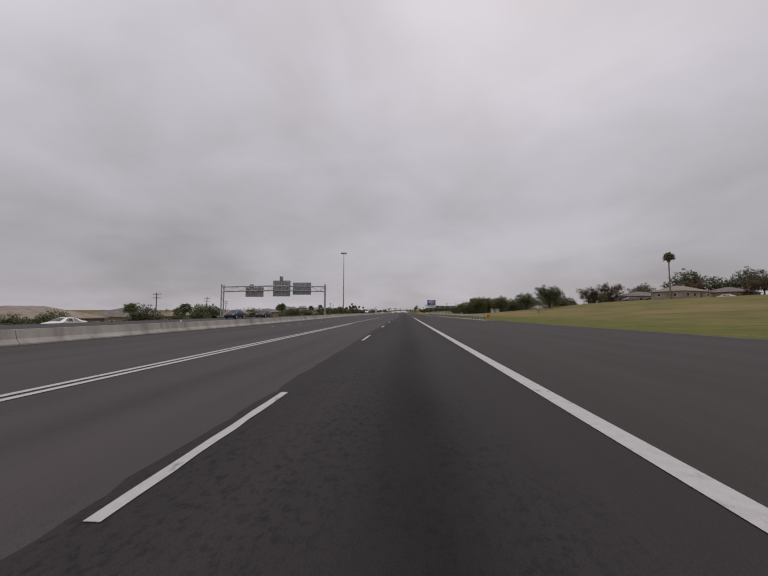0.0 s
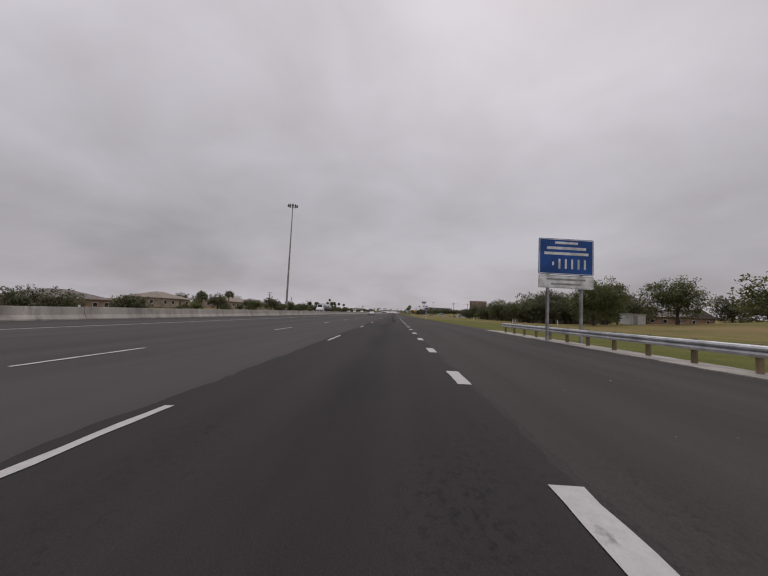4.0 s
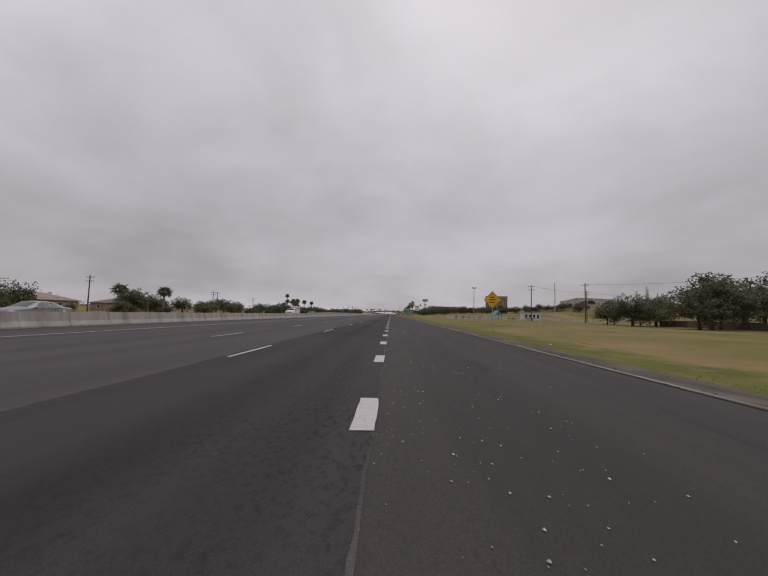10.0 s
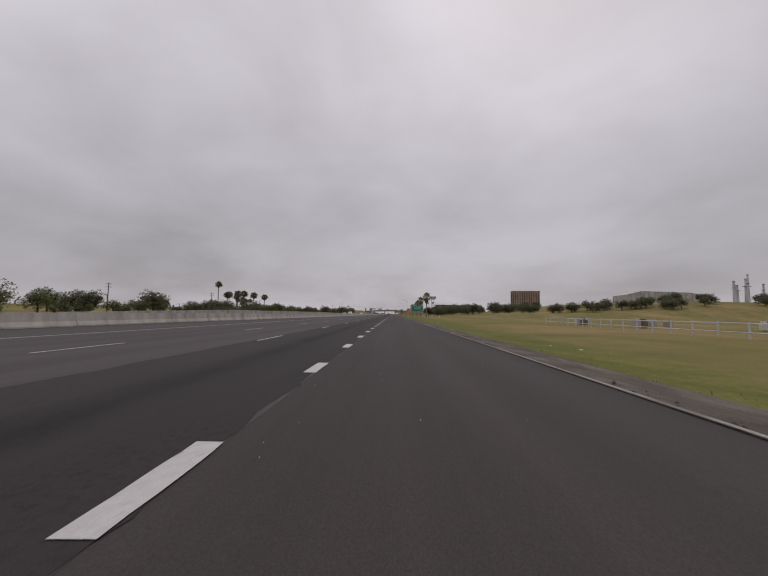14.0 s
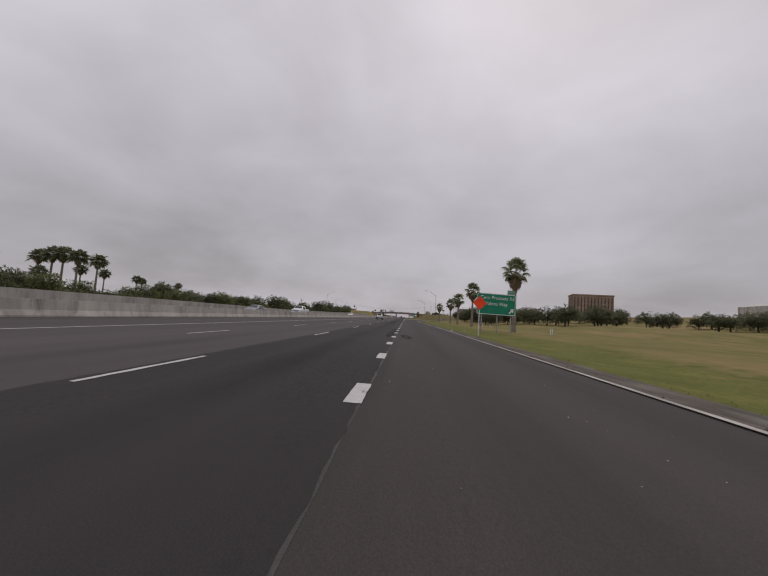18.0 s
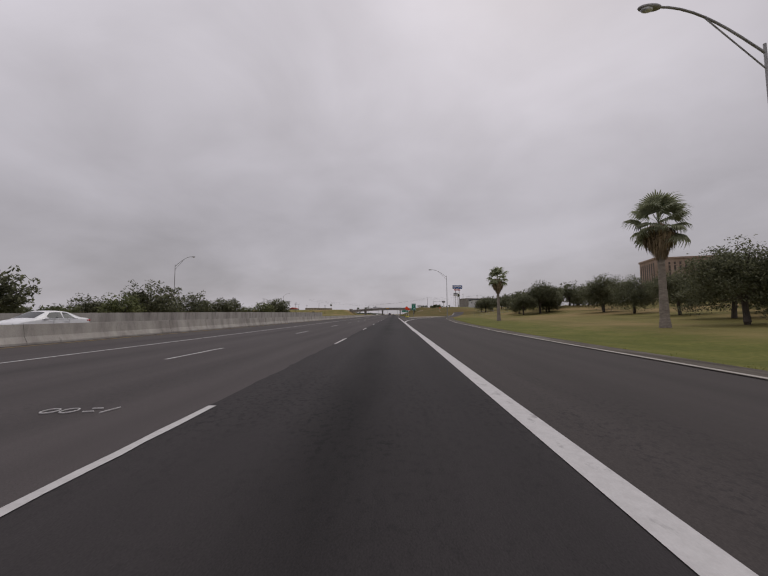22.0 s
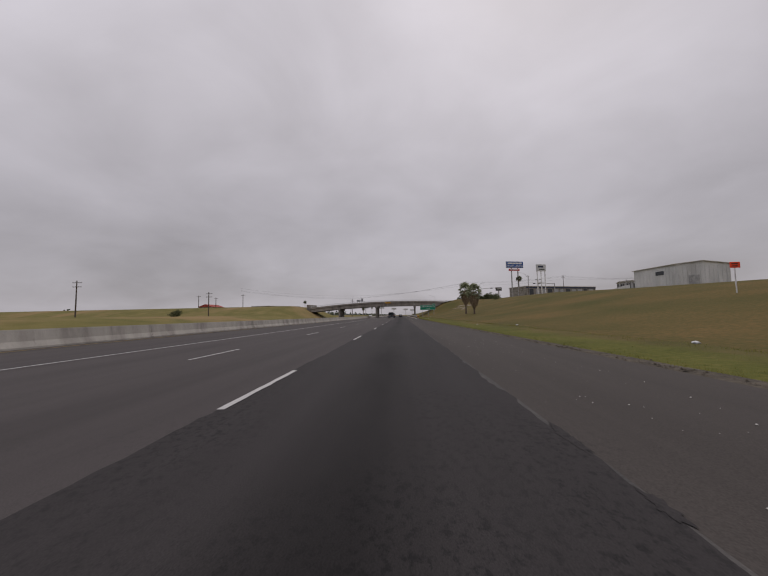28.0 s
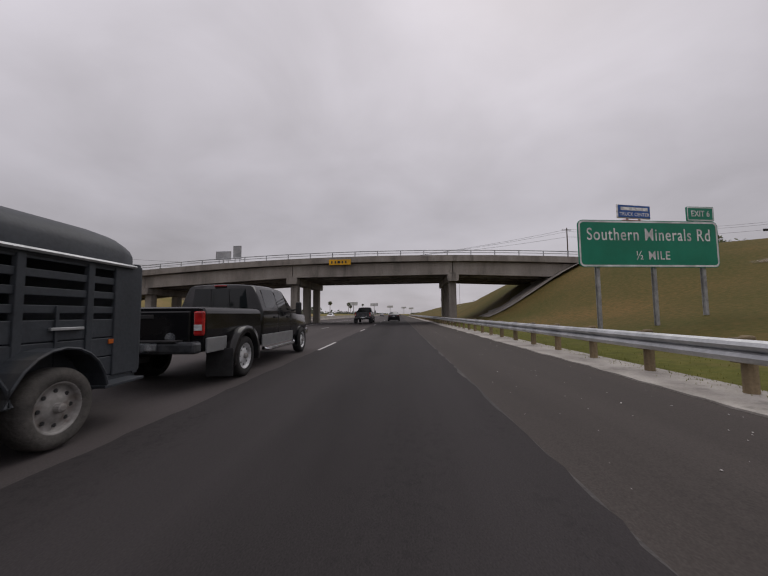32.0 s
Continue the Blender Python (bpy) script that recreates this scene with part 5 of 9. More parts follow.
for dy in (-0.7, 0.7):
    for z in (5.95, 7.05):
        part("chord", tb([(XL, dy, z), ((XL + XR) / 2, dy, z + 0.25), (XR, dy, z)], 0.075, 8), STEEL, g)
for k in range(16):
    xa, xb = XL + (XR - XL) * k / 16, XL + (XR - XL) * (k + 1) / 16
    for dy in (-0.7, 0.7):
        za, zb = (6.0, 7.1) if k % 2 else (7.1, 6.0)
        part("web_member", tb([(xa, dy, za), (xb, dy, zb)], 0.04, 6), STEEL, g)
    part("web_member", tb([(xa, -0.7, 7.1), (xb, 0.7, 7.1)], 0.03, 6), STEEL, g)
for cx, w, h, zc in ((-37.7, 4.4, 2.3, 5.9), (-31.1, 4.2, 3.8, 6.75), (-26.2, 4.4, 2.9, 6.7), (-38.4, 0.9, 0.7, 7.4), (-31.2, 0.8, 1.0, 9.15)):
    sp = part("sign_back", bx((cx, 1.05, zc), (w, 0.06, h), bev=0.01), ALU, g, "bare metal back of a sign panel")
    for k in range(int(h / 0.3)):
        part("rib", bx((cx, 1.0, zc - h / 2 + 0.15 + 0.3 * k), (w * 0.98, 0.05, 0.05)), GALVGREY, sp)
    for q in (-0.4, 0, 0.4):
        part("upright", bx((cx + q * w, 0.92, zc), (0.10, 0.12, h * 0.98)), STEEL, sp)

# ---- high mast light ----
hm = thing("high_mast_light", "very tall tapered steel mast with a ring of floodlights", "street lamp", pose(-47.0, 256.6, 0))
part("mast", tb([(0, 0, -0.1), (0.0, 0, 12), (0.0, 0, 26), (0, 0, 45)], [0.46, 0.38, 0.29, 0.16], 14), POLE, hm)
part("base_plate", tb([(0, 0, -0.05), (0, 0, 0.15)], 0.75, 14), CONCRETE, hm)
part("ring", tb([(1.7 * math.cos(a), 1.7 * math.sin(a), 45.2) for a in (2 * math.pi * k / 20 for k in range(21))], 0.06, 6), POLE, hm)
lampm = to_mesh("floodlight", box(tb([(0, 0, 0.3), (0, 0, 0), (0, 0, -0.4)], [0.1, 0.22, 0.42], 10), (0, 0, 0.32), (0.25, 0.25, 0.2)), PLASTIC)
for k in range(10):
    a = 2 * math.pi * k / 10
    part("floodlight", lampm, None, hm, m=pose(1.9 * math.cos(a), 1.9 * math.sin(a), 45.2))
    if k % 2 == 0:
        part("arm", tb([(0, 0, 45.4), (1.7 * math.cos(a), 1.7 * math.sin(a), 45.2)], 0.05, 6), POLE, hm)
part("head", tb([(0, 0, 44.6), (0, 0, 45.9)], [0.35, 0.25], 12), POLE, hm)


# ---- cobra-head street lamps ----
def street_lamp(x, y, side, h=11.6, arm=3.6):
    s = thing("street_lamp", "tall grey cobra-head street lamp with a truss arm", "street lamp", pose(x, y, land(x, y) if abs(x) > 3 else 0), group="street lamps")
    part("pole", tb([(0, 0, -0.2), (0, 0, h - 0.6)], [0.095, 0.048], 10), POLE, s)
    part("base", tb([(0, 0, -0.1), (0, 0, 0.3), (0, 0, 0.35)], [0.17, 0.16, 0.11], 10), POLE, s)
    n = 9
    part("arm", tb([(side * arm * k / n, 0, h - 0.95 + 1.85 * math.sin(k / n * math.pi / 2)) for k in range(n + 1)], 0.04, 8), POLE, s)
    part("truss_rod", tb([(0, 0, h - 1.55), (side * arm * 0.55, 0, h + 0.42)], 0.025, 6), POLE, s)
    bm = bmesh.new()
    bmesh.ops.create_uvsphere(bm, u_segments=14, v_segments=8, radius=0.5, matrix=Matrix.Translation((side * (arm + 0.3), 0, h + 0.88)) @ Matrix.Diagonal((0.85, 0.34, 0.20, 1)))
    hd = part("lamp_head", bm, POLE, s, smooth=True)
    bm = bmesh.new()
    bmesh.ops.create_uvsphere(bm, u_segments=12, v_segments=6, radius=0.5, matrix=Matrix.Translation((side * (arm + 0.4), 0, h + 0.81)) @ Matrix.Diagonal((0.45, 0.26, 0.18, 1)))
    part("lens", bm, LENS_CLEAR, hd, smooth=True)
    return s


street_lamp(11.8, 646.5, -1)
street_lamp(11.35, 718.1, -1, 10.95)
street_lamp(-43.5, 700.0, 1, 11.6, 3.2)
street_lamp(-69.0, 846.0, 1, 11.6, 3.2)
street_lamp(64.1, 1007.5, -1, 12.9, 4.6)
street_lamp(26.0, 1110.0, -1, 11.0, 3.5)


# ---- palms ----
def frond_mesh(seed, length=1.0):
    """One fan leaf: a stalk along +y and a round fan of narrow blades whose tips bend over and hang."""
    r = random.Random(seed)
    stalk = 0.50 * length
    v = [(-0.016, 0, 0), (0.016, 0, 0), (0.011, stalk, 0.03), (-0.011, stalk, 0.03)]
    f = [(0, 1, 2, 3)]
    n = 25
    for k in range(n):
        t = (k / (n - 1) - 0.5) * 2
        ang = t * 1.65
        L = length * (0.55 - 0.10 * abs(t)) * r.uniform(0.90, 1.08)
        dx, dy = math.sin(ang), math.cos(ang)
        w = 0.027 * length
        px, py = -dy, dx
        fold = 0.03 * length * (1 if k % 2 else -1)
        sag = 0.10 * t * t * length
        b = len(v)
        v += [(0, stalk, 0.03),
              (dx * L * 0.55 + px * w, stalk + dy * L * 0.55 + py * w, 0.04 + fold - sag), (dx * L * 0.55 - px * w, stalk + dy * L * 0.55 - py * w, 0.04 - fold - sag),
              (dx * L * 0.84 + px * w * 0.6, stalk + dy * L * 0.84 + py * w * 0.6, -0.03 - sag), (dx * L * 0.84 - px * w * 0.6, stalk + dy * L * 0.84 - py * w * 0.6, -0.05 - sag),
              (dx * L * 0.97, stalk + dy * L * 0.97, -0.10 - sag - r.uniform(0.02, 0.20) * length)]
        f += [(b, b + 1, b + 2), (b + 1, b + 3, b + 4, b + 2), (b + 3, b + 5, b + 4)]
    return raw_mesh("frond", v, f, FROND)


FRONDS = [frond_mesh(k) for k in range(4)]


def skirt_mesh(seed, rad, top, bottom, mat=SKIRT, count=170):
    """Dead leaves hanging close round the trunk."""
    r = random.Random(seed)
    v, f = [], []
    for k in range(count):
        a = r.uniform(0, 6.283)
        t = r.random()
        z0 = bottom + (top - bottom) * (0.25 + 0.75 * t)
        z1 = max(bottom - 0.15, z0 - r.uniform(0.8, 1.7))
        r0, r1 = 0.15 + 0.18 * t, (rad * (0.24 + 0.76 * math.sin(min(1.0, t * 1.25) * 1.5708)) * r.uniform(0.72, 1.08))
        if z1 < bottom + 0.3:
            r1 *= 0.7
        w = r.uniform(0.03, 0.085)
        ca, sa = math.cos(a), math.sin(a)
        b = len(v)
        v += [(ca * r0 - sa * w * 0.4, sa * r0 + ca * w * 0.4, z0), (ca * r0 + sa * w * 0.4, sa * r0 - ca * w * 0.4, z0),
              (ca * r1 + sa * w, sa * r1 - ca * w, (z0 + z1) / 2), (ca * r1 - sa * w, sa * r1 + ca * w, (z0 + z1) / 2),
              (ca * r1 * 0.85 + sa * w * 0.3, sa * r1 * 0.85 - ca * w * 0.3, z1)]
        f += [(b, b + 1, b + 2, b + 3), (b + 3, b + 2, b + 4)]
    return raw_mesh("dead_skirt", v, f, mat)


def near_palm(x, y, h, crown, skirt_len, seed, label, z=None, lean=(0, 0), girth=0.80, skirt=0.50):
    r = random.Random(seed)
    g = land(x, y) if z is None else z
    p = thing("palm_tree", label, "palm tree", pose(x, y, g), group="roadside fan palms")
    hc = h - crown * 1.05
    pts, rad = [], []
    for k in range(16):
        t = k / 15
        pts.append((lean[0] * t * t, lean[1] * t * t, -0.3 + t * (hc + 0.3)))
        rad.append((0.42 - 0.13 * smooth01(t * 1.6) + 0.13 * max(0, 0.12 - t) / 0.12) * girth * (1.0 + 0.05 * (k % 2)))
    part("trunk", tb(pts, rad, 14), DARKTRUNK if girth < 0.5 else TRUNK, p, smooth=False)
    top = Vector(pts[-1])
    part("dead_skirt", skirt_mesh(seed, crown * skirt, hc + 0.1, hc - skirt_len - 0.3, count=760), None, p, "brown skirt of dead fronds", m=pose(top.x, top.y, 0))
    n = 22
    for k in range(n):
        t = (k + 0.5) / n
        az = k * 137.5 + r.uniform(-16, 16)
        el = 84 - 128 * t + r.uniform(-9, 9)
        s = crown * (0.92 + 0.18 * r.random())
        m = Matrix.Translation(top + Vector((0, 0, 0.25 - 0.5 * t))) @ Matrix.Rotation(radians(az), 4, "Z") @ Matrix.Rotation(radians(el), 4, "X") @ Matrix.Rotation(radians(r.uniform(-25, 25)), 4, "Y") @ Matrix.Diagonal((s, s, s, 1))
        part("frond", FRONDS[k % 4], None, p, m=m)
    return p


near_palm(18.45, 568.7, 12.4, 2.25, 3.3, 1, "tall fan palm with a thick dead skirt behind a sign")
near_palm(18.5, 606.1, 12.0, 2.25, 2.6, 2, "tall fan palm with a rounded crown on the grass verge")
near_palm(18.5, 632.1, 10.9, 2.2, 2.4, 3, "fan palm with a brown skirt on the grass verge")
near_palm(19.7, 662.3, 10.6, 2.25, 2.5, 4, "fan palm with a brown skirt near the exit ramp")
near_palm(18.7, 702.0, 10.4, 2.2, 2.5, 5, "fan palm standing alone on the grass beside the exit ramp")
near_palm(14.2, 911.6, 7.6, 1.9, 3.5, 6, "shaggy fan palm with long dead skirt on the bank", girth=0.46, skirt=0.58)
near_palm(14.1, 901.5, 6.6, 1.85, 3.2, 7, "short shaggy fan palm with a long dead skirt on the bank", girth=0.46, skirt=0.58)


def far_palm_mesh(seed, h, crown, skirt):
    """A whole fan palm as crown, skirt and trunk: fans of blades all round, drooping at the tips."""
    r = random.Random(seed)
    v, f = [], []
    n = 30
    for k in range(n):
        t = (k + 0.5) / n
        az, el = radians(k * 137.5 + r.uniform(-15, 15)), math.asin(0.98 - 1.62 * t)
        d = Vector((math.cos(az) * math.cos(el), math.sin(az) * math.cos(el), math.sin(el)))
        side = Vector((-math.sin(az), math.cos(az), 0))
        up = side.cross(d)
        base = Vector((0, 0, h - crown * 0.85))
        L0 = crown * r.uniform(0.85, 1.12)
        hub = base + d * L0 * 0.35
        for q in range(-4, 5):
            b = len(v)
            a = q * 0.30
            e = d * math.cos(a) + side * math.sin(a)
            L = L0 * (0.72 - 0.05 * abs(q)) * r.uniform(0.9, 1.1)
            w = (side * math.cos(a) - d * math.sin(a)) * 0.075 * crown + up * 0.03 * crown
            tip = hub + e * L - Vector((0, 0, r.uniform(0.05, 0.28) * crown))
            m = hub + e * L * 0.6
            v += [tuple(hub), tuple(m + w), tuple(tip), tuple(m - w)]
            f.append((b, b + 1, b + 2, b + 3))
    return raw_mesh("crown", v, f, FARFROND), skirt_mesh(seed, crown * 0.46, h - crown * 0.75, h - crown * 0.75 - skirt, count=130), to_mesh("trunk", tb([(0, 0, -0.3), (0, 0, h * 0.5), (0, 0, h - crown * 0.7)], [0.3, 0.2, 0.17], 8), TRUNK)


PALM_KINDS = [far_palm_mesh(11, 7.5, 2.1, 1.3), far_palm_mesh(12, 11.0, 2.2, 2.0), far_palm_mesh(13, 16.0, 2.0, 2.0), far_palm_mesh(14, 5.0, 2.0, 0.9)]


def far_palm(x, y, kind, scale, label="fan palm with a ragged round crown beyond the carriageway"):
    p = thing("palm_tree", label, "palm tree", pose(x, y, land(x, y), 0, 0, (x * 37 + y * 11) % 360) @ Matrix.Diagonal((scale, scale, scale, 1)), group="distant palms")
    a, b, c = PALM_KINDS[kind]
    part("crown", a, None, p)
    part("dead_skirt", b, None, p)
    part("trunk", c, None, p)
    return p


far_palm(88.0, 123.0, 2, 1.0, "tall slim palm above the houses on the hill")
for x, y, k, s in [(-58, 362, 0, 0.95), (-60, 350, 0, 0.9), (-52, 140, 0, 1.0), (-55, 146, 0, 0.95), (-56, 66, 0, 0.75), (-50, 74, 0, 0.78), (-62, 90, 3, 1.0), (-60, 215, 3, 1.1), (-57, 226, 0, 0.85),
                   (-54, 262, 3, 0.9), (-56, 268, 3, 0.9), (-86.6, 563.6, 2, 1.0), (-80, 570, 1, 0.9), (-82, 582, 0, 1.0), (-95, 593, 1, 1.15), (-89, 591, 1, 1.2), (-85, 590, 1, 1.2), (-78, 587, 1, 1.1), (-71, 585, 1, 1.0), (-83, 566, 1, 1.0),
                   (-90, 600, 1, 0.9), (-94, 612, 1, 0.9), (-98, 630, 1, 0.9), (-120, 660, 1, 1.0), (-130, 700, 1, 1.1), (-100, 1180, 2, 1.0), (77.4, 1061.9, 2, 1.12),
                   (-70, 1300, 1, 1.2), (-60, 1360, 1, 1.3), (-66, 1420, 1, 1.2), (-58, 1500, 2, 1.1)]:
    far_palm(x, y, k, s)


# ---- broadleaf trees: trunk, limbs and a crown of leaf clumps ----
def crown_mesh(seed, rad, height, base, clumps, leaves, leaf, mat, hollow=0.45, clump=0.0):
    """Leaf clumps on overlapping lobes, denser towards the outside, with gaps."""
    r = np.random.RandomState(seed)
    v, f = [], []
    lobes = []
    for q in range(11):
        a = q * 2.4 + r.uniform(-0.3, 0.3)
        d = rad * r.uniform(0.25, 0.62)
        lobes.append((math.cos(a) * d, math.sin(a) * d, base + height * r.uniform(0.28, 0.68), rad * r.uniform(0.34, 0.48), height * r.uniform(0.26, 0.36)))
    lobes.append((0, 0, base + height * 0.62, rad * 0.5, height * 0.38))
    for _ in range(clumps):
        lx, ly, lz, lr, lh = lobes[r.randint(len(lobes))]
        d = r.normal(size=3)
        d /= np.linalg.norm(d)
        q = r.uniform(hollow, 1.05)
        c = np.array([lx, ly, lz]) + d * q * np.array([lr, lr, lh])
        cs = (clump or leaf * 1.9) * r.uniform(0.7, 1.3)
        n = leaves
        p = c + np.clip(r.normal(size=(n, 3)), -1.45, 1.45) * cs * np.array([0.85, 0.85, 0.6])
        a = r.uniform(0, 6.28, n)
        L, B = leaf * r.uniform(0.55, 1.1, n), leaf * r.uniform(0.3, 0.6, n)
        u = np.stack([np.cos(a), np.sin(a), r.uniform(-1.1, 1.1, n)], 1) * L[:, None]
        w = np.stack([-np.sin(a), np.cos(a), r.uniform(-0.9, 0.9, n)], 1) * B[:, None]
        k = len(v)
        quad = np.stack([p - u, p + w, p + u, p - w], 1).reshape(-1, 3)
        v += [tuple(t) for t in quad.tolist()]
        f += [(k + 4 * t, k + 4 * t + 1, k + 4 * t + 2, k + 4 * t + 3) for t in range(n)]
    return raw_mesh("crown", v, f, mat)


def trunk_mesh(seed, h, rad, spread, thick):
    r = random.Random(seed)
    bm = bmesh.new()
    top = h * 0.42
    tube(bm, [(0, 0, -0.4), (0.05, 0, 0.25), (0.1 * r.uniform(-1, 1), 0.1, top * 0.6), (0.2 * r.uniform(-1, 1), 0, top)], [thick * 1.45, thick, thick * 0.85, thick * 0.7], 9)
    for k in range(6):
        a = k * 1.05 + r.uniform(-0.3, 0.3)
        z = top * r.uniform(0.6, 1.0)
        e = (math.cos(a) * spread * 0.75, math.sin(a) * spread * 0.75, h * r.uniform(0.6, 0.85))
        m = (e[0] * 0.45, e[1] * 0.45, z + (e[2] - z) * 0.6)
        tube(bm, [(0, 0, z), m, e], [thick * 0.5, thick * 0.32, thick * 0.1], 6)
    return to_mesh("trunk", bm, BARK)


TREES = {
    "oak_near": [(crown_mesh(s, 5.2, 6.6, 0.6, 760, 30, 0.115, LEAF_A, 0.35, 0.44), trunk_mesh(s, 7.0, 0.3, 4.2, 0.26)) for s in (31, 32, 33)],
    "oak": [(crown_mesh(s, 5.1, 6.7, 0.4, 270, 13, 0.25, LEAF_A, 0.40, 0.44), trunk_mesh(s, 7.0, 0.3, 4.2, 0.30)) for s in (1, 2, 3)],
    "big": [(crown_mesh(s, 5.4, 8.4, 1.1, 330, 12, 0.28, LEAF_A, 0.40, 0.45), trunk_mesh(s, 9.4, 0.3, 4.6, 0.34)) for s in (4, 5)],
    "park": [(crown_mesh(s, 5.2, 7.4, 0.6, 480, 24, 0.16, LEAF_A if s % 2 else LEAF_B, 0.35, 0.40), trunk_mesh(s, 8.4, 0.3, 4.4, 0.28)) for s in (41, 42, 43)],
    "mesquite": [(crown_mesh(s, 3.6, 4.6, 0.5, 230, 9, 0.21, LEAF_B, 0.40, 0.34), trunk_mesh(s, 5.0, 0.2, 3.0, 0.18)) for s in (6, 7, 8)],
    "brown": [(crown_mesh(s, 3.8, 5.0, 1.0, 150, 12, 0.24, LEAF_C, 0.3), trunk_mesh(s, 6.0, 0.2, 3.2, 0.2)) for s in (9,)],
    "bush": [(crown_mesh(s, 2.6, 3.1, -0.3, 150, 8, 0.22, LEAF_D, 0.40, 0.32), trunk_mesh(s, 2.4, 0.1, 1.8, 0.09)) for s in (10, 11, 12)],
}
TREE_LABEL = {"park": "leafy dense tree at the edge of the park", "oak_near": "live oak with a dense uneven crown on the lawn", "oak": "broad dark live oak with a low spreading crown", "big": "large dark live oak with a dense uneven crown", "mesquite": "light green feathery mesquite tree",
              "brown": "small tree with brownish thinning leaves", "bush": "dense grey-green roadside shrub"}


def tree(x, y, kind, k, s, sz=1.0):
    c, t = TREES[kind][k % len(TREES[kind])]
    p = thing("shrub" if kind == "bush" else "tree", TREE_LABEL[kind], "shrub" if kind == "bush" else "tree",
              pose(x, y, land(x, y), 0, 0, (x * 53 + y * 17) % 360) @ Matrix.Diagonal((s, s, s * sz, 1)), group="roadside " + kind.replace("_near", "") + " trees" if kind != "bush" else "roadside shrubs")
    part("crown", c, None, p)
    part("trunk", t, None, p)


r = random.Random(77)
for x, y, s in [(29.5, 666, 1.05), (38, 676, 1.05), (36, 657, 1.0), (51.5, 724, 1.35), (47, 706, 1.1), (40, 747, 0.98), (43, 690, 1.0), (46.5, 750, 1.5), (60, 690, 1.1), (52, 758, 1.25)]:
    tree(x, y, "oak_near", r.randrange(9), s)
for k in range(30):
    tree(r.uniform(84, 140), r.uniform(140, 215), "bush", r.randrange(9), r.uniform(0.7, 1.1))
# on the hill among the houses
for x, y, k, s in [(52, 133, "park", 1.15), (33, 172, "park", 1.05), (44, 168, "park", 1.0), (50, 151, "park", 0.95), (41, 210, "park", 1.25), (46, 216, "park", 1.3), (52, 222, "park", 1.3), (38.5, 205, "park", 0.9), (41.5, 184, "park", 1.1), (71, 180, "mesquite", 1.9), (52, 200, "oak", 1.2), (62, 206, "oak", 1.3), (85, 152, "brown", 1.5), (79, 158, "brown", 1.35), (101, 141, "mesquite", 1.2),
                   (120, 157, "big", 1.6), (107, 137, "brown", 1.3), (119, 124, "brown", 1.35), (128, 120, "oak", 1.3), (132, 142, "big", 1.4), (142, 126, "big", 1.5), (64, 148, "bush", 0.9), (90, 174, "oak", 1.2), (100, 180, "oak", 1.3), (83, 192, "oak", 1.2),
                   (112, 172, "big", 1.2), (74, 168, "bush", 1.0), (36, 206, "oak", 0.9), (48, 210, "oak", 1.0), (92, 210, "big", 1.1), (104, 164, "oak", 1.3), (132, 104, "big", 1.3), (120, 84, "brown", 1.3), (118, 66, "oak", 1.1), (136, 160, "big", 1.4), (60, 140, "bush", 0.8)]:
    tree(x, y, k, r.randrange(9), s)
for k in range(46):
    y = 220 + k * 3.0 + r.uniform(-2, 2)
    tree(r.uniform(44, 62), y, "park" if y < 300 else r.choice(["oak", "mesquite", "big"]), r.randrange(9), r.uniform(0.72, 1.0))
for k in range(34):
    y = 222 + k * 4.2 + r.uniform(-2, 2)
    tree(r.uniform(64, 90), y, r.choice(["big", "oak"]), r.randrange(9), r.uniform(0.95, 1.2))
tree(46, 236, "mesquite", 1, 1.8, 1.15)
tree(43, 262, "mesquite", 2, 1.6, 1.2)
# the line of oaks across the field and round the brown building
for k in range(34):
    tree(52 + k * 4.6 + r.uniform(-3, 3), 672 - k * 0.9 + r.uniform(-14, 14), "oak", r.randrange(9), r.uniform(0.9, 1.2))
for k in range(16):
    tree(200 + k * 8 + r.uniform(-4, 4), 650 + r.uniform(-14, 30), "oak", r.randrange(9), r.uniform(0.9, 1.2))
for x, y, s in [(126, 772, 1.3), (134, 780, 1.4), (142, 774, 1.35), (150, 784, 1.4), (158, 776, 1.3), (118, 782, 1.3)]:
    tree(x, y, "oak", r.randrange(9), s)
for x, y, s in [(56, 770, 1.3), (70, 778, 1.4), (84, 786, 1.3), (45, 812, 1.15), (51, 822, 1.1), (56, 812, 1.05), (62, 824, 1.2), (67, 814, 1.1), (73, 826, 1.2), (79, 818, 1.1), (86, 830, 1.15), (93, 820, 1.1), (101, 832, 1.2), (110, 822, 1.2), (48, 832, 1.1), (54, 836, 1.15), (59, 832, 1.1), (65, 838, 1.2), (71, 836, 1.15), (77, 838, 1.2), (83, 840, 1.2), (90, 842, 1.2)]:
    tree(x, y, "oak", r.randrange(9), s)
for x, y, s in [(50, 676, 1.0), (64, 662, 0.9), (58, 640, 0.95), (66, 700, 1.1), (70, 720, 1.0), (44, 762, 0.9), (76, 650, 1.0), (84, 670, 1.0), (52, 756, 0.85),
                (62, 742, 1.0), (55, 788, 0.95), (66, 782, 1.0), (72, 800, 1.0), (80, 790, 1.0), (88, 806, 1.0), (60, 772, 0.9), (96, 800, 1.0), (72, 768, 1.0), (78, 738, 1.0), (90, 760, 1.0)]:
    tree(x, y, "oak", r.randrange(9), s * 1.18, 1.05)
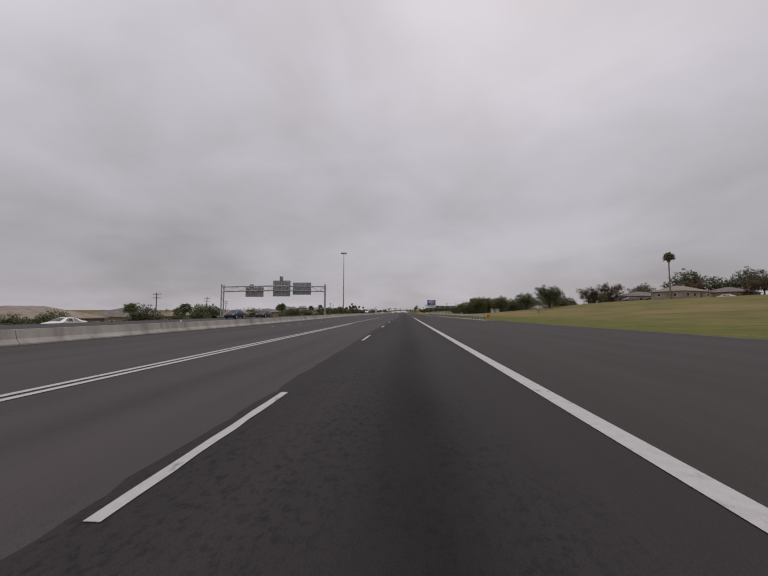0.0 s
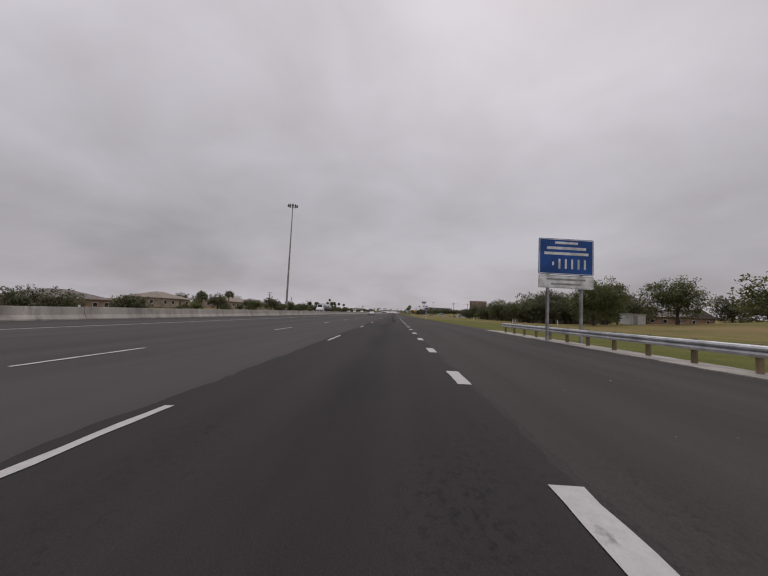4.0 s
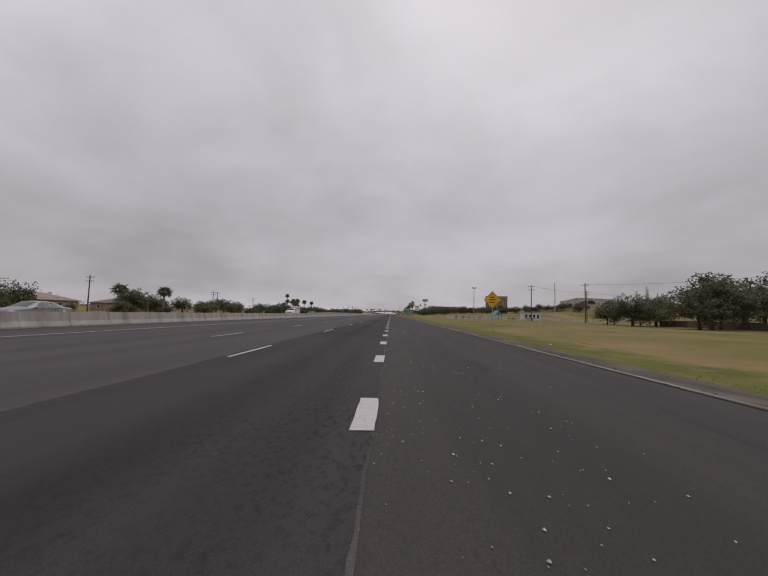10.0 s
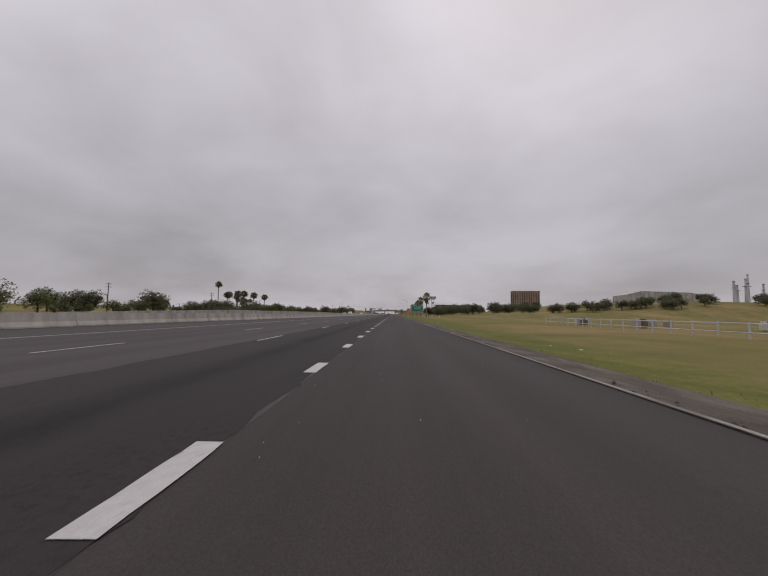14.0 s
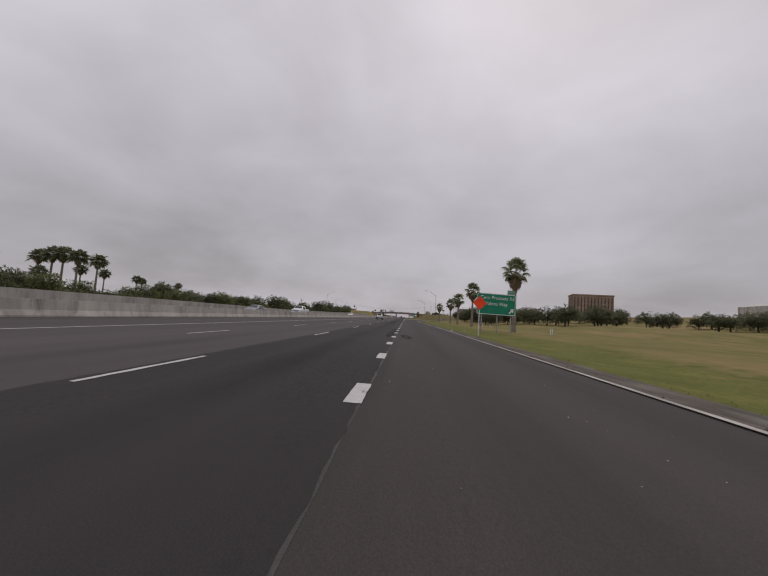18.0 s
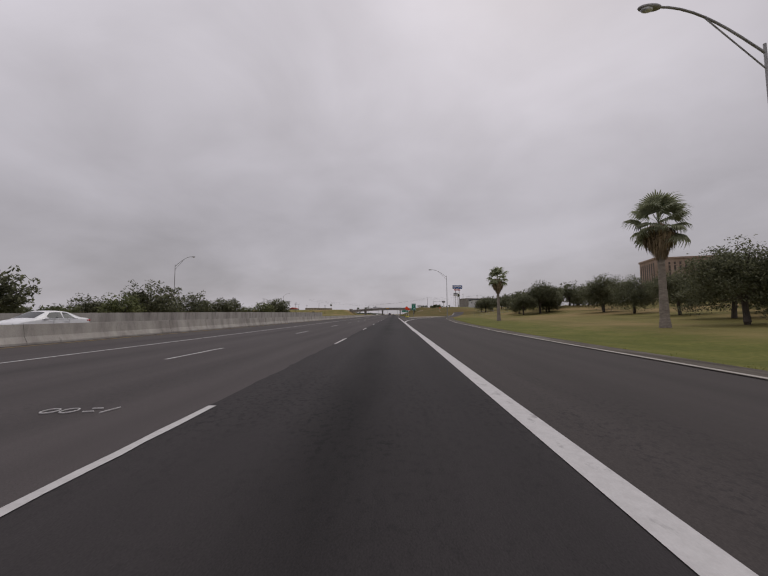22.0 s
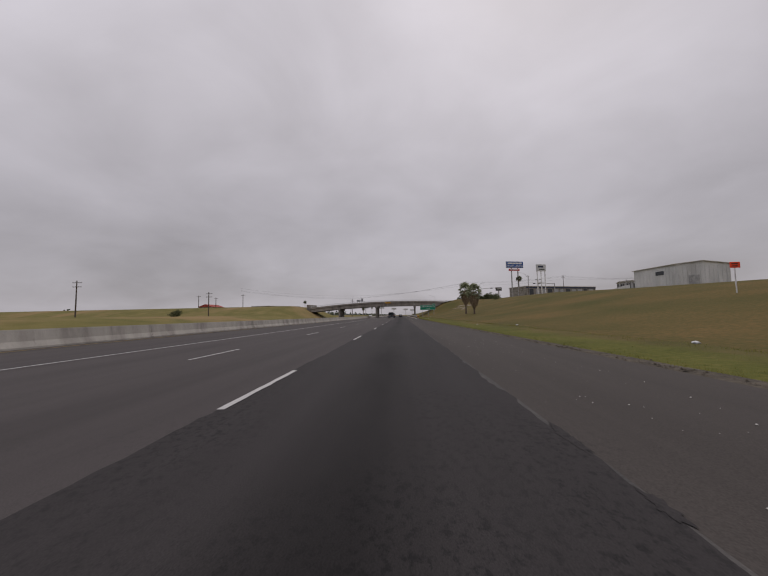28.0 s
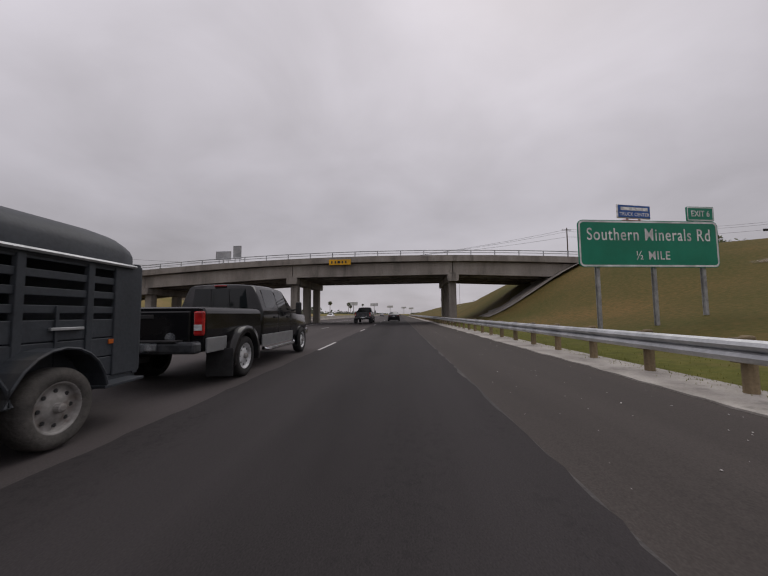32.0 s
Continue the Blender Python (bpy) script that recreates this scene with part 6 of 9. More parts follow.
# low brush along the crest of the cutting
for x, y, s in [(34.6, 960.8, 0.42), (35.4, 962.0, 0.36), (36.5, 965.5, 0.30), (37.0, 968.0, 0.34), (36.8, 971.5, 0.28), (37.5, 974.5, 0.32), (38.2, 978.0, 0.28), (38.0, 983.0, 0.35), (41.0, 1003.0, 1.25), (43.5, 1004.5, 1.3), (38.0, 1001.5, 1.0), (46.5, 1006.0, 1.3)]:
    tree(x, y, "bush", r.randrange(9), s)
# shrubs and trees beyond the far carriageway
for k in range(150):
    y = -15 + k * 5.1 + r.uniform(-3, 3)
    x = -44 - r.uniform(0, 16) - (12 if 430 < y < 560 else 0)
    if 700 < y:
        x -= 16
    kind = r.choice(["bush", "bush", "mesquite", "bush", "oak"]) if r.random() < 0.85 else "oak"
    tree(x, y, kind, r.randrange(9), r.uniform(0.6, 0.95) * (0.8 if kind != "bush" else 1.0) * (1.1 if y < 200 else 1.0))
for k in range(60):
    y = 250 + k * 8 + r.uniform(-3, 3)
    tree(-64 - r.uniform(0, 40), y, r.choice(["mesquite", "oak", "bush"]), r.randrange(9), r.uniform(0.8, 1.1))
for k in range(30):
    y = 522 + 5.2 * k + r.uniform(-2, 2)
    tree(-56 - r.uniform(0, 26), y, r.choice(["mesquite", "oak", "mesquite", "bush"]), r.randrange(9), r.uniform(0.75, 1.0))
for k in range(26):
    tree(-38.5 - r.uniform(0, 9), 628 + 5.6 * k + r.uniform(-2, 2), r.choice(["bush", "mesquite", "bush", "oak"]), r.randrange(9), r.uniform(0.75, 1.1) * 1.0)
for x, y, k, s in [(-52, 84, "mesquite", 1.2), (-46, 430, "mesquite", 0.9), (-48, 600, "mesquite", 0.9), (-50, 612, "mesquite", 0.8), (-56, 640, "mesquite", 0.8), (-44, 650, "bush", 1.1), (-48, 668, "oak", 0.6), (-46, 690, "bush", 1.2), (-43, 708, "mesquite", 0.7), (-46, 716, "oak", 0.55),
                   (-64, 770, "bush", 0.9), (-66, 800, "bush", 0.8), (-70, 850, "bush", 1.0), (-78, 880, "bush", 1.1), (-70, 930, "bush", 0.9), (30, 1012, "bush", 0.9), (34, 1016, "mesquite", 0.6)]:
    tree(x, y, k, r.randrange(9), s)

# low vegetation and woods on the far skyline
rs = np.random.RandomState(21)
v, f = [], []
for k in range(4200):
    side = 1 if rs.uniform() < 0.55 else -1
    y = rs.uniform(900, 3200)
    x = side * (70 + rs.uniform() ** 1.5 * 700) if y > 1150 else side * (190 + rs.uniform() * 500)
    h = rs.uniform(2.5, 7.0)
    for _ in range(9):
        cx, cy, cz = x + rs.normal() * 2.6, y + rs.uniform(-5, 5), land(x, y) + h * rs.uniform(0.1, 0.95)
        w, hh = rs.uniform(0.6, 1.7), rs.uniform(0.4, 1.1)
        b, n = len(v), 5
        for q in range(n):
            a = 2 * math.pi * (q + rs.uniform(0, 0.5)) / n
            v.append((cx + w * math.cos(a) * rs.uniform(0.5, 1.3), cy + w * 0.4 * math.sin(a), cz + hh * math.sin(a) * rs.uniform(0.5, 1.3)))
        f.append(tuple(range(b, b + n)))
tagged(new("far_woods", raw_mesh("far_woods", v, f, WOODS)), "distant dark woods along the skyline", "woods", kind="stuff")


# ---- vehicles ----
def interp_station(st, y):
    ys = [s[0] for s in st]
    return [float(np.interp(y, ys, [s[k] for s in st])) for k in range(len(st[0]))]


def wheel(parent, x, y, r, w, side, tyre_mat=RUBBER, rim_mat=RIM, spokes=5, style="alloy", inset=0.0, name="wheel"):
    """A tyre with a rim; its outer face at x, towards side."""
    wh = new(name)
    wh.parent = parent
    wh.empty_display_size = 0.1
    wh.matrix_basis = Matrix.Translation((x, y, r)) @ Matrix.Rotation(radians(90 * side), 4, "Y")
    bm = bmesh.new()
    prof = [(r * 0.64, -0.015), (r * 0.70, 0.0), (r * 0.86, 0.006), (r * 0.96, -0.012), (r, -0.045), (r, -w + 0.045), (r * 0.95, -w + 0.01), (r * 0.64, -w)]
    n = 36
    rings = [[bm.verts.new((p[0] * math.cos(2 * math.pi * k / n), p[0] * math.sin(2 * math.pi * k / n), p[1])) for k in range(n)] for p in prof]
    for a, b in zip(rings, rings[1:]):
        for k in range(n):
            bm.faces.new((a[k], a[(k + 1) % n], b[(k + 1) % n], b[k]))
    part("tyre", bm, tyre_mat, wh, smooth=True)
    bm = bmesh.new()
    R = r * 0.645
    if style == "alloy":
        prof = [(R, -0.012), (R * 0.93, -0.012), (R * 0.90, -0.05), (R * 0.88, -w * 0.8)]
        rings = [[bm.verts.new((p[0] * math.cos(2 * math.pi * k / n), p[0] * math.sin(2 * math.pi * k / n), p[1])) for k in range(n)] for p in prof]
        for a, b in zip(rings, rings[1:]):
            for k in range(n):
                bm.faces.new((a[k], a[(k + 1) % n], b[(k + 1) % n], b[k]))
        for k in range(spokes):
            a = 2 * math.pi * k / spokes
            m = Matrix.Rotation(a, 4, "Z")
            for d in (-0.14, 0.14):
                lo = [(R * 0.10, d * R * 0.3 - R * 0.08), (R * 0.95, d * R * 1.3 - R * 0.115), (R * 0.95, d * R * 1.3 + R * 0.115), (R * 0.10, d * R * 0.3 + R * 0.08)]
                vs = [bm.verts.new(m @ Vector((p[0], p[1], z))) for z in (-0.03, -0.003) for p in lo]
                for q in range(4):
                    bm.faces.new((vs[q], vs[(q + 1) % 4], vs[4 + (q + 1) % 4], vs[4 + q]))
                bm.faces.new(vs[4:])
        tube(bm, [(0, 0, -0.05), (0, 0, 0.002)], R * 0.2, 14)
    else:
        # pressed steel disc with round holes shown as dark discs set in it
        prof = [(R, -0.012), (R * 0.94, -0.012), (R * 0.90, -0.05), (R * 0.84, -0.065), (R * 0.55, -0.045), (R * 0.42, -0.03), (R * 0.30, -0.03), (R * 0.001, -0.03)]
        rings = [[bm.verts.new((p[0] * math.cos(2 * math.pi * k / n), p[0] * math.sin(2 * math.pi * k / n), p[1])) for k in range(n)] for p in prof]
        for a, b in zip(rings, rings[1:]):
            for k in range(n):
                bm.faces.new((a[k], a[(k + 1) % n], b[(k + 1) % n], b[k]))
    rim = part("rim", bm, rim_mat, wh, smooth=(style != "alloy"))
    if style == "alloy":
        part("brake_disc", tb([(0, 0, -w * 0.55), (0, 0, -w * 0.5)], R * 0.9, 20), PLASTIC, wh)
    else:
        for k in range(8):
            a = 2 * math.pi * k / 8
            part("rim_hole", tb([(R * 0.66 * math.cos(a), R * 0.66 * math.sin(a), -0.0525), (R * 0.66 * math.cos(a), R * 0.66 * math.sin(a), -0.046)], R * 0.085, 10), PLASTIC, rim)
        part("hub_cap", tb([(0, 0, -0.03), (0, 0, 0.02), (0, 0, 0.03)], [R * 0.2, R * 0.18, R * 0.1], 12), RIM_RUST, rim)
    return wh


def loft(st, n_side=3, crown=0.03):
    """A closed body from stations (y, z_low, z_belt, z_top, w_low, w_belt, w_top): half-widths."""
    bm = bmesh.new()
    rings = []
    for y, zl, zb, zt, wl, wb, wt in st:
        half = [(0, zl), (wl * 0.86, zl), (wl * 0.97, zl + 0.05), (wl, zl + 0.14), ((wl + wb) / 2 * 1.012, (zl + zb) / 2 + 0.04), (wb, zb - 0.05), (wb * 0.985, zb),
                (wb * 0.985 + (wt - wb * 0.985) * 0.5, zb + (zt - zb) * 0.5 + 0.0), (wt, zt - 0.035 * min(1, (zt - zb) * 4)), (wt * 0.92, zt), (wt * 0.5, zt + crown * 0.8), (0, zt + crown)]
        ring = [bm.verts.new((x, y, z)) for x, z in half] + [bm.verts.new((-x, y, z)) for x, z in half[-2:0:-1]]
        rings.append(ring)
    n = len(rings[0])
    for a, b in zip(rings, rings[1:]):
        for k in range(n):
            bm.faces.new((a[k], a[(k + 1) % n], b[(k + 1) % n], b[k]))
    bm.faces.new(rings[0])
    bm.faces.new(rings[-1][::-1])
    return bm


def side_glass(st, y0, y1, u0, u1, side, cut0=0.0, cut1=0.0, off=0.006):
    """A side window on the loft between y0 and y1, from u0 to u1 of the height over the belt line; cut: how far the top draws in."""
    bm = bmesh.new()
    rows = []
    for j in range(4):
        u = u0 + (u1 - u0) * j / 3
        row = []
        for i in range(9):
            ya, yb = y0 + cut0 * j / 3, y1 - cut1 * j / 3
            y = ya + (yb - ya) * i / 8
            _, zl, zb, zt, wl, wb, wt = interp_station(st, y)
            z = zb + (zt - zb) * u
            x = wb * 0.985 + (wt - wb * 0.985) * u
            row.append(bm.verts.new((side * (x + off), y, z)))
        rows.append(row)
    for a, b in zip(rows, rows[1:]):
        for i in range(8):
            bm.faces.new((a[i], a[i + 1], b[i + 1], b[i]))
    return bm


def screen(st, ya, yb, k=0.86, off=0.008, crown=0.03, t0=0.08, t1=0.94):
    """Windscreen or rear window: the sloped top of the loft between two stations."""
    bm = bmesh.new()
    rows = []
    for j in range(5):
        y = ya + (yb - ya) * (t0 + (t1 - t0) * j / 4)
        _, zl, zb, zt, wl, wb, wt = interp_station(st, y)
        row = []
        for i in range(9):
            q = -1 + 2 * i / 8
            row.append(bm.verts.new((q * wt * k, y, zt + crown * (1 - q * q * 0.9))))
        rows.append(row)
    d = 1 if yb > ya else -1
    za, zb2 = interp_station(st, ya)[3], interp_station(st, yb)[3]
    nrm = Vector((0, -(zb2 - za), (yb - ya))).normalized()
    if nrm.z < 0:
        nrm = -nrm
    for row in rows:
        for v in row:
            v.co += nrm * off
    for a, b in zip(rows, rows[1:]):
        for i in range(8):
            bm.faces.new((a[i], a[i + 1], b[i + 1], b[i]))
    return bm


def arch(r, x, y, z, side, wid, mat_thick=0.05):
    """A wheel-arch lip: half a ring."""
    bm = bmesh.new()
    rows = []
    n = 14
    for k in range(n + 1):
        a = math.pi * (-0.08 + 1.16 * k / n)
        rows.append([bm.verts.new((x + side * dx, y + rr * math.cos(a), z + rr * math.sin(a))) for rr, dx in ((r, 0.024), (r + wid, 0.026), (r + wid, -0.03), (r, -0.10))])
    for a, b in zip(rows, rows[1:]):
        for q in range(4):
            bm.faces.new((a[q], a[(q + 1) % 4], b[(q + 1) % 4], b[q]))
    bm.faces.new(rows[0])
    bm.faces.new(rows[-1][::-1])
    return bm


def well(r, x, y, z, side):
    """The dark hollow behind a wheel, as a shallow drum set just proud of the body side."""
    bm = bmesh.new()
    pts = [(y + r * math.cos(a), z + r * math.sin(a)) for a in (math.pi * (-0.12 + 1.24 * k / 18) for k in range(19))]
    prism(bm, pts, x - side * 0.10, x + side * 0.020, "X")
    return bm


def mirror(parent, x, y, z, side, mat):
    bm = bmesh.new()
    bmesh.ops.create_uvsphere(bm, u_segments=12, v_segments=8, radius=0.5, matrix=Matrix.Translation((side * (x + 0.12), y, z)) @ Matrix.Diagonal((0.24, 0.16, 0.17, 1)))
    p = part("wing_mirror", bm, mat, parent, smooth=True)
    part("stalk", tb([(side * (x - 0.04), y + 0.02, z - 0.06), (side * (x + 0.08), y, z - 0.04)], 0.025, 6), PLASTIC, p)


def plate(parent, y, z, w=0.31, x=0.0, h=0.155):
    p = part("licence_plate", bx((x, y, z), (w, 0.012, h), bev=0.004), PLATE, parent)
    for k in range(5):
        part("bar", bx((x - w * 0.3 + w * 0.15 * k, y - 0.0075, z - 0.005), (w * 0.08, 0.003, h * 0.45)), CAR_BLUE, p)
    return p


def sedan(x, y, rz, paint, label, group=""):
    c = thing("sedan", label, "car", pose(x, y, 0.012, 0, 0, rz), group=group)
    st = [(-2.33, 0.42, 0.80, 0.84, 0.66, 0.70, 0.62), (-2.27, 0.30, 0.90, 0.96, 0.80, 0.80, 0.68), (-2.12, 0.24, 0.95, 1.02, 0.86, 0.85, 0.72), (-1.72, 0.20, 0.965, 1.055, 0.885, 0.875, 0.72),
          (-1.62, 0.20, 0.97, 1.09, 0.888, 0.878, 0.72), (-0.92, 0.18, 0.965, 1.385, 0.89, 0.885, 0.60), (-0.45, 0.18, 0.955, 1.445, 0.89, 0.885, 0.60), (0.05, 0.18, 0.945, 1.45, 0.89, 0.885, 0.61), (0.42, 0.18, 0.935, 1.40, 0.89, 0.885, 0.62),
          (1.22, 0.18, 0.92, 1.00, 0.89, 0.88, 0.74), (1.35, 0.18, 0.91, 0.965, 0.89, 0.875, 0.76), (1.85, 0.20, 0.84, 0.88, 0.87, 0.85, 0.76), (2.15, 0.24, 0.74, 0.78, 0.80, 0.78, 0.70), (2.30, 0.30, 0.60, 0.64, 0.66, 0.64, 0.58)]
    part("body", loft(st), paint, c, smooth=True)
    for s in (-1, 1):
        part("rear_side_window", side_glass(st, -1.20, -0.42, 0.12, 0.86, s, 0.42, 0.02), GLASS, c)
        part("front_side_window", side_glass(st, -0.36, 0.86, 0.12, 0.86, s, 0.02, 0.52), GLASS, c)
        part("window_trim", tb([(s * 0.888, -1.3, 0.975), (s * 0.892, 0.0, 0.962), (s * 0.888, 0.95, 0.945)], 0.010, 5), PLASTIC, c)
        for yy in (-0.55, 0.42):
            part("door_handle", bx((s * 0.905, yy, 0.84), (0.03, 0.19, 0.035), bev=0.01), paint, c)
            part("door_gap", bx((s * 0.8985, yy - 0.16, 0.62), (0.006, 0.012, 0.62)), PLASTIC, c)
        mirror(c, 0.86, 0.78, 0.98, s, paint)
        tl = bmesh.new()
        prism(tl, [(s * 0.42, 0.80), (s * 0.80, 0.79), (s * 0.815, 0.88), (s * 0.78, 0.925), (s * 0.44, 0.905)], -2.325, -2.20)
        part("tail_light", tl, LENS_RED, c)
        part("tail_light", bx((s * 0.80, -2.13, 0.86), (0.10, 0.30, 0.115), rz=s * -8, bev=0.03), LENS_RED, c)
        part("headlight", bx((s * 0.66, 2.10, 0.68), (0.30, 0.30, 0.13), rz=s * -25, bev=0.04), LENS_CLEAR, c)
        part("exhaust_tip", bx((s * 0.55, -2.30, 0.33), (0.16, 0.06, 0.05), bev=0.015), CHROME, c)
        for yy in (-1.33, 1.32):
            part("wheel_well", well(0.37, s * 0.885, yy, 0.32, s), PLASTIC, c)
            wheel(c, s * 0.930, yy, 0.318, 0.21, s, spokes=7)
    part("rear_window", screen(st, -1.62, -0.92), GLASS, c)
    part("windscreen", screen(st, 0.42, 1.22), GLASS, c)
    part("rear_bumper_lip", bx((0, -2.29, 0.34), (1.30, 0.10, 0.10), bev=0.03), PLASTIC, c)
    part("boot_lid_gap", bx((0, -2.295, 0.70), (1.02, 0.02, 0.012)), PLASTIC, c)
    part("badge", tb([(0, -2.325, 0.875), (0, -2.305, 0.875)], 0.055, 14), CHROME, c)
    plate(c, -2.325, 0.775)
    return c


def wrap(path, lo, hi, thick=0.04, crown=0.012):
    """A shell that follows a path in plan, between two lines of heights, bulging a little and closed behind."""
    bm = bmesh.new()
    n = len(path)
    outer, inner = [], []
    for i, (a, b) in enumerate(path):
        p, q = Vector(path[max(0, i - 1)]), Vector(path[min(n - 1, i + 1)])
        d = (q - p).normalized()
        nrm = Vector((d.y, -d.x))
        if nrm.dot(Vector((a, b + 1.2))) < 0:
            nrm = -nrm
        ring_o, ring_i = [], []
        for k in range(5):
            t = k / 4
            z = lo[i] + (hi[i] - lo[i]) * t
            o = crown * (1 - (2 * t - 1) ** 2)
            ring_o.append(bm.verts.new((a + nrm.x * o, b + nrm.y * o, z)))
            ring_i.append(bm.verts.new((a - nrm.x * thick, b - nrm.y * thick, z)))
        outer.append(ring_o)
        inner.append(ring_i)
    for i in range(n - 1):
        for k in range(4):
            bm.faces.new((outer[i][k], outer[i + 1][k], outer[i + 1][k + 1], outer[i][k + 1]))
            bm.faces.new((inner[i][k], inner[i][k + 1], inner[i + 1][k + 1], inner[i + 1][k]))
        bm.faces.new((outer[i][0], inner[i][0], inner[i + 1][0], outer[i + 1][0]))
        bm.faces.new((outer[i][4], outer[i + 1][4], inner[i + 1][4], inner[i][4]))
    for e in (0, n - 1):
        for k in range(4):
            bm.faces.new((outer[e][k], outer[e][k + 1], inner[e][k + 1], inner[e][k]))
    return bm


def suv(x, y, rz, label):
    c = thing("suv", label, "car", pose(x, y, 0.012, 0, 0, rz))
    st = [(-2.10, 0.42, 0.98, 1.02, 0.72, 0.74, 0.66), (-2.04, 0.34, 1.08, 1.14, 0.82, 0.80, 0.66), (-1.96, 0.28, 1.12, 1.20, 0.86, 0.84, 0.64), (-1.78, 0.26, 1.13, 1.58, 0.885, 0.865, 0.60), (-1.62, 0.25, 1.125, 1.62, 0.888, 0.872, 0.60),
          (-1.0, 0.24, 1.10, 1.655, 0.888, 0.88, 0.62), (-0.2, 0.24, 1.07, 1.66, 0.888, 0.88, 0.63), (0.35, 0.24, 1.05, 1.62, 0.888, 0.88, 0.63), (1.12, 0.24, 1.03, 1.13, 0.888, 0.87, 0.74), (1.25, 0.24, 1.02, 1.08, 0.886, 0.865, 0.76),
          (1.75, 0.26, 0.97, 1.01, 0.87, 0.84, 0.74), (2.05, 0.30, 0.86, 0.90, 0.80, 0.76, 0.68), (2.15, 0.36, 0.70, 0.74, 0.70, 0.66, 0.60)]
    part("body", loft(st, crown=0.035), CAR_WHITE, c, smooth=True)
    # black lower cladding
    for s in (-1, 1):
        part("sill_cladding", bx((s * 0.885, 0.03, 0.36), (0.05, 1.75, 0.20), bev=0.02), PLASTIC, c)
        part("rear_side_window", side_glass(st, -1.40, -0.36, 0.12, 0.87, s, 0.10, 0.02), GLASS, c)
        part("front_side_window", side_glass(st, -0.30, 0.84, 0.12, 0.87, s, 0.02, 0.52), TINT, c)
        part("quarter_shadow_line", tb([(s * 0.885, -1.36, 1.13), (s * 0.80, -1.33, 1.40), (s * 0.70, -1.20, 1.59)], 0.008, 5), PLASTIC, c)
        part("roof_rail", tb([(s * 0.60, -1.45, 1.66), (s * 0.61, -1.3, 1.735), (s * 0.62, -0.3, 1.755), (s * 0.62, 0.25, 1.72), (s * 0.62, 0.4, 1.65)], 0.024, 8), PLASTIC, c)
        for yy in (-0.52, 0.38):
            part("door_handle", bx((s * 0.905, yy, 0.93), (0.03, 0.20, 0.035), bev=0.01), CAR_WHITE, c)
            part("door_gap", bx((s * 0.8945, yy + 0.22, 0.74), (0.004, 0.007, 0.62)), PLASTIC, c)
        mirror(c, 0.86, 0.72, 1.08, s, PLASTIC)
        plan = [(0.660, -2.112), (0.730, -2.100), (0.790, -2.066), (0.842, -2.005), (0.878, -1.92), (0.894, -1.84)]
        t = part("tail_light", wrap([(s * a, b) for a, b in plan], [0.835, 0.83, 0.83, 0.85, 0.91, 1.00], [0.99, 1.06, 1.115, 1.145, 1.155, 1.13], 0.05, 0.003), LENS_RED, c)
        part("brake_band", wrap([(s * a * 1.004, b - 0.004) for a, b in plan[1:5]], [0.93, 0.94, 0.96, 0.99], [0.95, 0.96, 0.98, 1.01], 0.05, 0.003), LENS_DARK, t)
        part("door_pillar", side_glass(st, -0.37, -0.29, 0.12, 0.85, s, 0.02, 0.02, 0.005), PLASTIC, c)
        part("reverse_lens", wrap([(s * a, b) for a, b in plan[:4]], [0.76, 0.755, 0.755, 0.775], [0.832, 0.827, 0.827, 0.846], 0.05, 0.006), LENS_CLEAR, t, smooth=True)
        part("fuel_flap", bx((s * 0.8935, -1.46, 0.94), (0.006, 0.15, 0.16), bev=0.002), CAR_WHITE, c) if s > 0 else None
        part("headlight", bx((s * 0.66, 1.98, 0.82), (0.30, 0.25, 0.17), rz=s * -25, bev=0.04), LENS_CLEAR, c)
        for yy in (-1.27, 1.285):
            part("wheel_well", well(0.40, s * 0.885, yy, 0.335, s), PLASTIC, c)
            part("wheel_arch", arch(0.385, s * 0.89, yy, 0.335, s, 0.055), PLASTIC, c)
            wheel(c, s * 0.940, yy, 0.335, 0.215, s, spokes=5)
    part("rear_window", screen(st, -1.96, -1.78, 0.97, 0.012, 0.035, 0.08, 0.97), GLASS, c)
    part("windscreen", screen(st, 0.35, 1.12), GLASS, c)
    half = [(0.0, -2.205), (0.40, -2.195), (0.66, -2.16), (0.80, -2.09), (0.872, -1.98), (0.905, -1.82), (0.912, -1.655)]
    full = [(-a, b) for a, b in half[:0:-1]] + half
    part("rear_bumper", wrap(full, [0.29] * 13, [0.545, 0.57, 0.60, 0.625, 0.63, 0.635, 0.635, 0.635, 0.63, 0.625, 0.60, 0.57, 0.545], 0.12, 0.03), PLASTIC, c, smooth=True)
    part("bumper_plate", bx((0, -2.215, 0.40), (0.84, 0.05, 0.10), bev=0.02), RIM, c, "silver skid plate")
    part("roof_spoiler", bx((0, -1.80, 1.635), (1.16, 0.26, 0.035), bev=0.015), CAR_WHITE, c)
    part("wiper", bx((-0.12, -1.965, 1.23), (0.42, 0.03, 0.025), bev=0.005), PLASTIC, c)
    part("tailgate_strip", bx((0, -2.105, 1.02), (0.60, 0.02, 0.03), bev=0.006), CHROME, c)
    part("badge", bx((0, -2.12, 1.06), (0.14, 0.01, 0.05), bev=0.004), LENS_AMBER, c)
    part("antenna", tb([(0, -1.35, 1.68), (-0.06, -1.60, 1.98)], 0.008, 5), PLASTIC, c)
    plate(c, -2.12, 0.92)
    return c


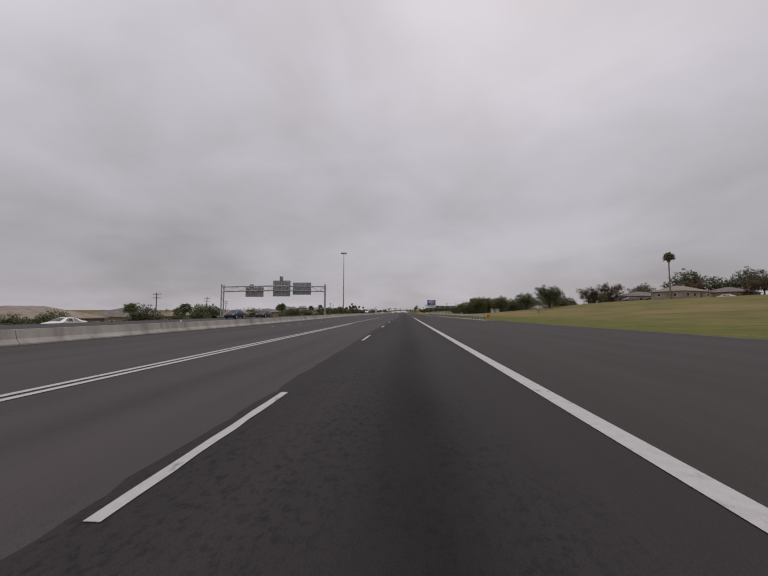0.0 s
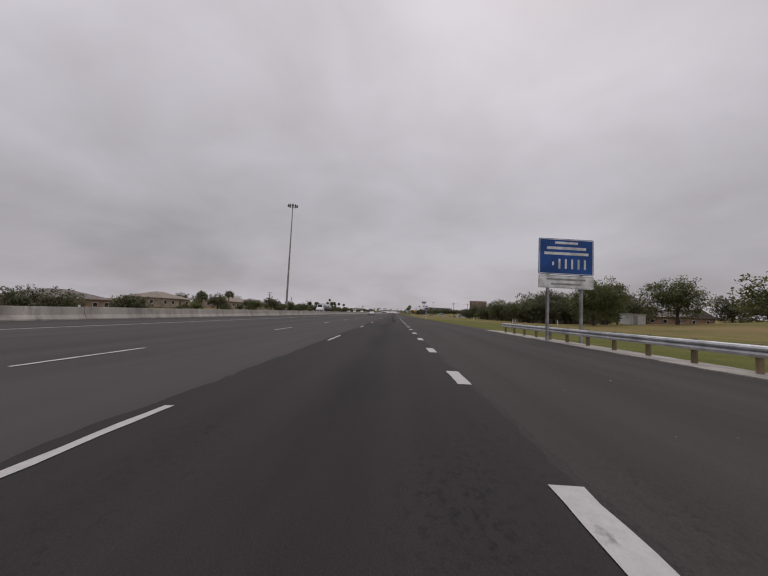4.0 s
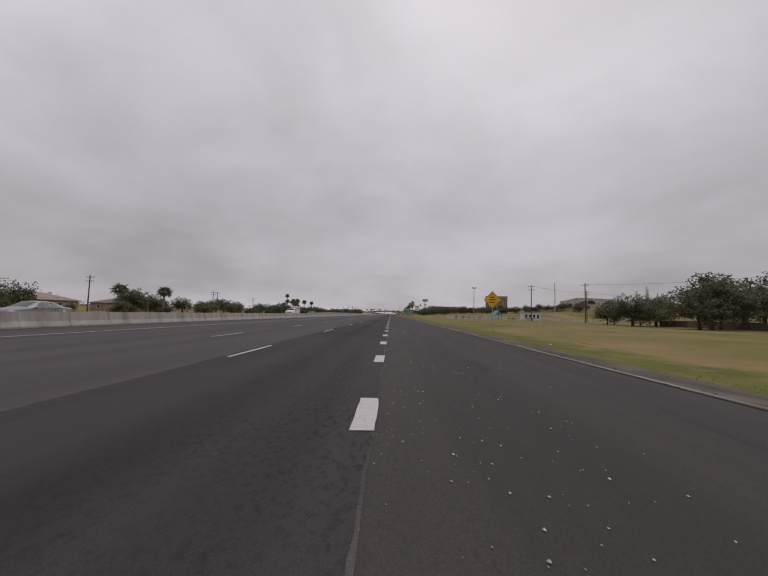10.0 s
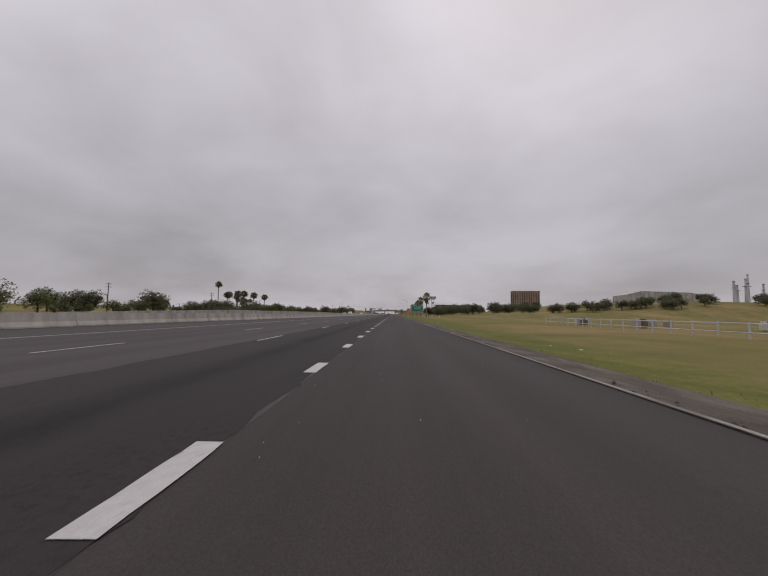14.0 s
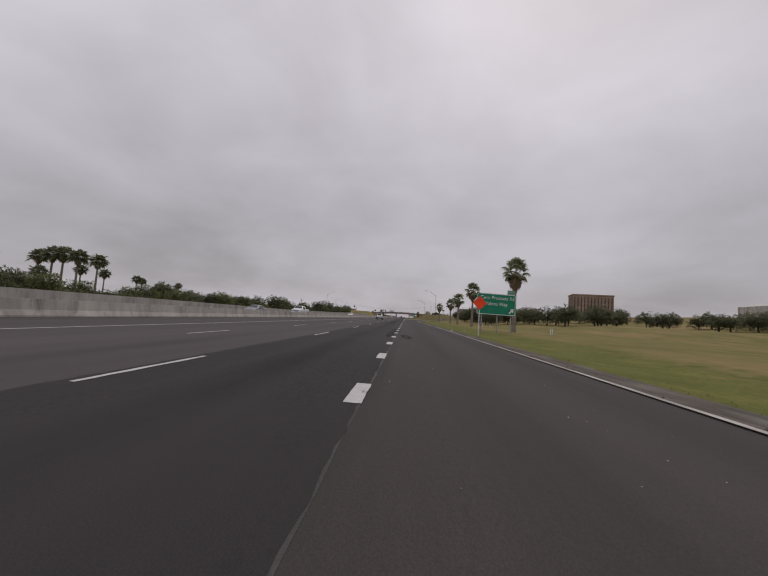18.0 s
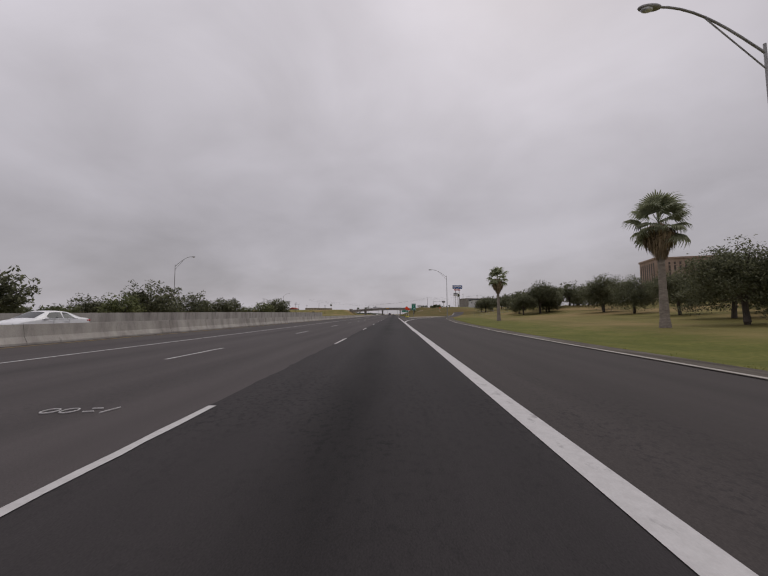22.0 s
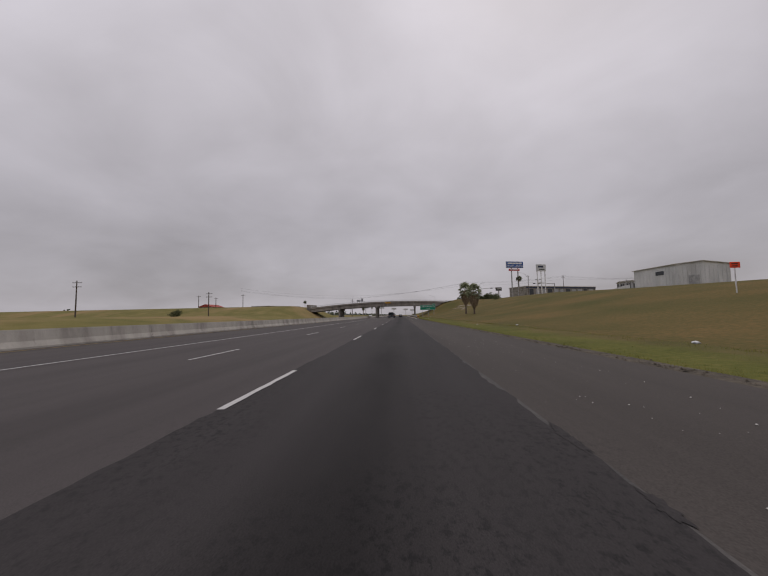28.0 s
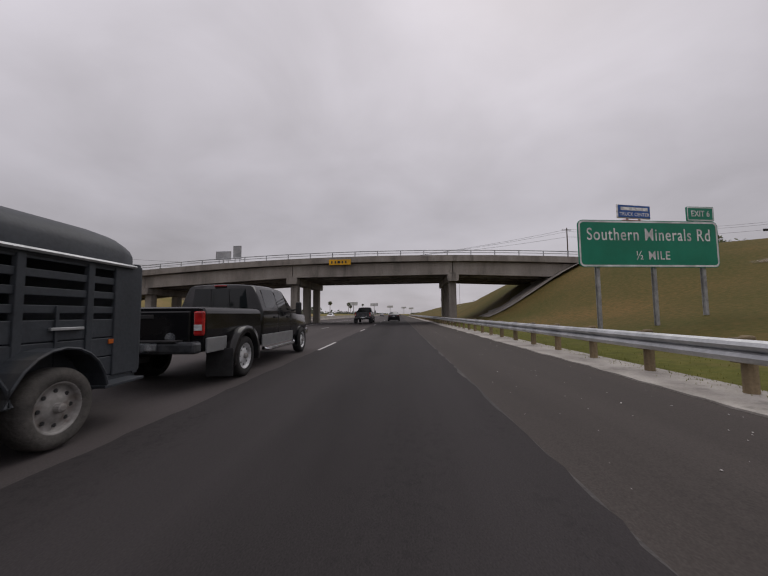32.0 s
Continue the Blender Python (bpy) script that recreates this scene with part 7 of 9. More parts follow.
def pickup(x, y, rz, paint, label, lower=None, group="", dually=True):
    """A crew-cab pickup; y is that of its rear axle."""
    c = thing("pickup_truck", label, "pickup truck", pose(x, y, 0.012, 0, 0, rz), group=group)
    hw = 0.98
    bed = [(-1.22, 0.62, 1.30, 1.36, 0.94, 0.96, 0.92), (-1.18, 0.60, 1.32, 1.38, 0.97, 0.98, 0.93), (0.0, 0.58, 1.32, 1.38, hw, hw, 0.93), (1.06, 0.58, 1.32, 1.38, hw, hw, 0.93)]
    part("bed", loft(bed, crown=0.004), paint, c, smooth=False)
    part("bed_cover", bx((0, -0.05, 1.372), (1.66, 2.10, 0.035), bev=0.01), PLASTIC, c)
    part("tailgate", bx((0, -1.235, 1.02), (1.50, 0.05, 0.60), bev=0.03), paint, c)
    part("tailgate_handle", bx((0, -1.265, 1.22), (0.26, 0.02, 0.07), bev=0.01), PLASTIC, c)
    part("badge", tb([(0.42, -1.268, 0.86), (0.42, -1.258, 0.86)], 0.09, 14), CHROME, c)
    cab = [(1.10, 0.50, 1.36, 1.94, hw, hw, 0.74), (1.25, 0.48, 1.36, 1.97, hw, hw, 0.75), (2.2, 0.48, 1.35, 2.0, hw, hw, 0.77), (3.05, 0.48, 1.34, 1.96, hw, hw, 0.77), (3.78, 0.50, 1.32, 1.42, hw, hw, 0.86), (3.95, 0.50, 1.30, 1.36, hw, 0.97, 0.88),
           (4.9, 0.52, 1.24, 1.28, 0.98, 0.95, 0.86), (5.18, 0.54, 1.16, 1.20, 0.94, 0.90, 0.82)]
    part("cab", loft(cab), paint, c, smooth=True)
    bm = bmesh.new()
    prism(bm, [(-0.66, 1.42), (0.66, 1.42), (0.60, 1.88), (-0.60, 1.88)], 1.075, 1.09)
    rw = part("rear_window", bm, GLASS, c)
    for s in (-0.22, 0.22):
        part("mullion", bx((s, 1.072, 1.65), (0.02, 0.008, 0.44)), PLASTIC, rw)
    part("windscreen", screen(cab, 3.05, 3.78, 0.9), GLASS, c)
    part("brake_lamp", bx((0, 1.10, 1.955), (0.30, 0.03, 0.03), bev=0.008), LENS_RED, c)
    for s in (-1, 1):
        part("rear_side_window", side_glass(cab, 1.45, 2.22, 0.10, 0.86, s, 0.04, 0.02), GLASS, c)
        part("front_side_window", side_glass(cab, 2.30, 3.42, 0.10, 0.86, s, 0.02, 0.42), GLASS, c)
        for yy in (2.26, 3.30):
            part("door_gap", bx((s * 0.990, yy, 0.95), (0.006, 0.014, 0.74)), PLASTIC, c)
            part("door_handle", bx((s * 0.998, yy - 0.25, 1.18), (0.03, 0.20, 0.04), bev=0.01), PLASTIC, c)
        m = part("tow_mirror", bx((s * 1.22, 3.30, 1.44), (0.16, 0.12, 0.36), bev=0.04), PLASTIC, c)
        part("mirror_arm", tb([(s * 0.98, 3.34, 1.36), (s * 1.16, 3.32, 1.40)], 0.025, 6), PLASTIC, m)
        tl = bmesh.new()
        box(tl, (s * 0.89, -1.235, 1.10), (0.17, 0.08, 0.42), bev=0.03)
        t = part("tail_light", tl, LENS_RED, c)
        part("reverse_lens", bx((s * 0.89, -1.28, 1.03), (0.13, 0.012, 0.10), bev=0.003), LENS_CLEAR, t)
        part("lower_trim", bx((s * 0.988, 2.3, 0.62), (0.03, 2.3, 0.28), bev=0.012), lower or paint, c, "silver lower body")
        part("lower_trim", bx((s * 0.985, -0.86, 0.72), (0.035, 0.66, 0.26), bev=0.012), lower or paint, c, "silver lower body")
        part("step_bar", tb([(s * 1.02, 1.15, 0.44), (s * 1.06, 1.3, 0.40), (s * 1.06, 3.3, 0.40), (s * 1.02, 3.45, 0.44)], 0.045, 8), CHROME, c)
        part("headlight", bx((s * 0.74, 5.12, 0.98), (0.34, 0.14, 0.24), bev=0.04), LENS_CLEAR, c)
        part("mudflap", bx((s * 0.92, -0.62, 0.36), (0.50, 0.02, 0.52), bev=0.005), PLASTIC, c)
        if dually:
            bm = arch(0.46, s * 0.985, 0, 0.42, s, 0.14)
            for v in bm.verts:
                if abs(v.co.x) > 0.99:
                    v.co.x += s * 0.16
            part("flared_fender", bm, paint, c, smooth=True)
        for yy in (0.0, 4.36):
            part("wheel_well", well(0.46, s * 0.978, yy, 0.40, s), PLASTIC, c)
            part("wheel_arch", arch(0.445, s * 0.985, yy, 0.40, s, 0.03), paint, c)
            wheel(c, s * (1.13 if yy < 1 and dually else 1.05), yy, 0.405, 0.24 if yy > 1 or not dually else 0.5, s, rim_mat=RIM, style="steel", tyre_mat=RUBBER)
    part("rear_bumper", bx((0, -1.36, 0.70), (1.92, 0.22, 0.20), bev=0.05), CAR_GREY, c, "dark rear bumper")
    part("step_plate", bx((0.05, -1.475, 0.72), (0.62, 0.02, 0.14), bev=0.02), CHROME, c, "chrome step plate")
    part("bumper_pad", bx((0, -1.38, 0.81), (1.3, 0.20, 0.03), bev=0.01), PLASTIC, c)
    part("hitch", bx((0, -1.42, 0.50), (0.10, 0.40, 0.09), bev=0.01), PLASTIC, c)
    part("grille", bx((0, 5.19, 0.98), (1.1, 0.06, 0.30), bev=0.03), CHROME, c)
    part("front_bumper", bx((0, 5.22, 0.66), (1.94, 0.22, 0.22), bev=0.05), CHROME, c)
    return c


def stock_trailer(x, y, rz):
    """A slatted livestock trailer; y is halfway between its axles."""
    c = thing("stock_trailer", "dark grey slatted livestock trailer with a rounded roof and twin axles", "trailer", pose(x, y, 0.012, 0, 0, rz))
    W, y0, y1, zf, zr = 0.93, -1.90, 1.62, 0.48, 1.74
    part("floor", bx((0, (y0 + y1) / 2, zf - 0.05), (2 * W, y1 - y0, 0.12), bev=0.01), TRAILER, c)
    # roof: a rolled sheet, closed at the front
    bm = bmesh.new()
    prof = [(W + 0.03, zr - 0.04), (W + 0.02, zr + 0.14), (W - 0.02, zr + 0.22), (W - 0.10, zr + 0.30), (W - 0.20, zr + 0.35), (W - 0.34, zr + 0.385), (W - 0.55, zr + 0.405), (0, zr + 0.42)]
    full = prof + [(-a, b) for a, b in prof[-2::-1]]
    inner = [(a * 0.985, b - 0.02) for a, b in full]
    rows = []
    for yy, k, dz in ((y0 - 0.06, 1, 0), (y1 - 0.55, 1, 0), (y1 - 0.25, 0.985, -0.03), (y1 - 0.06, 0.94, -0.10), (y1 + 0.03, 0.86, -0.22)):
        rows.append([bm.verts.new((a * k, yy, zr - 0.04 + (b - zr + 0.04) * (1 if dz == 0 else 1 + dz * 1.6))) for a, b in full])
    n = len(full)
    for a, b in zip(rows, rows[1:]):
        for q in range(n - 1):
            bm.faces.new((a[q], a[q + 1], b[q + 1], b[q]))
    bm.faces.new(rows[-1])
    r2 = [[bm.verts.new((a, yy, b)) for a, b in inner] for yy in (y0 - 0.06, y1 - 0.3)]
    for q in range(n - 1):
        bm.faces.new((r2[0][q], r2[1][q], r2[1][q + 1], r2[0][q + 1]))
        bm.faces.new((rows[0][q], r2[0][q], r2[0][q + 1], rows[0][q + 1]))
    part("roof", bm, TRAILER, c, smooth=True)
    part("roof_bow", tb([(a, y0 - 0.07, b) for a, b in full], 0.022, 6), STEEL, c, "pale rolled roof edge")
    for s in (-1, 1):
        part("gutter", tb([(s * (W + 0.04), y0 - 0.05, zr - 0.02), (s * (W + 0.04), y1 - 0.1, zr - 0.02)], 0.022, 6), STEEL, c)
    pm = to_mesh("upright", bx((0, 0, (zf + zr) / 2), (0.055, 0.075, zr - zf + 0.05), bev=0.006), TRAILER)
    for s in (-1, 1):
        for yy in (y0 + 0.03, y0 + 0.75, y0 + 1.47, y0 + 2.16, y0 + 2.85, y1 - 0.02):
            part("upright", pm, None, c, m=pose(s * (W - 0.01), yy, 0))
        for k in range(3):
            z0 = zf + 0.02 + 0.205 * k
            part("side_panel", bx((s * (W - 0.015), (y0 + y1) / 2, z0 + 0.098), (0.03, y1 - y0, 0.196), bev=0.008), TRAILER, c)
        for z in (1.205, 1.365, 1.525, 1.685):
            part("slat", bx((s * (W - 0.015), (y0 + y1) / 2, z), (0.028, y1 - y0, 0.075), bev=0.006), TRAILER, c)
        # the front, rounded corner in solid sheet
        part("front_corner", bx((s * (W - 0.16), y1 + 0.02, (zf + zr) / 2), (0.32, 0.06, zr - zf), rz=s * 20, bev=0.02), TRAILER, c)
        part("nose_panel", bx((s * (W - 0.002), y1 - 0.16, (zf + zr) / 2), (0.040, 0.40, zr - zf), bev=0.012), TRAILER, c)
        part("side_door_frame", bx((s * (W + 0.012), y0 + 2.5, 0.86), (0.012, 0.03, 0.75)), TRAILER, c)
        part("door_latch", bx((s * (W + 0.02), y0 + 2.6, 1.02), (0.03, 0.34, 0.03), bev=0.006), STEEL, c)
        part("side_marker", bx((s * (W + 0.01), y0 + 3.15, 0.86), (0.012, 0.10, 0.05), bev=0.003), LENS_AMBER, c)
        # double fender
        bm = bmesh.new()
        out, inn = [], []
        for cy in (0.44, -0.44):
            for k in range(11):
                a = math.pi * (0.06 + 0.88 * k / 10)
                out.append((cy + 0.47 * math.cos(a), 0.36 + 0.50 * math.sin(a)))
        rows = [[bm.verts.new((s * xx, aa, bb + dz)) for xx, dz in ((W, 0), (W + 0.27, 0), (W + 0.27, -0.012), (W, -0.012))] for aa, bb in out]
        for ra, rb in zip(rows, rows[1:]):
            for q in range(4):
                bm.faces.new((ra[q], ra[(q + 1) % 4], rb[(q + 1) % 4], rb[q]))
        part("fender", bm, TRAILER, c)
        bm = bmesh.new()
        part("fender_lip", tube(bm, [(s * (W + 0.27), a, b) for a, b in out], 0.016, 6), TRAILER, c)
        part("fender_panel", bx((s * (W + 0.005), 0, 0.74), (0.01, 1.75, 0.30)), TRAILER, c)
        for yy in (-0.44, 0.44):
            wheel(c, s * (W + 0.25), yy, 0.345, 0.21, s, tyre_mat=DUSTY, rim_mat=RIM_RUST, style="steel")
        part("running_board", bx((s * (W + 0.10), 1.22, 0.42), (0.22, 0.6, 0.03), rz=s * 4, bev=0.006), TRAILER, c)
        part("running_board", bx((s * (W + 0.10), -1.45, 0.42), (0.22, 0.95, 0.03), bev=0.006), STEEL, c)
        part("tail_light", bx((s * (W - 0.04), y0 - 0.035, 1.05), (0.07, 0.04, 0.22), bev=0.012), LENS_RED, c)
        part("lower_reflector", bx((s * (W - 0.14), y0 - 0.03, 1.14), (0.10, 0.012, 0.05), bev=0.004), LENS_RED, c)
    # front wall
    part("front_wall", bx((0, y1 + 0.05, (zf + zr) / 2), (1.50, 0.04, zr - zf), bev=0.015), TRAILER, c)
    # rear gate
    gate = part("rear_gate", bx((0, y0 - 0.02, zf + 0.32), (2 * W - 0.16, 0.03, 0.62), bev=0.01), TRAILER, c)
    for z in (zf + 0.02, zf + 0.26, zf + 0.50):
        part("gate_rib", bx((0, y0 - 0.04, z), (2 * W - 0.2, 0.015, 0.03), bev=0.004), TRAILER, gate)
    for z in (1.205, 1.365, 1.525, 1.685):
        part("slat", bx((0, y0 - 0.02, z), (2 * W - 0.14, 0.028, 0.072), bev=0.006), TRAILER, gate)
    for xx in (-W + 0.1, -0.12, W - 0.1):
        part("gate_post", bx((xx, y0 - 0.025, (zf + zr) / 2), (0.06, 0.05, zr - zf), bev=0.006), TRAILER, gate)
    for z in (0.6, 1.0, 1.4):
        part("hinge", tb([(-W - 0.01, y0 - 0.05, z - 0.06), (-W - 0.01, y0 - 0.05, z + 0.06)], 0.025, 8), STEEL, gate)
    for k, w in enumerate((0.16, 0.10, 0.10)):
        part("bar", bx((-0.62 + 0.2 * k, y0 - 0.045, 1.03), (w, 0.008, 0.10)), PLATE, gate, "pale worn lettering")
    for k in range(2):
        part("bar", bx((W + 0.028, y0 + 0.38 + 0.42 * k, zr + 0.12), (0.010, 0.16 + 0.28 * k, 0.075)), PLATE, c, "pale worn lettering")
    part("bumper", bx((0, y0 - 0.06, zf - 0.08), (2 * W + 0.04, 0.12, 0.10), bev=0.015), STEEL, c)
    plate(c, y0 - 0.045, 0.80, 0.32, 0.62, 0.17)
    # spare wheel on the right flank
    sp = wheel(c, W + 0.24, -1.33, 0.345, 0.21, 1, tyre_mat=DUSTY, rim_mat=RIM_RUST, style="steel", name="spare_wheel")
    sp.location.z = 0.78
    # tongue
    for s in (-1, 1):
        part("tongue_beam", tb([(s * 0.55, y1, zf - 0.06), (0.0, y1 + 0.65, zf - 0.06)], 0.05, 6), PLASTIC, c)
    part("jack", tb([(0, y1 + 0.42, 0.25), (0, y1 + 0.42, 0.95)], 0.035, 8), STEEL, c)
    part("coupler", bx((0, y1 + 0.62, zf - 0.02), (0.12, 0.30, 0.12), bev=0.03), STEEL, c)
    part("safety_chain", tb([(0.1, y1 + 0.4, 0.40), (0.16, y1 + 0.58, 0.26), (0.1, y1 + 0.74, 0.42)], 0.015, 5), STEEL, c)
    part("battery_box", bx((0.2, y1 + 0.28, 0.56), (0.32, 0.24, 0.22), bev=0.02), STEEL, c)
    return c


stock_trailer(-5.20, 956.42, 0.6)
tow = pickup(-5.05, 960.45, 0.3, CAR_BLACK, "black crew-cab pickup with silver lower trim towing a trailer", CAR_SILVER)
tow.scale = (0.95, 0.97, 0.92)
sedan(-9.35, 234.6, -0.5, CAR_WHITE, "white four-door sedan on the carriageway")
suv(-6.82, 609.75, -2.0, "white compact suv with black cladding and roof rails").scale = (0.92, 0.88, 1.01)
sedan(-1.9, 1010.0, 0, CAR_GREY, "dark grey sedan ahead in the lane", "cars ahead on the carriageway")
pickup(-5.5, 997.5, 0, CAR_GREY, "dark grey pickup ahead in the next lane", None, "cars ahead on the carriageway", dually=False)
sedan(-9.2, 1120.0, 0, CAR_SILVER, "silver sedan far ahead", "cars ahead on the carriageway")
sedan(-2.0, 1180.0, 0, CAR_BLACK, "black sedan far ahead in the lane", "cars ahead on the carriageway")
# the oncoming side
sedan(-42.0, 39.0, 180, CAR_WHITE, "white sedan behind the median barrier", "oncoming cars").location.z = land(-42, 39) + 0.02
sedan(-31.0, 58.5, 180, CAR_BLUE, "dark blue sedan behind the median barrier", "oncoming cars")
sedan(-31.5, 72.0, 180, CAR_GREY, "dark grey sedan behind the median barrier", "oncoming cars")
sedan(-26.0, 299.0, 180, CAR_SILVER, "silver sedan behind the median barrier", "oncoming cars")
pickup(-25.0, 365.0, 180, CAR_WHITE, "white pickup behind the median barrier", CAR_WHITE, "oncoming cars", dually=False)
sedan(-24.0, 372.0 + 8, 180, CAR_GREY, "grey sedan behind the median barrier", "oncoming cars")
pickup(-22.0, 585.0, 180, CAR_WHITE, "white pickup behind the median barrier", CAR_SILVER, "oncoming cars", dually=False)
sedan(-22.5, 562.0, 180, CAR_SILVER, "silver sedan behind the median barrier", "oncoming cars")
sedan(-22.5, 655.0, 180, CAR_WHITE, "white sedan behind the median barrier", "oncoming cars")
sedan(-22.0, 1060.0, 180, CAR_WHITE, "white sedan far off behind the barrier", "oncoming cars")


def box_truck(x, y):
    c = thing("box_truck", "white moving van with red and green panels", "truck", pose(x, y, 0.012, 0, 0, 180))
    part("cargo_box", bx((0, -1.0, 1.95), (2.2, 3.6, 2.3), bev=0.05), CAR_WHITE, c)
    part("attic", bx((0, 1.15, 2.75), (2.15, 0.9, 0.65), bev=0.12), CAR_WHITE, c)
    st = [(0.82, 0.5, 1.35, 2.25, 0.98, 0.98, 0.80), (1.6, 0.5, 1.32, 2.25, 0.98, 0.98, 0.80), (2.3, 0.5, 1.25, 1.36, 0.98, 0.95, 0.84), (3.1, 0.5, 1.05, 1.1, 0.94, 0.90, 0.8), (3.3, 0.55, 0.85, 0.9, 0.85, 0.8, 0.7)]
    part("cab", loft(st), CAR_WHITE, c, smooth=True)
    part("windscreen", screen(st, 1.6, 2.3), GLASS, c)
    for s in (-1, 1):
        part("side_window", side_glass(st, 1.0, 1.95, 0.12, 0.8, s, 0, 0.3), GLASS, c)
        part("red_panel", bx((s * 1.105, -0.2, 2.5), (0.012, 1.5, 0.62)), RED, c)
        part("bar", bx((s * 1.113, -0.2, 2.5), (0.006, 1.2, 0.16)), WHITE, c)
        part("green_panel", bx((s * 1.105, -0.1, 1.65), (0.012, 0.7, 0.5), bev=0.004), GREEN, c)
        part("grey_panel", bx((s * 1.105, -2.0, 1.95), (0.012, 0.8, 1.3), bev=0.004), ALU, c)
        for yy in (-1.4, 2.45):
            part("wheel_well", well(0.44, s * 0.985, yy, 0.38, s), PLASTIC, c)
            wheel(c, s * 1.02, yy, 0.38, 0.24, s, style="steel", rim_mat=RIM)
    part("under_frame", bx((0, -0.6, 0.66), (1.0, 4.0, 0.25)), PLASTIC, c)
    return c


box_truck(-34.3, 399.0)


def tanker(x, y):
    c = thing("tanker_truck", "white tractor pulling a bright metal tank trailer", "truck", pose(x, y, 0.012, 0, 0, 180))
    bm = bmesh.new()
    tube(bm, [(0, -11.6, 2.15), (0, -11.4, 2.15), (0, 0.2, 2.2), (0, 0.4, 2.2)], [0.6, 1.1, 1.1, 0.6], 24)
    part("tank", bm, ALU, c, smooth=True)
    part("walkway", bx((0, -5.6, 3.32), (0.5, 10.0, 0.06)), STEEL, c)
    for k in range(5):
        part("band", tb([(0, -10.5 + 2.4 * k, 2.15), (0, -10.42 + 2.4 * k, 2.15)], 1.115, 24), STEEL, c)
    for s in (-1, 1):
        pl = bmesh.new()
        prism(pl, [(-5.5 + 1.3 * math.cos(a), 2.2 + 0.45 * math.sin(a)) for a in (2 * math.pi * k / 24 for k in range(24))], s * 1.0, s * 1.135, "X")
        lo = part("oval_panel", pl, CAR_BLUE, c)
        part("bar", bx((s * 1.138, -5.5, 2.2), (0.008, 1.7, 0.26)), WHITE, lo)
        for yy in (-10.2, -9.0, 0.4, 1.6, 5.2):
            wheel(c, s * 1.2, yy, 0.5, 0.5 if yy < 4 else 0.28, s, style="steel", rim_mat=RIM)
        part("fuel_tank", tb([(s * 0.9, 2.4, 0.75), (s * 0.9, 3.6, 0.75)], 0.32, 14), CHROME, c)
    part("chassis", bx((0, -3.0, 0.95), (0.9, 16.6, 0.22)), PLASTIC, c)
    st = [(2.0, 0.8, 1.9, 2.9, 1.1, 1.1, 0.95), (3.6, 0.8, 1.9, 2.9, 1.1, 1.1, 0.95), (4.1, 0.8, 1.75, 1.9, 1.1, 1.05, 0.9), (5.6, 0.8, 1.5, 1.58, 1.0, 0.95, 0.8), (5.9, 0.8, 1.3, 1.36, 0.9, 0.85, 0.7)]
    part("cab", loft(st), CAR_WHITE, c, smooth=True)
    part("windscreen", screen(st, 3.6, 4.1), GLASS, c)
    for s in (-1, 1):
        part("side_window", side_glass(st, 2.7, 3.7, 0.1, 0.8, s, 0, 0.1), GLASS, c)
    return c


tanker(-26.5, 231.8)


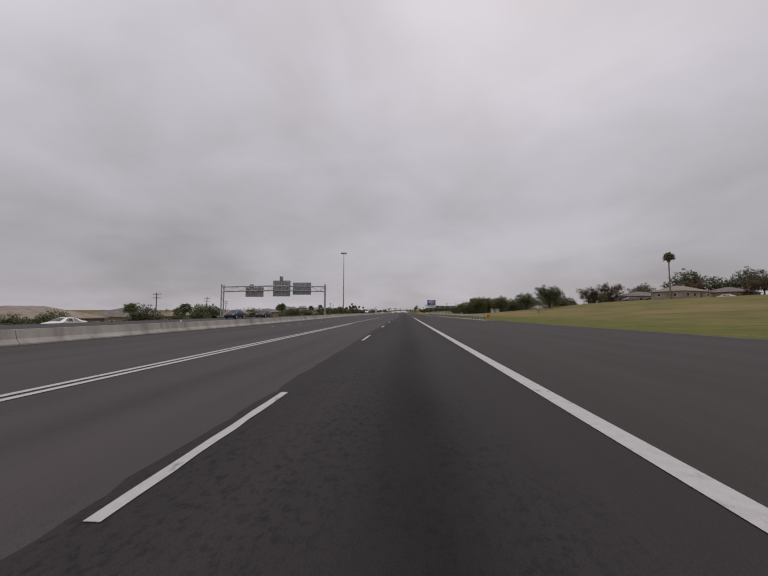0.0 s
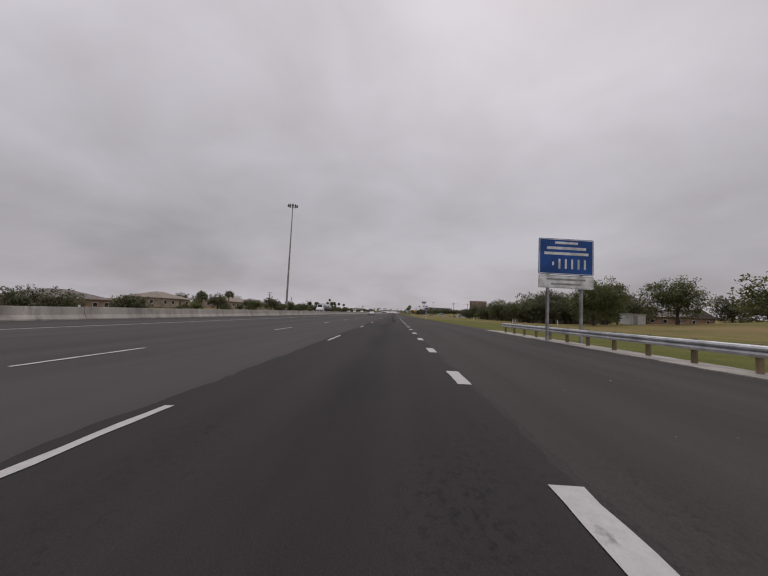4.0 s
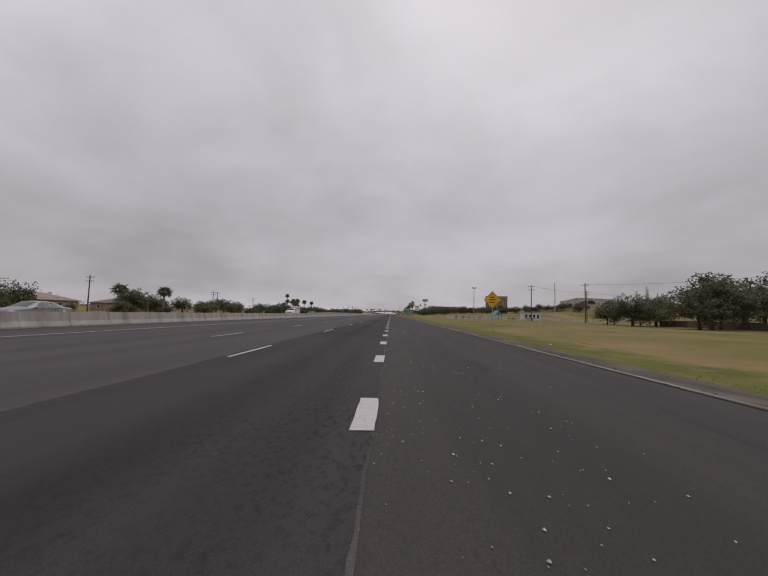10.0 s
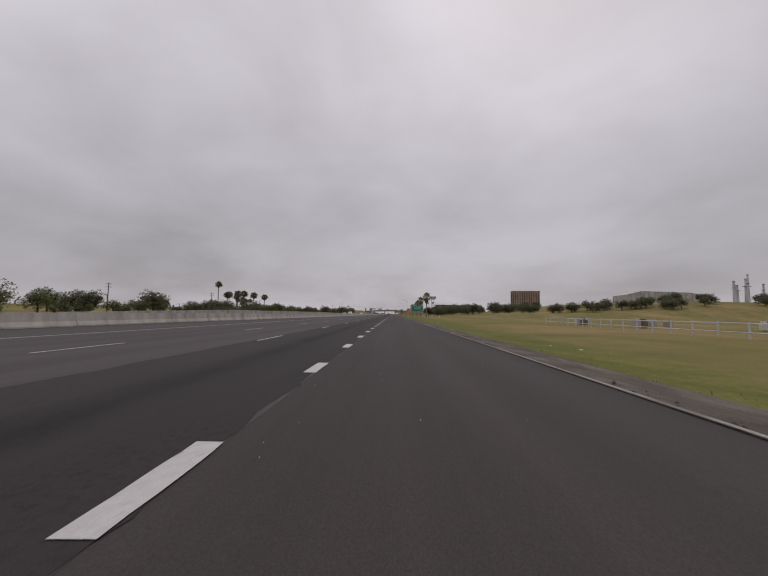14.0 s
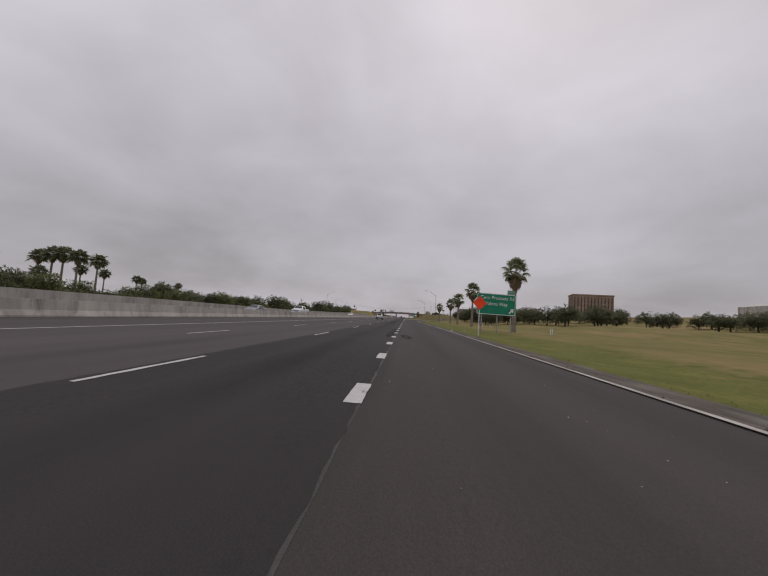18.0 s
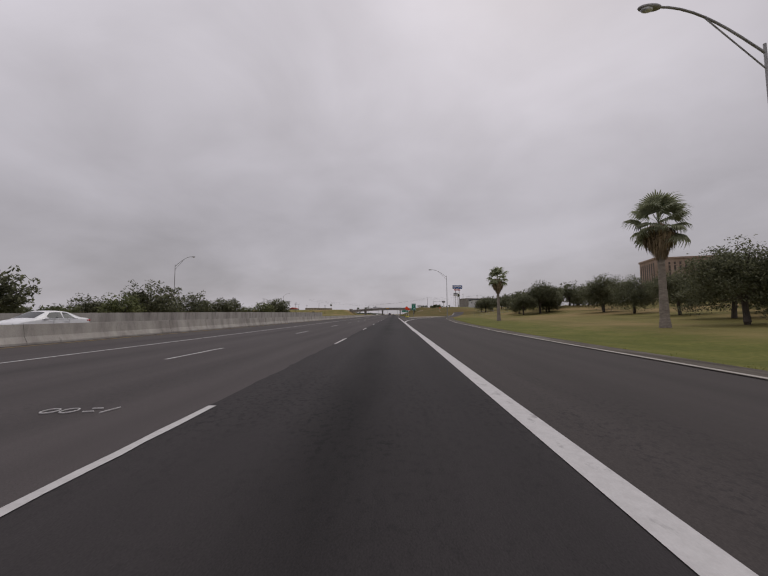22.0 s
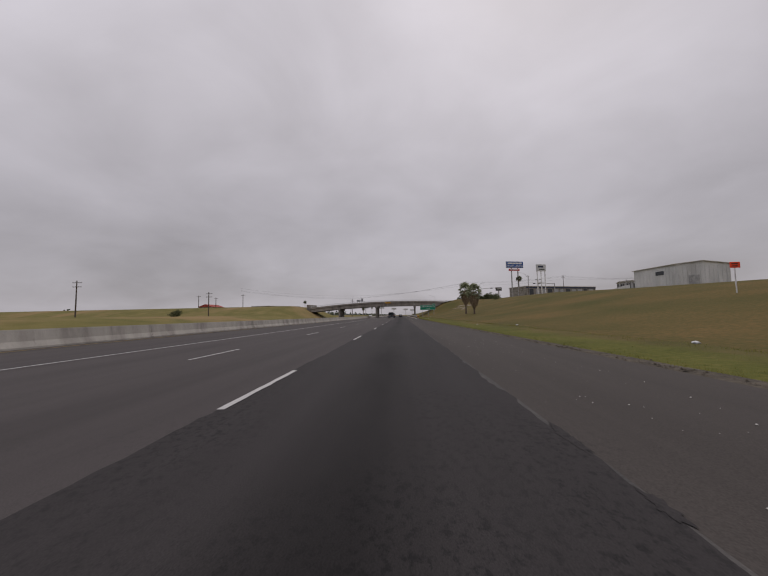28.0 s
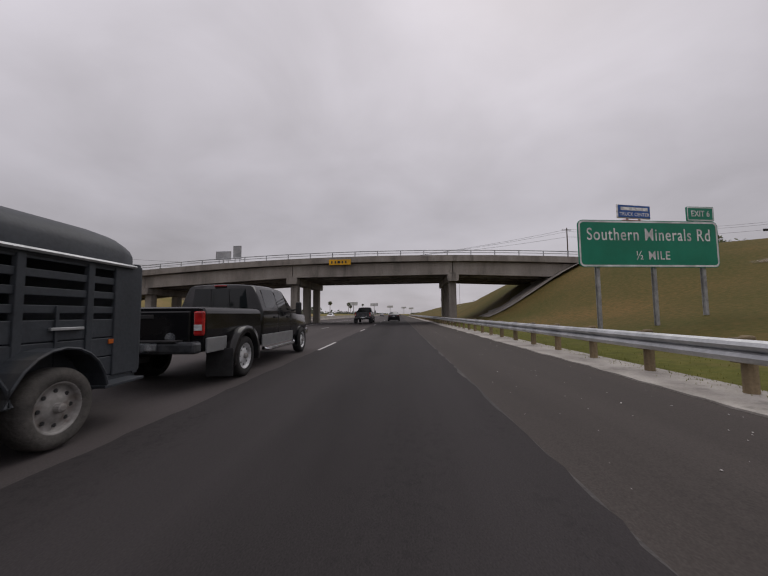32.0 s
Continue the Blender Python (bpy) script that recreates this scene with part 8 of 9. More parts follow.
# ---- houses ----
def house(x, y, rz, w, d, h, pitch, wall, roof, label, z=None, chimney=False, hip=True):
    """A low house: walls with thickness, a hipped roof with eaves, windows and a door facing -y and +x."""
    c = thing("house", label, "house", pose(x, y, (land(x, y) if z is None else z) - 0.1, 0, 0, rz), group="houses beside the motorway")
    t = 0.2
    for cx, cy, sx, sy in ((0, -d / 2, w, t), (0, d / 2, w, t), (-w / 2, 0, t, d - t), (w / 2, 0, t, d - t)):
        part("wall", bx((cx, cy, h / 2), (sx, sy, h)), wall, c)
    e = 0.55
    rh = pitch * d / 2
    bm = bmesh.new()
    k = (d / 2 if hip else -e)
    base = [(-w / 2 - e, -d / 2 - e), (w / 2 + e, -d / 2 - e), (w / 2 + e, d / 2 + e), (-w / 2 - e, d / 2 + e)]
    lo, mid = [bm.verts.new((a, b, h - 0.12)) for a, b in base], [bm.verts.new((a, b, h + 0.05)) for a, b in base]
    r0, r1 = bm.verts.new((-w / 2 + k, 0, h + rh)), bm.verts.new((w / 2 - k, 0, h + rh))
    bm.faces.new(lo[::-1])
    for i in range(4):
        bm.faces.new((lo[i], lo[(i + 1) % 4], mid[(i + 1) % 4], mid[i]))
    bm.faces.new((mid[0], mid[1], r1, r0))
    bm.faces.new((mid[2], mid[3], r0, r1))
    bm.faces.new((mid[1], mid[2], r1))
    bm.faces.new((mid[3], mid[0], r0))
    rf = part("roof", bm, roof, c)
    if chimney:
        part("chimney", bx((w * 0.2, 0.6, h + rh + 0.1), (0.7, 0.7, 1.4)), BRICK, rf)
    n = max(2, int(w / 3.2))
    for sgn in (-1, 1):
        for i in range(n):
            xx = -w / 2 + w * (i + 0.5) / n
            if i == n // 2 and sgn < 0:
                part("door", bx((xx, sgn * (d / 2 + 0.10), 1.05), (1.0, 0.08, 2.1), bev=0.02), FENCE, c)
                continue
            win = part("window", bx((xx, sgn * (d / 2 + 0.09), h * 0.56), (1.3, 0.06, 1.15), bev=0.01), WHITE, c)
            part("pane", bx((xx, sgn * (d / 2 + 0.125), h * 0.56), (1.12, 0.02, 0.97)), PANE, win)
    for sgn in (-1, 1):
        for yy in (-d / 4, d / 4):
            win = part("window", bx((sgn * (w / 2 + 0.09), yy, h * 0.56), (0.06, 1.1, 1.05), bev=0.01), WHITE, c)
            part("pane", bx((sgn * (w / 2 + 0.125), yy, h * 0.56), (0.02, 0.92, 0.87)), PANE, win)
    return c


house(97, 152, 20, 16, 10, 2.8, 0.42, STUCCO, SHINGLE, "pale low house with a grey shingle roof on the hill")
house(81.5, 215, 100, 12, 9, 2.7, 0.5, BRICK, SHINGLE, "tan brick house with a shingle gable among trees", z=land(81.5, 215) + 0.8, chimney=True, hip=False)
house(95, 128, 25, 15, 10, 2.8, 0.42, STUCCO, TILEROOF, "pale house with a tan gable roof on the hill", chimney=True)
house(117, 134, 25, 15, 10, 2.8, 0.40, BRICK, SHINGLE, "brown brick house with a grey roof on the hill")
house(120, 108, 20, 16, 10, 2.8, 0.40, STUCCO, TILEROOF, "pale house with a tan roof on the hill")
house(118, 215, 10, 14, 9, 2.7, 0.42, STUCCO, SHINGLE, "low pale house with a dark roof behind trees")
for x, y, w, wall, roof, rz in [(-62, 52, 17, BRICK, TILEROOF, 90), (-66, 78, 15, STUCCO, SHINGLE, 88), (-72, 112, 16, STUCCO, TILEROOF, 92), (-74, 150, 18, STUCCO, TILEROOF, 90), (-76, 186, 16, BRICK, SHINGLE, 90), (-74, 216, 14, STUCCO, TILEROOF, 90),
                                (-66, 246, 22, STUCCO, TILEROOF, 90), (-72, 280, 18, STUCCO, TILEROOF, 90), (-80, 312, 16, STUCCO, SHINGLE, 90), (-84, 350, 20, STUCCO, TILEROOF, 90), (-90, 392, 18, BRICK, SHINGLE, 90)]:
    house(x, y, rz, w, 11, 2.7, 0.36, wall, roof, "single-storey house with a hipped roof beyond the barrier")


def parked(x, y, rz, paint, label):
    c = sedan(x, y, rz, paint, label, "parked cars")
    c.location.z = land(x, y) + 0.02
    return c


parked(84, 138, 80, CAR_SILVER, "silver car parked by a house on the hill")
parked(104, 121, 40, CAR_WHITE, "white car parked by a house on the hill")
parked(92, 137, 60, CAR_GREY, "grey car parked on the hill")

# ---- brown office building behind the oaks ----
b = thing("office_building", "brown precast office block with tall window strips", "building", pose(174, 852, land(152, 838) - 1.0, 0, 0, -14))
b.scale = (0.9, 0.9, 1.12)
part("wall", bx((0, 0, 11.2), (37, 24, 22.4), bev=0.1), BROWNBLD, b)
part("roof", bx((0, 0, 22.9), (38, 25, 1.0), bev=0.1), BROWNBLD, b)
for k in range(12):
    wn_ = part("window", bx((-16.8 + 3.05 * k, -12.06, 12.0), (1.0, 0.2, 17.5)), DARKFIN, b)
    for q in range(5):
        part("spandrel", bx((-16.8 + 3.05 * k, -12.18, 5.2 + 3.5 * q), (1.0, 0.06, 0.5)), BROWNBLD, wn_)
for k in range(7):
    part("window", bx((-18.56, -9.6 + 3.2 * k, 12.0), (0.2, 1.0, 17.5)), DARKFIN, b)

# ---- warehouses on top of the bank ----
w = thing("warehouse", "white metal warehouse with a shallow gable on top of the bank", "building", pose(66.4, 914.5, land(66, 914) - 0.3, 0, 0, 3))
bm = bmesh.new()
prism(bm, [(-6.2, 0), (6.2, 0), (6.2, 5.4), (0, 6.1), (-6.2, 5.4)], -6.5, 6.5)
part("wall", bm, METALWALL, w)
bm = bmesh.new()
prism(bm, [(-6.5, 5.38), (-6.5, 5.55), (0, 6.28), (6.5, 5.55), (6.5, 5.38), (0, 6.13)], -6.8, 6.8)
part("roof", bm, TANROOF, w)
for k in range(12):
    part("siding_rib", bx((-5.6 + k, -6.53, 2.6), (0.06, 0.06, 5.2)), METALWALL, w)
for k in range(12):
    part("siding_rib", bx((-6.23, -5.7 + k, 2.6), (0.06, 0.06, 5.2)), METALWALL, w)
part("door", bx((-2.2, -6.58, 1.5), (2.4, 0.1, 3.0), bev=0.02), ALU, w)
part("window", bx((-6.26, -2.0, 3.9), (0.1, 2.4, 0.9), bev=0.02), PANE, w)
w2 = thing("warehouse", "long low grey row of workshops stepping up beside the white warehouse", "building", pose(70.0, 925.0, land(70, 925), 0, 0, -24.0))
for k in range(8):
    h = 3.4 + 0.62 * k
    u = part("workshop_unit", bx((4.5, 5.2 + 10.3 * k, h / 2 - 0.2), (9, 10.3, h + 0.4)), METALWALL, w2, "pale ribbed metal wall")
    part("roof", bx((4.4, 5.2 + 10.3 * k, h + 0.10), (9.8, 10.4, 0.22), bev=0.03), TANROOF, u, "tan sheet roof with an overhanging eave")
    for q in (2.6, 7.6):
        part("roller_door", bx((-0.05, q + 10.3 * k, h - 1.75), (0.12, 3.0, 2.5), bev=0.02), PANE if (k + int(q)) % 3 else ALU, u)
        part("downpipe", tb([(-0.12, q + 2.4 + 10.3 * k, 0), (-0.12, q + 2.4 + 10.3 * k, h)], 0.09, 6), POLE, u)
    if k % 2:
        part("roof_vent", tb([(3, 5 + 10.3 * k, h + 0.1), (3, 5 + 10.3 * k, h + 1.0), (3, 5 + 10.3 * k, h + 1.2)], [0.22, 0.22, 0.34], 8), POLE, u)
w5 = thing("service_hall", "long grey flat-roofed truck service hall behind the bank", "building", pose(97.3, 1105.7, land(97, 1105), 0, 0, 21))
part("wall", bx((36, 10, 6.9), (72, 20, 14.0), bev=0.05), WALLGREY, w5)
part("roof", bx((36, 10, 14.1), (73, 21, 0.5), bev=0.05), TANROOF, w5)
for k in range(11):
    part("bay_door", bx((5 + 6.2 * k, -0.06, 9.6), (4.2, 0.16, 5.0), bev=0.03), ALU if k % 3 else PANE, w5)
part("fascia", bx((36, -0.12, 13.2), (72, 0.2, 1.2), bev=0.03), CAR_BLUE, w5)


def signal_mast(x, y, h, side, length, lamp):
    """A traffic signal: a post, a long mast arm with signal heads near its tip, and a lamp on a bracket above."""
    c = thing("traffic_signal", "galvanised traffic signal mast with a long arm at the crossroads", "traffic signal", pose(x, y, land(x, y)), group="traffic signals")
    part("post", tb([(0, 0, -0.2), (0, 0, h)], [0.26, 0.19], 10), POLE, c)
    part("mast_arm", tb([(0, 0, h - 0.4), (side * length * 0.5, 0, h + 0.1), (side * length, 0, h + 0.25)], [0.17, 0.13, 0.09], 8), POLE, c)
    for q in (0.72, 0.98):
        hd = part("signal_head", bx((side * length * q, -0.05, h + 0.1), (1.25, 0.35, 0.48), bev=0.06), BLACK, c)
        for w_ in (-0.4, 0, 0.4):
            part("lens", tb([(side * length * q + w_, -0.22, h + 0.1), (side * length * q + w_, -0.34, h + 0.1)], 0.13, 8), PLASTIC, hd)
    part("control_box", bx((0.1, -0.3, 1.6), (0.6, 0.4, 1.0), bev=0.04), ALU, c)
    if lamp:
        part("lamp_bracket", tb([(0, 0, h - 0.1), (0.2, 0, h + 1.4), (1.6, 0, h + 2.9), (2.9, 0, h + 3.2)], 0.07, 8), POLE, c)
        part("lamp_head", bx((3.3, 0, h + 3.2), (0.95, 0.35, 0.18), bev=0.07), POLE, c)


signal_mast(43.2, 1029.4, 15.4 - land(43.2, 1029.4), 1, 10.5, True)
signal_mast(85.5, 1027.3, 17.4 - land(85.5, 1027.3), -1, 11.5, False)
s = thing("double_floodlight", "slim pole with a level crossbar of two floodlights", "light pole", pose(88.8, 1058.9, land(88, 1058)))
part("pole", tb([(0, 0, -0.3), (0, 0, 14.6)], [0.2, 0.12], 8), POLE, s)
part("crossbar", bx((0, 0, 14.6), (3.2, 0.16, 0.16)), POLE, s)
for q in (-1.4, 1.4):
    part("floodlight", bx((q, -0.1, 14.7), (1.0, 0.5, 0.34), bev=0.06), PLASTIC, s)
s = thing("post_sign", "small dark square business sign on one post", "business sign", pose(55.0, 1030.0, land(55, 1030)))
part("post", tb([(0, 0, -0.3), (0, 0, 6.3)], 0.3, 8), POLE, s)
p = part("panel", bx((0, 0, 7.2), (3.4, 0.4, 1.9), bev=0.05), PLASTIC, s)
part("bar", bx((0, -0.21, 7.3), (2.6, 0.02, 0.5)), METALWALL, p)
yf = thing("yard_fence", "pale corrugated fence along the crest of the bank", "fence")
for k in range(24):
    x, y = 60.5 + 1.1 * k, 924 + 2.4 * k
    part("panel", bx((0, 0, 0.7), (0.06, 2.55, 1.6), bev=0.01), METALWALL, yf, m=pose(x, y, land(x, y), 0, 0, -24.6))
w3 = thing("shop_building", "low red-roofed building beyond the far carriageway", "building", pose(-116, 1032, land(-116, 1032) - 0.1, 0, 0, 90))
w3.scale = (0.4, 0.5, 0.8)
part("wall", bx((0, 0, 1.8), (34, 16, 3.6)), STUCCO, w3)
bm = bmesh.new()
prism(bm, [(-9, 3.6), (9, 3.6), (0, 5.6)], -18, 18, "X")
part("roof", bm, REDROOF, w3)
for k in range(8):
    part("window", bx((-14 + 4 * k, -8.05, 1.7), (2.2, 0.1, 1.5)), PANE, w3)
w4 = thing("shop_building", "pale flat-roofed commercial building beyond the far carriageway", "building", pose(-104, 1110, land(-104, 1110), 0, 0, 65))
part("wall", bx((0, 0, 4), (36, 18, 8), bev=0.05), STUCCO, w4)
part("roof", bx((0, 0, 8.2), (36.6, 18.6, 0.5), bev=0.05), TANROOF, w4)
for k in range(8):
    for z in (2.2, 5.6):
        part("window", bx((-15.5 + 4.4 * k, -9.05, z), (2.0, 0.12, 1.8)), PANE, w4)
w6 = thing("refinery_hall", "long pale low industrial roof far across the field", "building", pose(274, 742, land(250, 742) - 0.5, 0, 0, -12) @ Matrix.Diagonal((0.52, 0.6, 1.4, 1)))
bm = bmesh.new()
prism(bm, [(-70, 0), (70, 0), (70, 5.5), (35, 8.0), (-45, 9.0), (-70, 6.5)], 0, 60)
part("wall", bm, TANROOF, w6)
for k in range(9):
    part("roof_rib", bx((-60 + 15 * k, -0.1, 2.9), (0.6, 0.3, 5.6)), METALWALL, w6)
for k, (x, y, h, rr) in enumerate([(297, 700, 18, 1.2), (303, 704, 15, 1.6), (309, 700, 24, 0.9), (314, 706, 21, 2.0), (322, 700, 16, 1.0)]):
    s = thing("stack", "slim industrial stack far across the field", "stack", pose(x, y, land(x, y) - 0.2), group="refinery stacks")
    part("shaft", tb([(0, 0, 0), (0, 0, h)], [rr, rr * 0.7], 12), METALWALL, s)
    part("cap", tb([(0, 0, h), (0, 0, h + 0.8)], [rr * 0.9, rr * 0.8], 12), POLE, s)
    part("platform", tb([(0, 0, h * 0.7), (0, 0, h * 0.7 + 0.3)], rr * 1.5, 12), POLE, s)

# ---- tall business signs ----
s = thing("pylon_sign", "tall blue pylon sign on two poles above the bank", "business sign", pose(78.6, 1073, land(78.6, 1073), 0, 0, 14) @ Matrix.Diagonal((1.16, 1, 1, 1)))
zt = 36.7 - land(78.6, 1073)
p = part("panel", bx((0, 0, zt - 2.0), (11.0, 0.8, 4.2), bev=0.1), BLUE, s)
part("frame", bx((0, 0.05, zt - 2.0), (11.4, 0.6, 4.6), bev=0.1), WHITE, s)
words("TRUCK CENTER", 1.65, WHITE, p, (0, -0.42, zt - 3.0), squeeze=0.86)
part("bar", bx((0, -0.41, zt - 1.1), (9.4, 0.02, 1.1)), WHITE, p)
q = part("lower_panel", bx((-0.4, 0, zt - 5.6), (7.0, 0.6, 1.5), bev=0.05), RED, s)
part("bar", bx((-0.4, -0.31, zt - 5.6), (5.4, 0.02, 0.6)), WHITE, q)
for x in (-2.1, 2.1):
    part("pole", tb([(x, 0.2, -0.3), (x, 0.2, zt - 4)], 0.34, 12), POLE, s)
s = thing("pylon_sign", "white pylon sign on three white poles above the bank", "business sign", pose(60, 981, land(60, 981), 0, 0, 14))
zt = 22.0 - land(60, 981)
p = part("panel", bx((0, 0, zt - 1.5), (4.6, 0.5, 3.0), bev=0.06), METALWALL, s)
part("bar", bx((-0.3, -0.26, zt - 1.0), (2.6, 0.02, 0.8)), CAR_BLUE, p)
part("bar", bx((0.2, -0.26, zt - 2.2), (2.8, 0.02, 0.35)), BLACK, p)
for x in (-1.9, 0, 1.9):
    part("pole", tb([(x, 0.1, -0.4), (x, 0.1, zt - 2.9)], 0.2, 10), WHITE, s)
part("crossbar", bx((0, 0.1, zt * 0.45), (3.8, 0.15, 0.2)), WHITE, s)
for x, y, h, wdt in [(-40, 1500, 16, 12), (-20, 1700, 17, 12), (12, 1900, 18, 13), (30, 1850, 15, 12), (-62, 1420, 15, 11), (52, 1360, 13, 9)]:
    s = thing("billboard", "billboard on a single pole far along the road", "billboard", pose(x, y, land(x, y)), group="far billboards")
    part("panel", bx((0, 0, h), (wdt, 0.5, 4.4), bev=0.05), METALWALL, s)
    part("pole", tb([(0, 0.3, -0.3), (0, 0.3, h - 2)], 0.45, 10), POLE, s)
    part("catwalk", bx((0, -0.5, h - 2.4), (wdt, 0.7, 0.1)), POLE, s)


# ---- utility poles, wires and field lights ----
def utility_pole(x, y, h, arms=1, label="weathered wooden utility pole with a crossarm", z=None):
    c = thing("utility_pole", label, "utility pole", pose(x, y, land(x, y) if z is None else z, 0, 0, (x * 7) % 20 - 10), group="utility poles")
    part("pole", tb([(0, 0, -0.3), (0, 0, h)], [0.17, 0.11], 9), CREOSOTE, c)
    for k in range(arms):
        a = part("crossarm", bx((0, 0.12, h - 0.5 - 1.0 * k), (2.2, 0.1, 0.12), bev=0.01), CREOSOTE, c)
        for q in (-0.95, -0.35, 0.35, 0.95):
            part("insulator", tb([(q, 0.12, h - 0.44 - 1.0 * k), (q, 0.12, h - 0.26 - 1.0 * k)], [0.05, 0.035], 8), METALWALL, a)
    return c


for x, y, h in [(-76, 360, 9.2), (-84, 437, 9.8), (-79, 431, 9.4), (-72, 120, 9), (-70, 92, 9), (-86, 160, 9), (-64, 32, 8), (-60, 272, 8.5), (-90, 500, 9.5), (-70, 740, 9), (-75, 830, 9), (-72, 868, 9), (-78, 905, 9), (-99, 990, 6.2), (-91, 991, 5.2), (-79, 994, 6.6), (-60, 930, 7.5), (-88, 560, 10), (44.6, 384.7, 11.4), (51.7, 367, 10.6), (76, 410, 12), (70, 330, 10),
                (37, 1033, 12.9), (94, 1035, 14.9), (-30, 1030, 11), (83, 1060.7, 17.8)]:
    utility_pole(x, y, h, 1 if (int(x) % 2) else 2)


def wire(points, sag, name="overhead_wire", label="thin sagging overhead wire"):
    pts = []
    for a, b in zip(points, points[1:]):
        for k in range(12):
            t = k / 12
            pts.append((a[0] + (b[0] - a[0]) * t, a[1] + (b[1] - a[1]) * t, a[2] + (b[2] - a[2]) * t - sag * 4 * t * (1 - t)))
    pts.append(points[-1])
    return tagged(new(name, to_mesh(name, tb(pts, 0.022, 4), PLASTIC)), label, "wire", group="overhead wires")


for dz in (0, 0.5, 1.7):
    wire([(-100, 1036, 17.5 + dz), (-30, 1030, 11.0 + dz), (37, 1033, land(37, 1033) + 12.5 - dz), (94, 1035, land(94, 1035) + 14.5 - dz), (150, 1040, 21.0)], 1.2)
wire([(44.6, 384.7, 11.2), (76, 410, 11.6), (140, 450, 12)], 0.8)
wire([(51.7, 367, 10.3), (70, 330, 9.8), (90, 290, 10)], 0.8)


def flood_pole(x, y, h, label):
    c = thing("flood_light_pole", label, "light pole", pose(x, y, land(x, y)))
    part("pole", tb([(0, 0, -0.3), (0, 0, h)], [0.15, 0.08], 10), POLE, c)
    part("crossarm", bx((0, 0, h), (0.9, 0.08, 0.08)), POLE, c)
    for s in (-1, 1):
        part("floodlight", bx((s * 0.42, -0.1, h + 0.15), (0.42, 0.35, 0.42), rz=s * 20, bev=0.05), PLASTIC, c)


flood_pole(30.6, 401.8, 11.3, "tall steel pole with two floodlights in the field")
t = thing("lattice_mast", "slim red and white lattice mast across the field", "mast", pose(74, 432, land(74, 432)))
for a in range(3):
    q = a * 2.094
    part("leg", tb([(0.4 * math.cos(q), 0.4 * math.sin(q), 0), (0.15 * math.cos(q), 0.15 * math.sin(q), 17)], 0.05, 6), METALWALL, t)
for k in range(16):
    q0, q1 = (k % 3) * 2.094, ((k + 1) % 3) * 2.094
    part("brace", tb([(0.36 * math.cos(q0), 0.36 * math.sin(q0), 1.0 * k), (0.36 * math.cos(q1), 0.36 * math.sin(q1), 1.0 * k + 1)], 0.03, 5), RED, t)

# ---- the fenced yard in the field: pipe fence, kiosk, shed, parked bits ----
f = thing("pipe_fence", "rusty white pipe fence round a yard in the field", "fence")
pm = to_mesh("fence_post", tb([(0, 0, -0.3), (0, 0, 1.15)], 0.06, 8), METALWALL)
FY = [(22 + 0.10 * k * 2.4, 392 + k * 2.4) for k in range(26)]
for x, y in FY:
    part("fence_post", pm, None, f, m=pose(x, y, land(x, y)))
for z in (0.45, 1.05):
    part("fence_rail", tb([(x, y, land(x, y) + z) for x, y in FY], 0.045, 6), METALWALL, f)
FX = [(22 + k * 2.6, 392 - 0.12 * k) for k in range(24)]
for x, y in FX:
    part("fence_post", pm, None, f, m=pose(x, y, land(x, y)))
for z in (0.45, 1.05):
    part("fence_rail", tb([(x, y, land(x, y) + z) for x, y in FX], 0.045, 6), METALWALL, f)
k = thing("shelter", "small open shelter with a teal roof in the yard", "shelter", pose(36.3, 393.3, land(36.3, 393.3), 0, 0, 12))
k.scale = (0.68, 0.68, 0.68)
bm = bmesh.new()
prism(bm, [(-2.2, 2.6), (2.2, 2.6), (0.0, 4.6)], -1.8, 1.8)
part("roof", bm, TEAL, k)
for a in (-1.9, 1.9):
    for b2 in (-1.5, 1.5):
        part("post", bx((a, b2, 1.3), (0.14, 0.14, 2.62)), FENCE, k)
part("table", bx((0, 0, 0.75), (1.8, 0.8, 0.08)), FENCE, k)
s = thing("site_cabin", "small white cabin with a flat canopy", "cabin", pose(57, 417, land(57, 417), 0, 0, 10))
part("wall", bx((0, 0, 1.5), (7, 3, 3.0), bev=0.03), METALWALL, s)
part("roof", bx((0, 0, 3.15), (7.6, 3.6, 0.25), bev=0.03), TANROOF, s)
for q in range(4):
    part("window", bx((-2.6 + 1.7 * q, -1.53, 1.5), (0.9, 0.08, 1.6)), PANE, s)
r = random.Random(12)
for q in range(16):
    x, y = r.uniform(26, 70), r.uniform(396, 455)
    bm = bmesh.new()
    box(bm, (0, 0, 0.5), (r.uniform(1.2, 3.5), r.uniform(0.5, 1.2), r.uniform(0.7, 1.3)), bev=0.06)
    box(bm, (r.uniform(-0.6, 0.6), 0, 1.0), (0.6, 0.5, 0.5), bev=0.05)
    ob = new("yard_crate", to_mesh("yard_crate", bm, [METALWALL, TANROOF, FENCE, STUCCO][q % 4]))
    ob.matrix_basis = pose(x, y, land(x, y) - 0.02, 0, 0, r.uniform(0, 180))
    tagged(ob, "pale equipment standing about the fenced yard", "equipment", group="yard equipment")
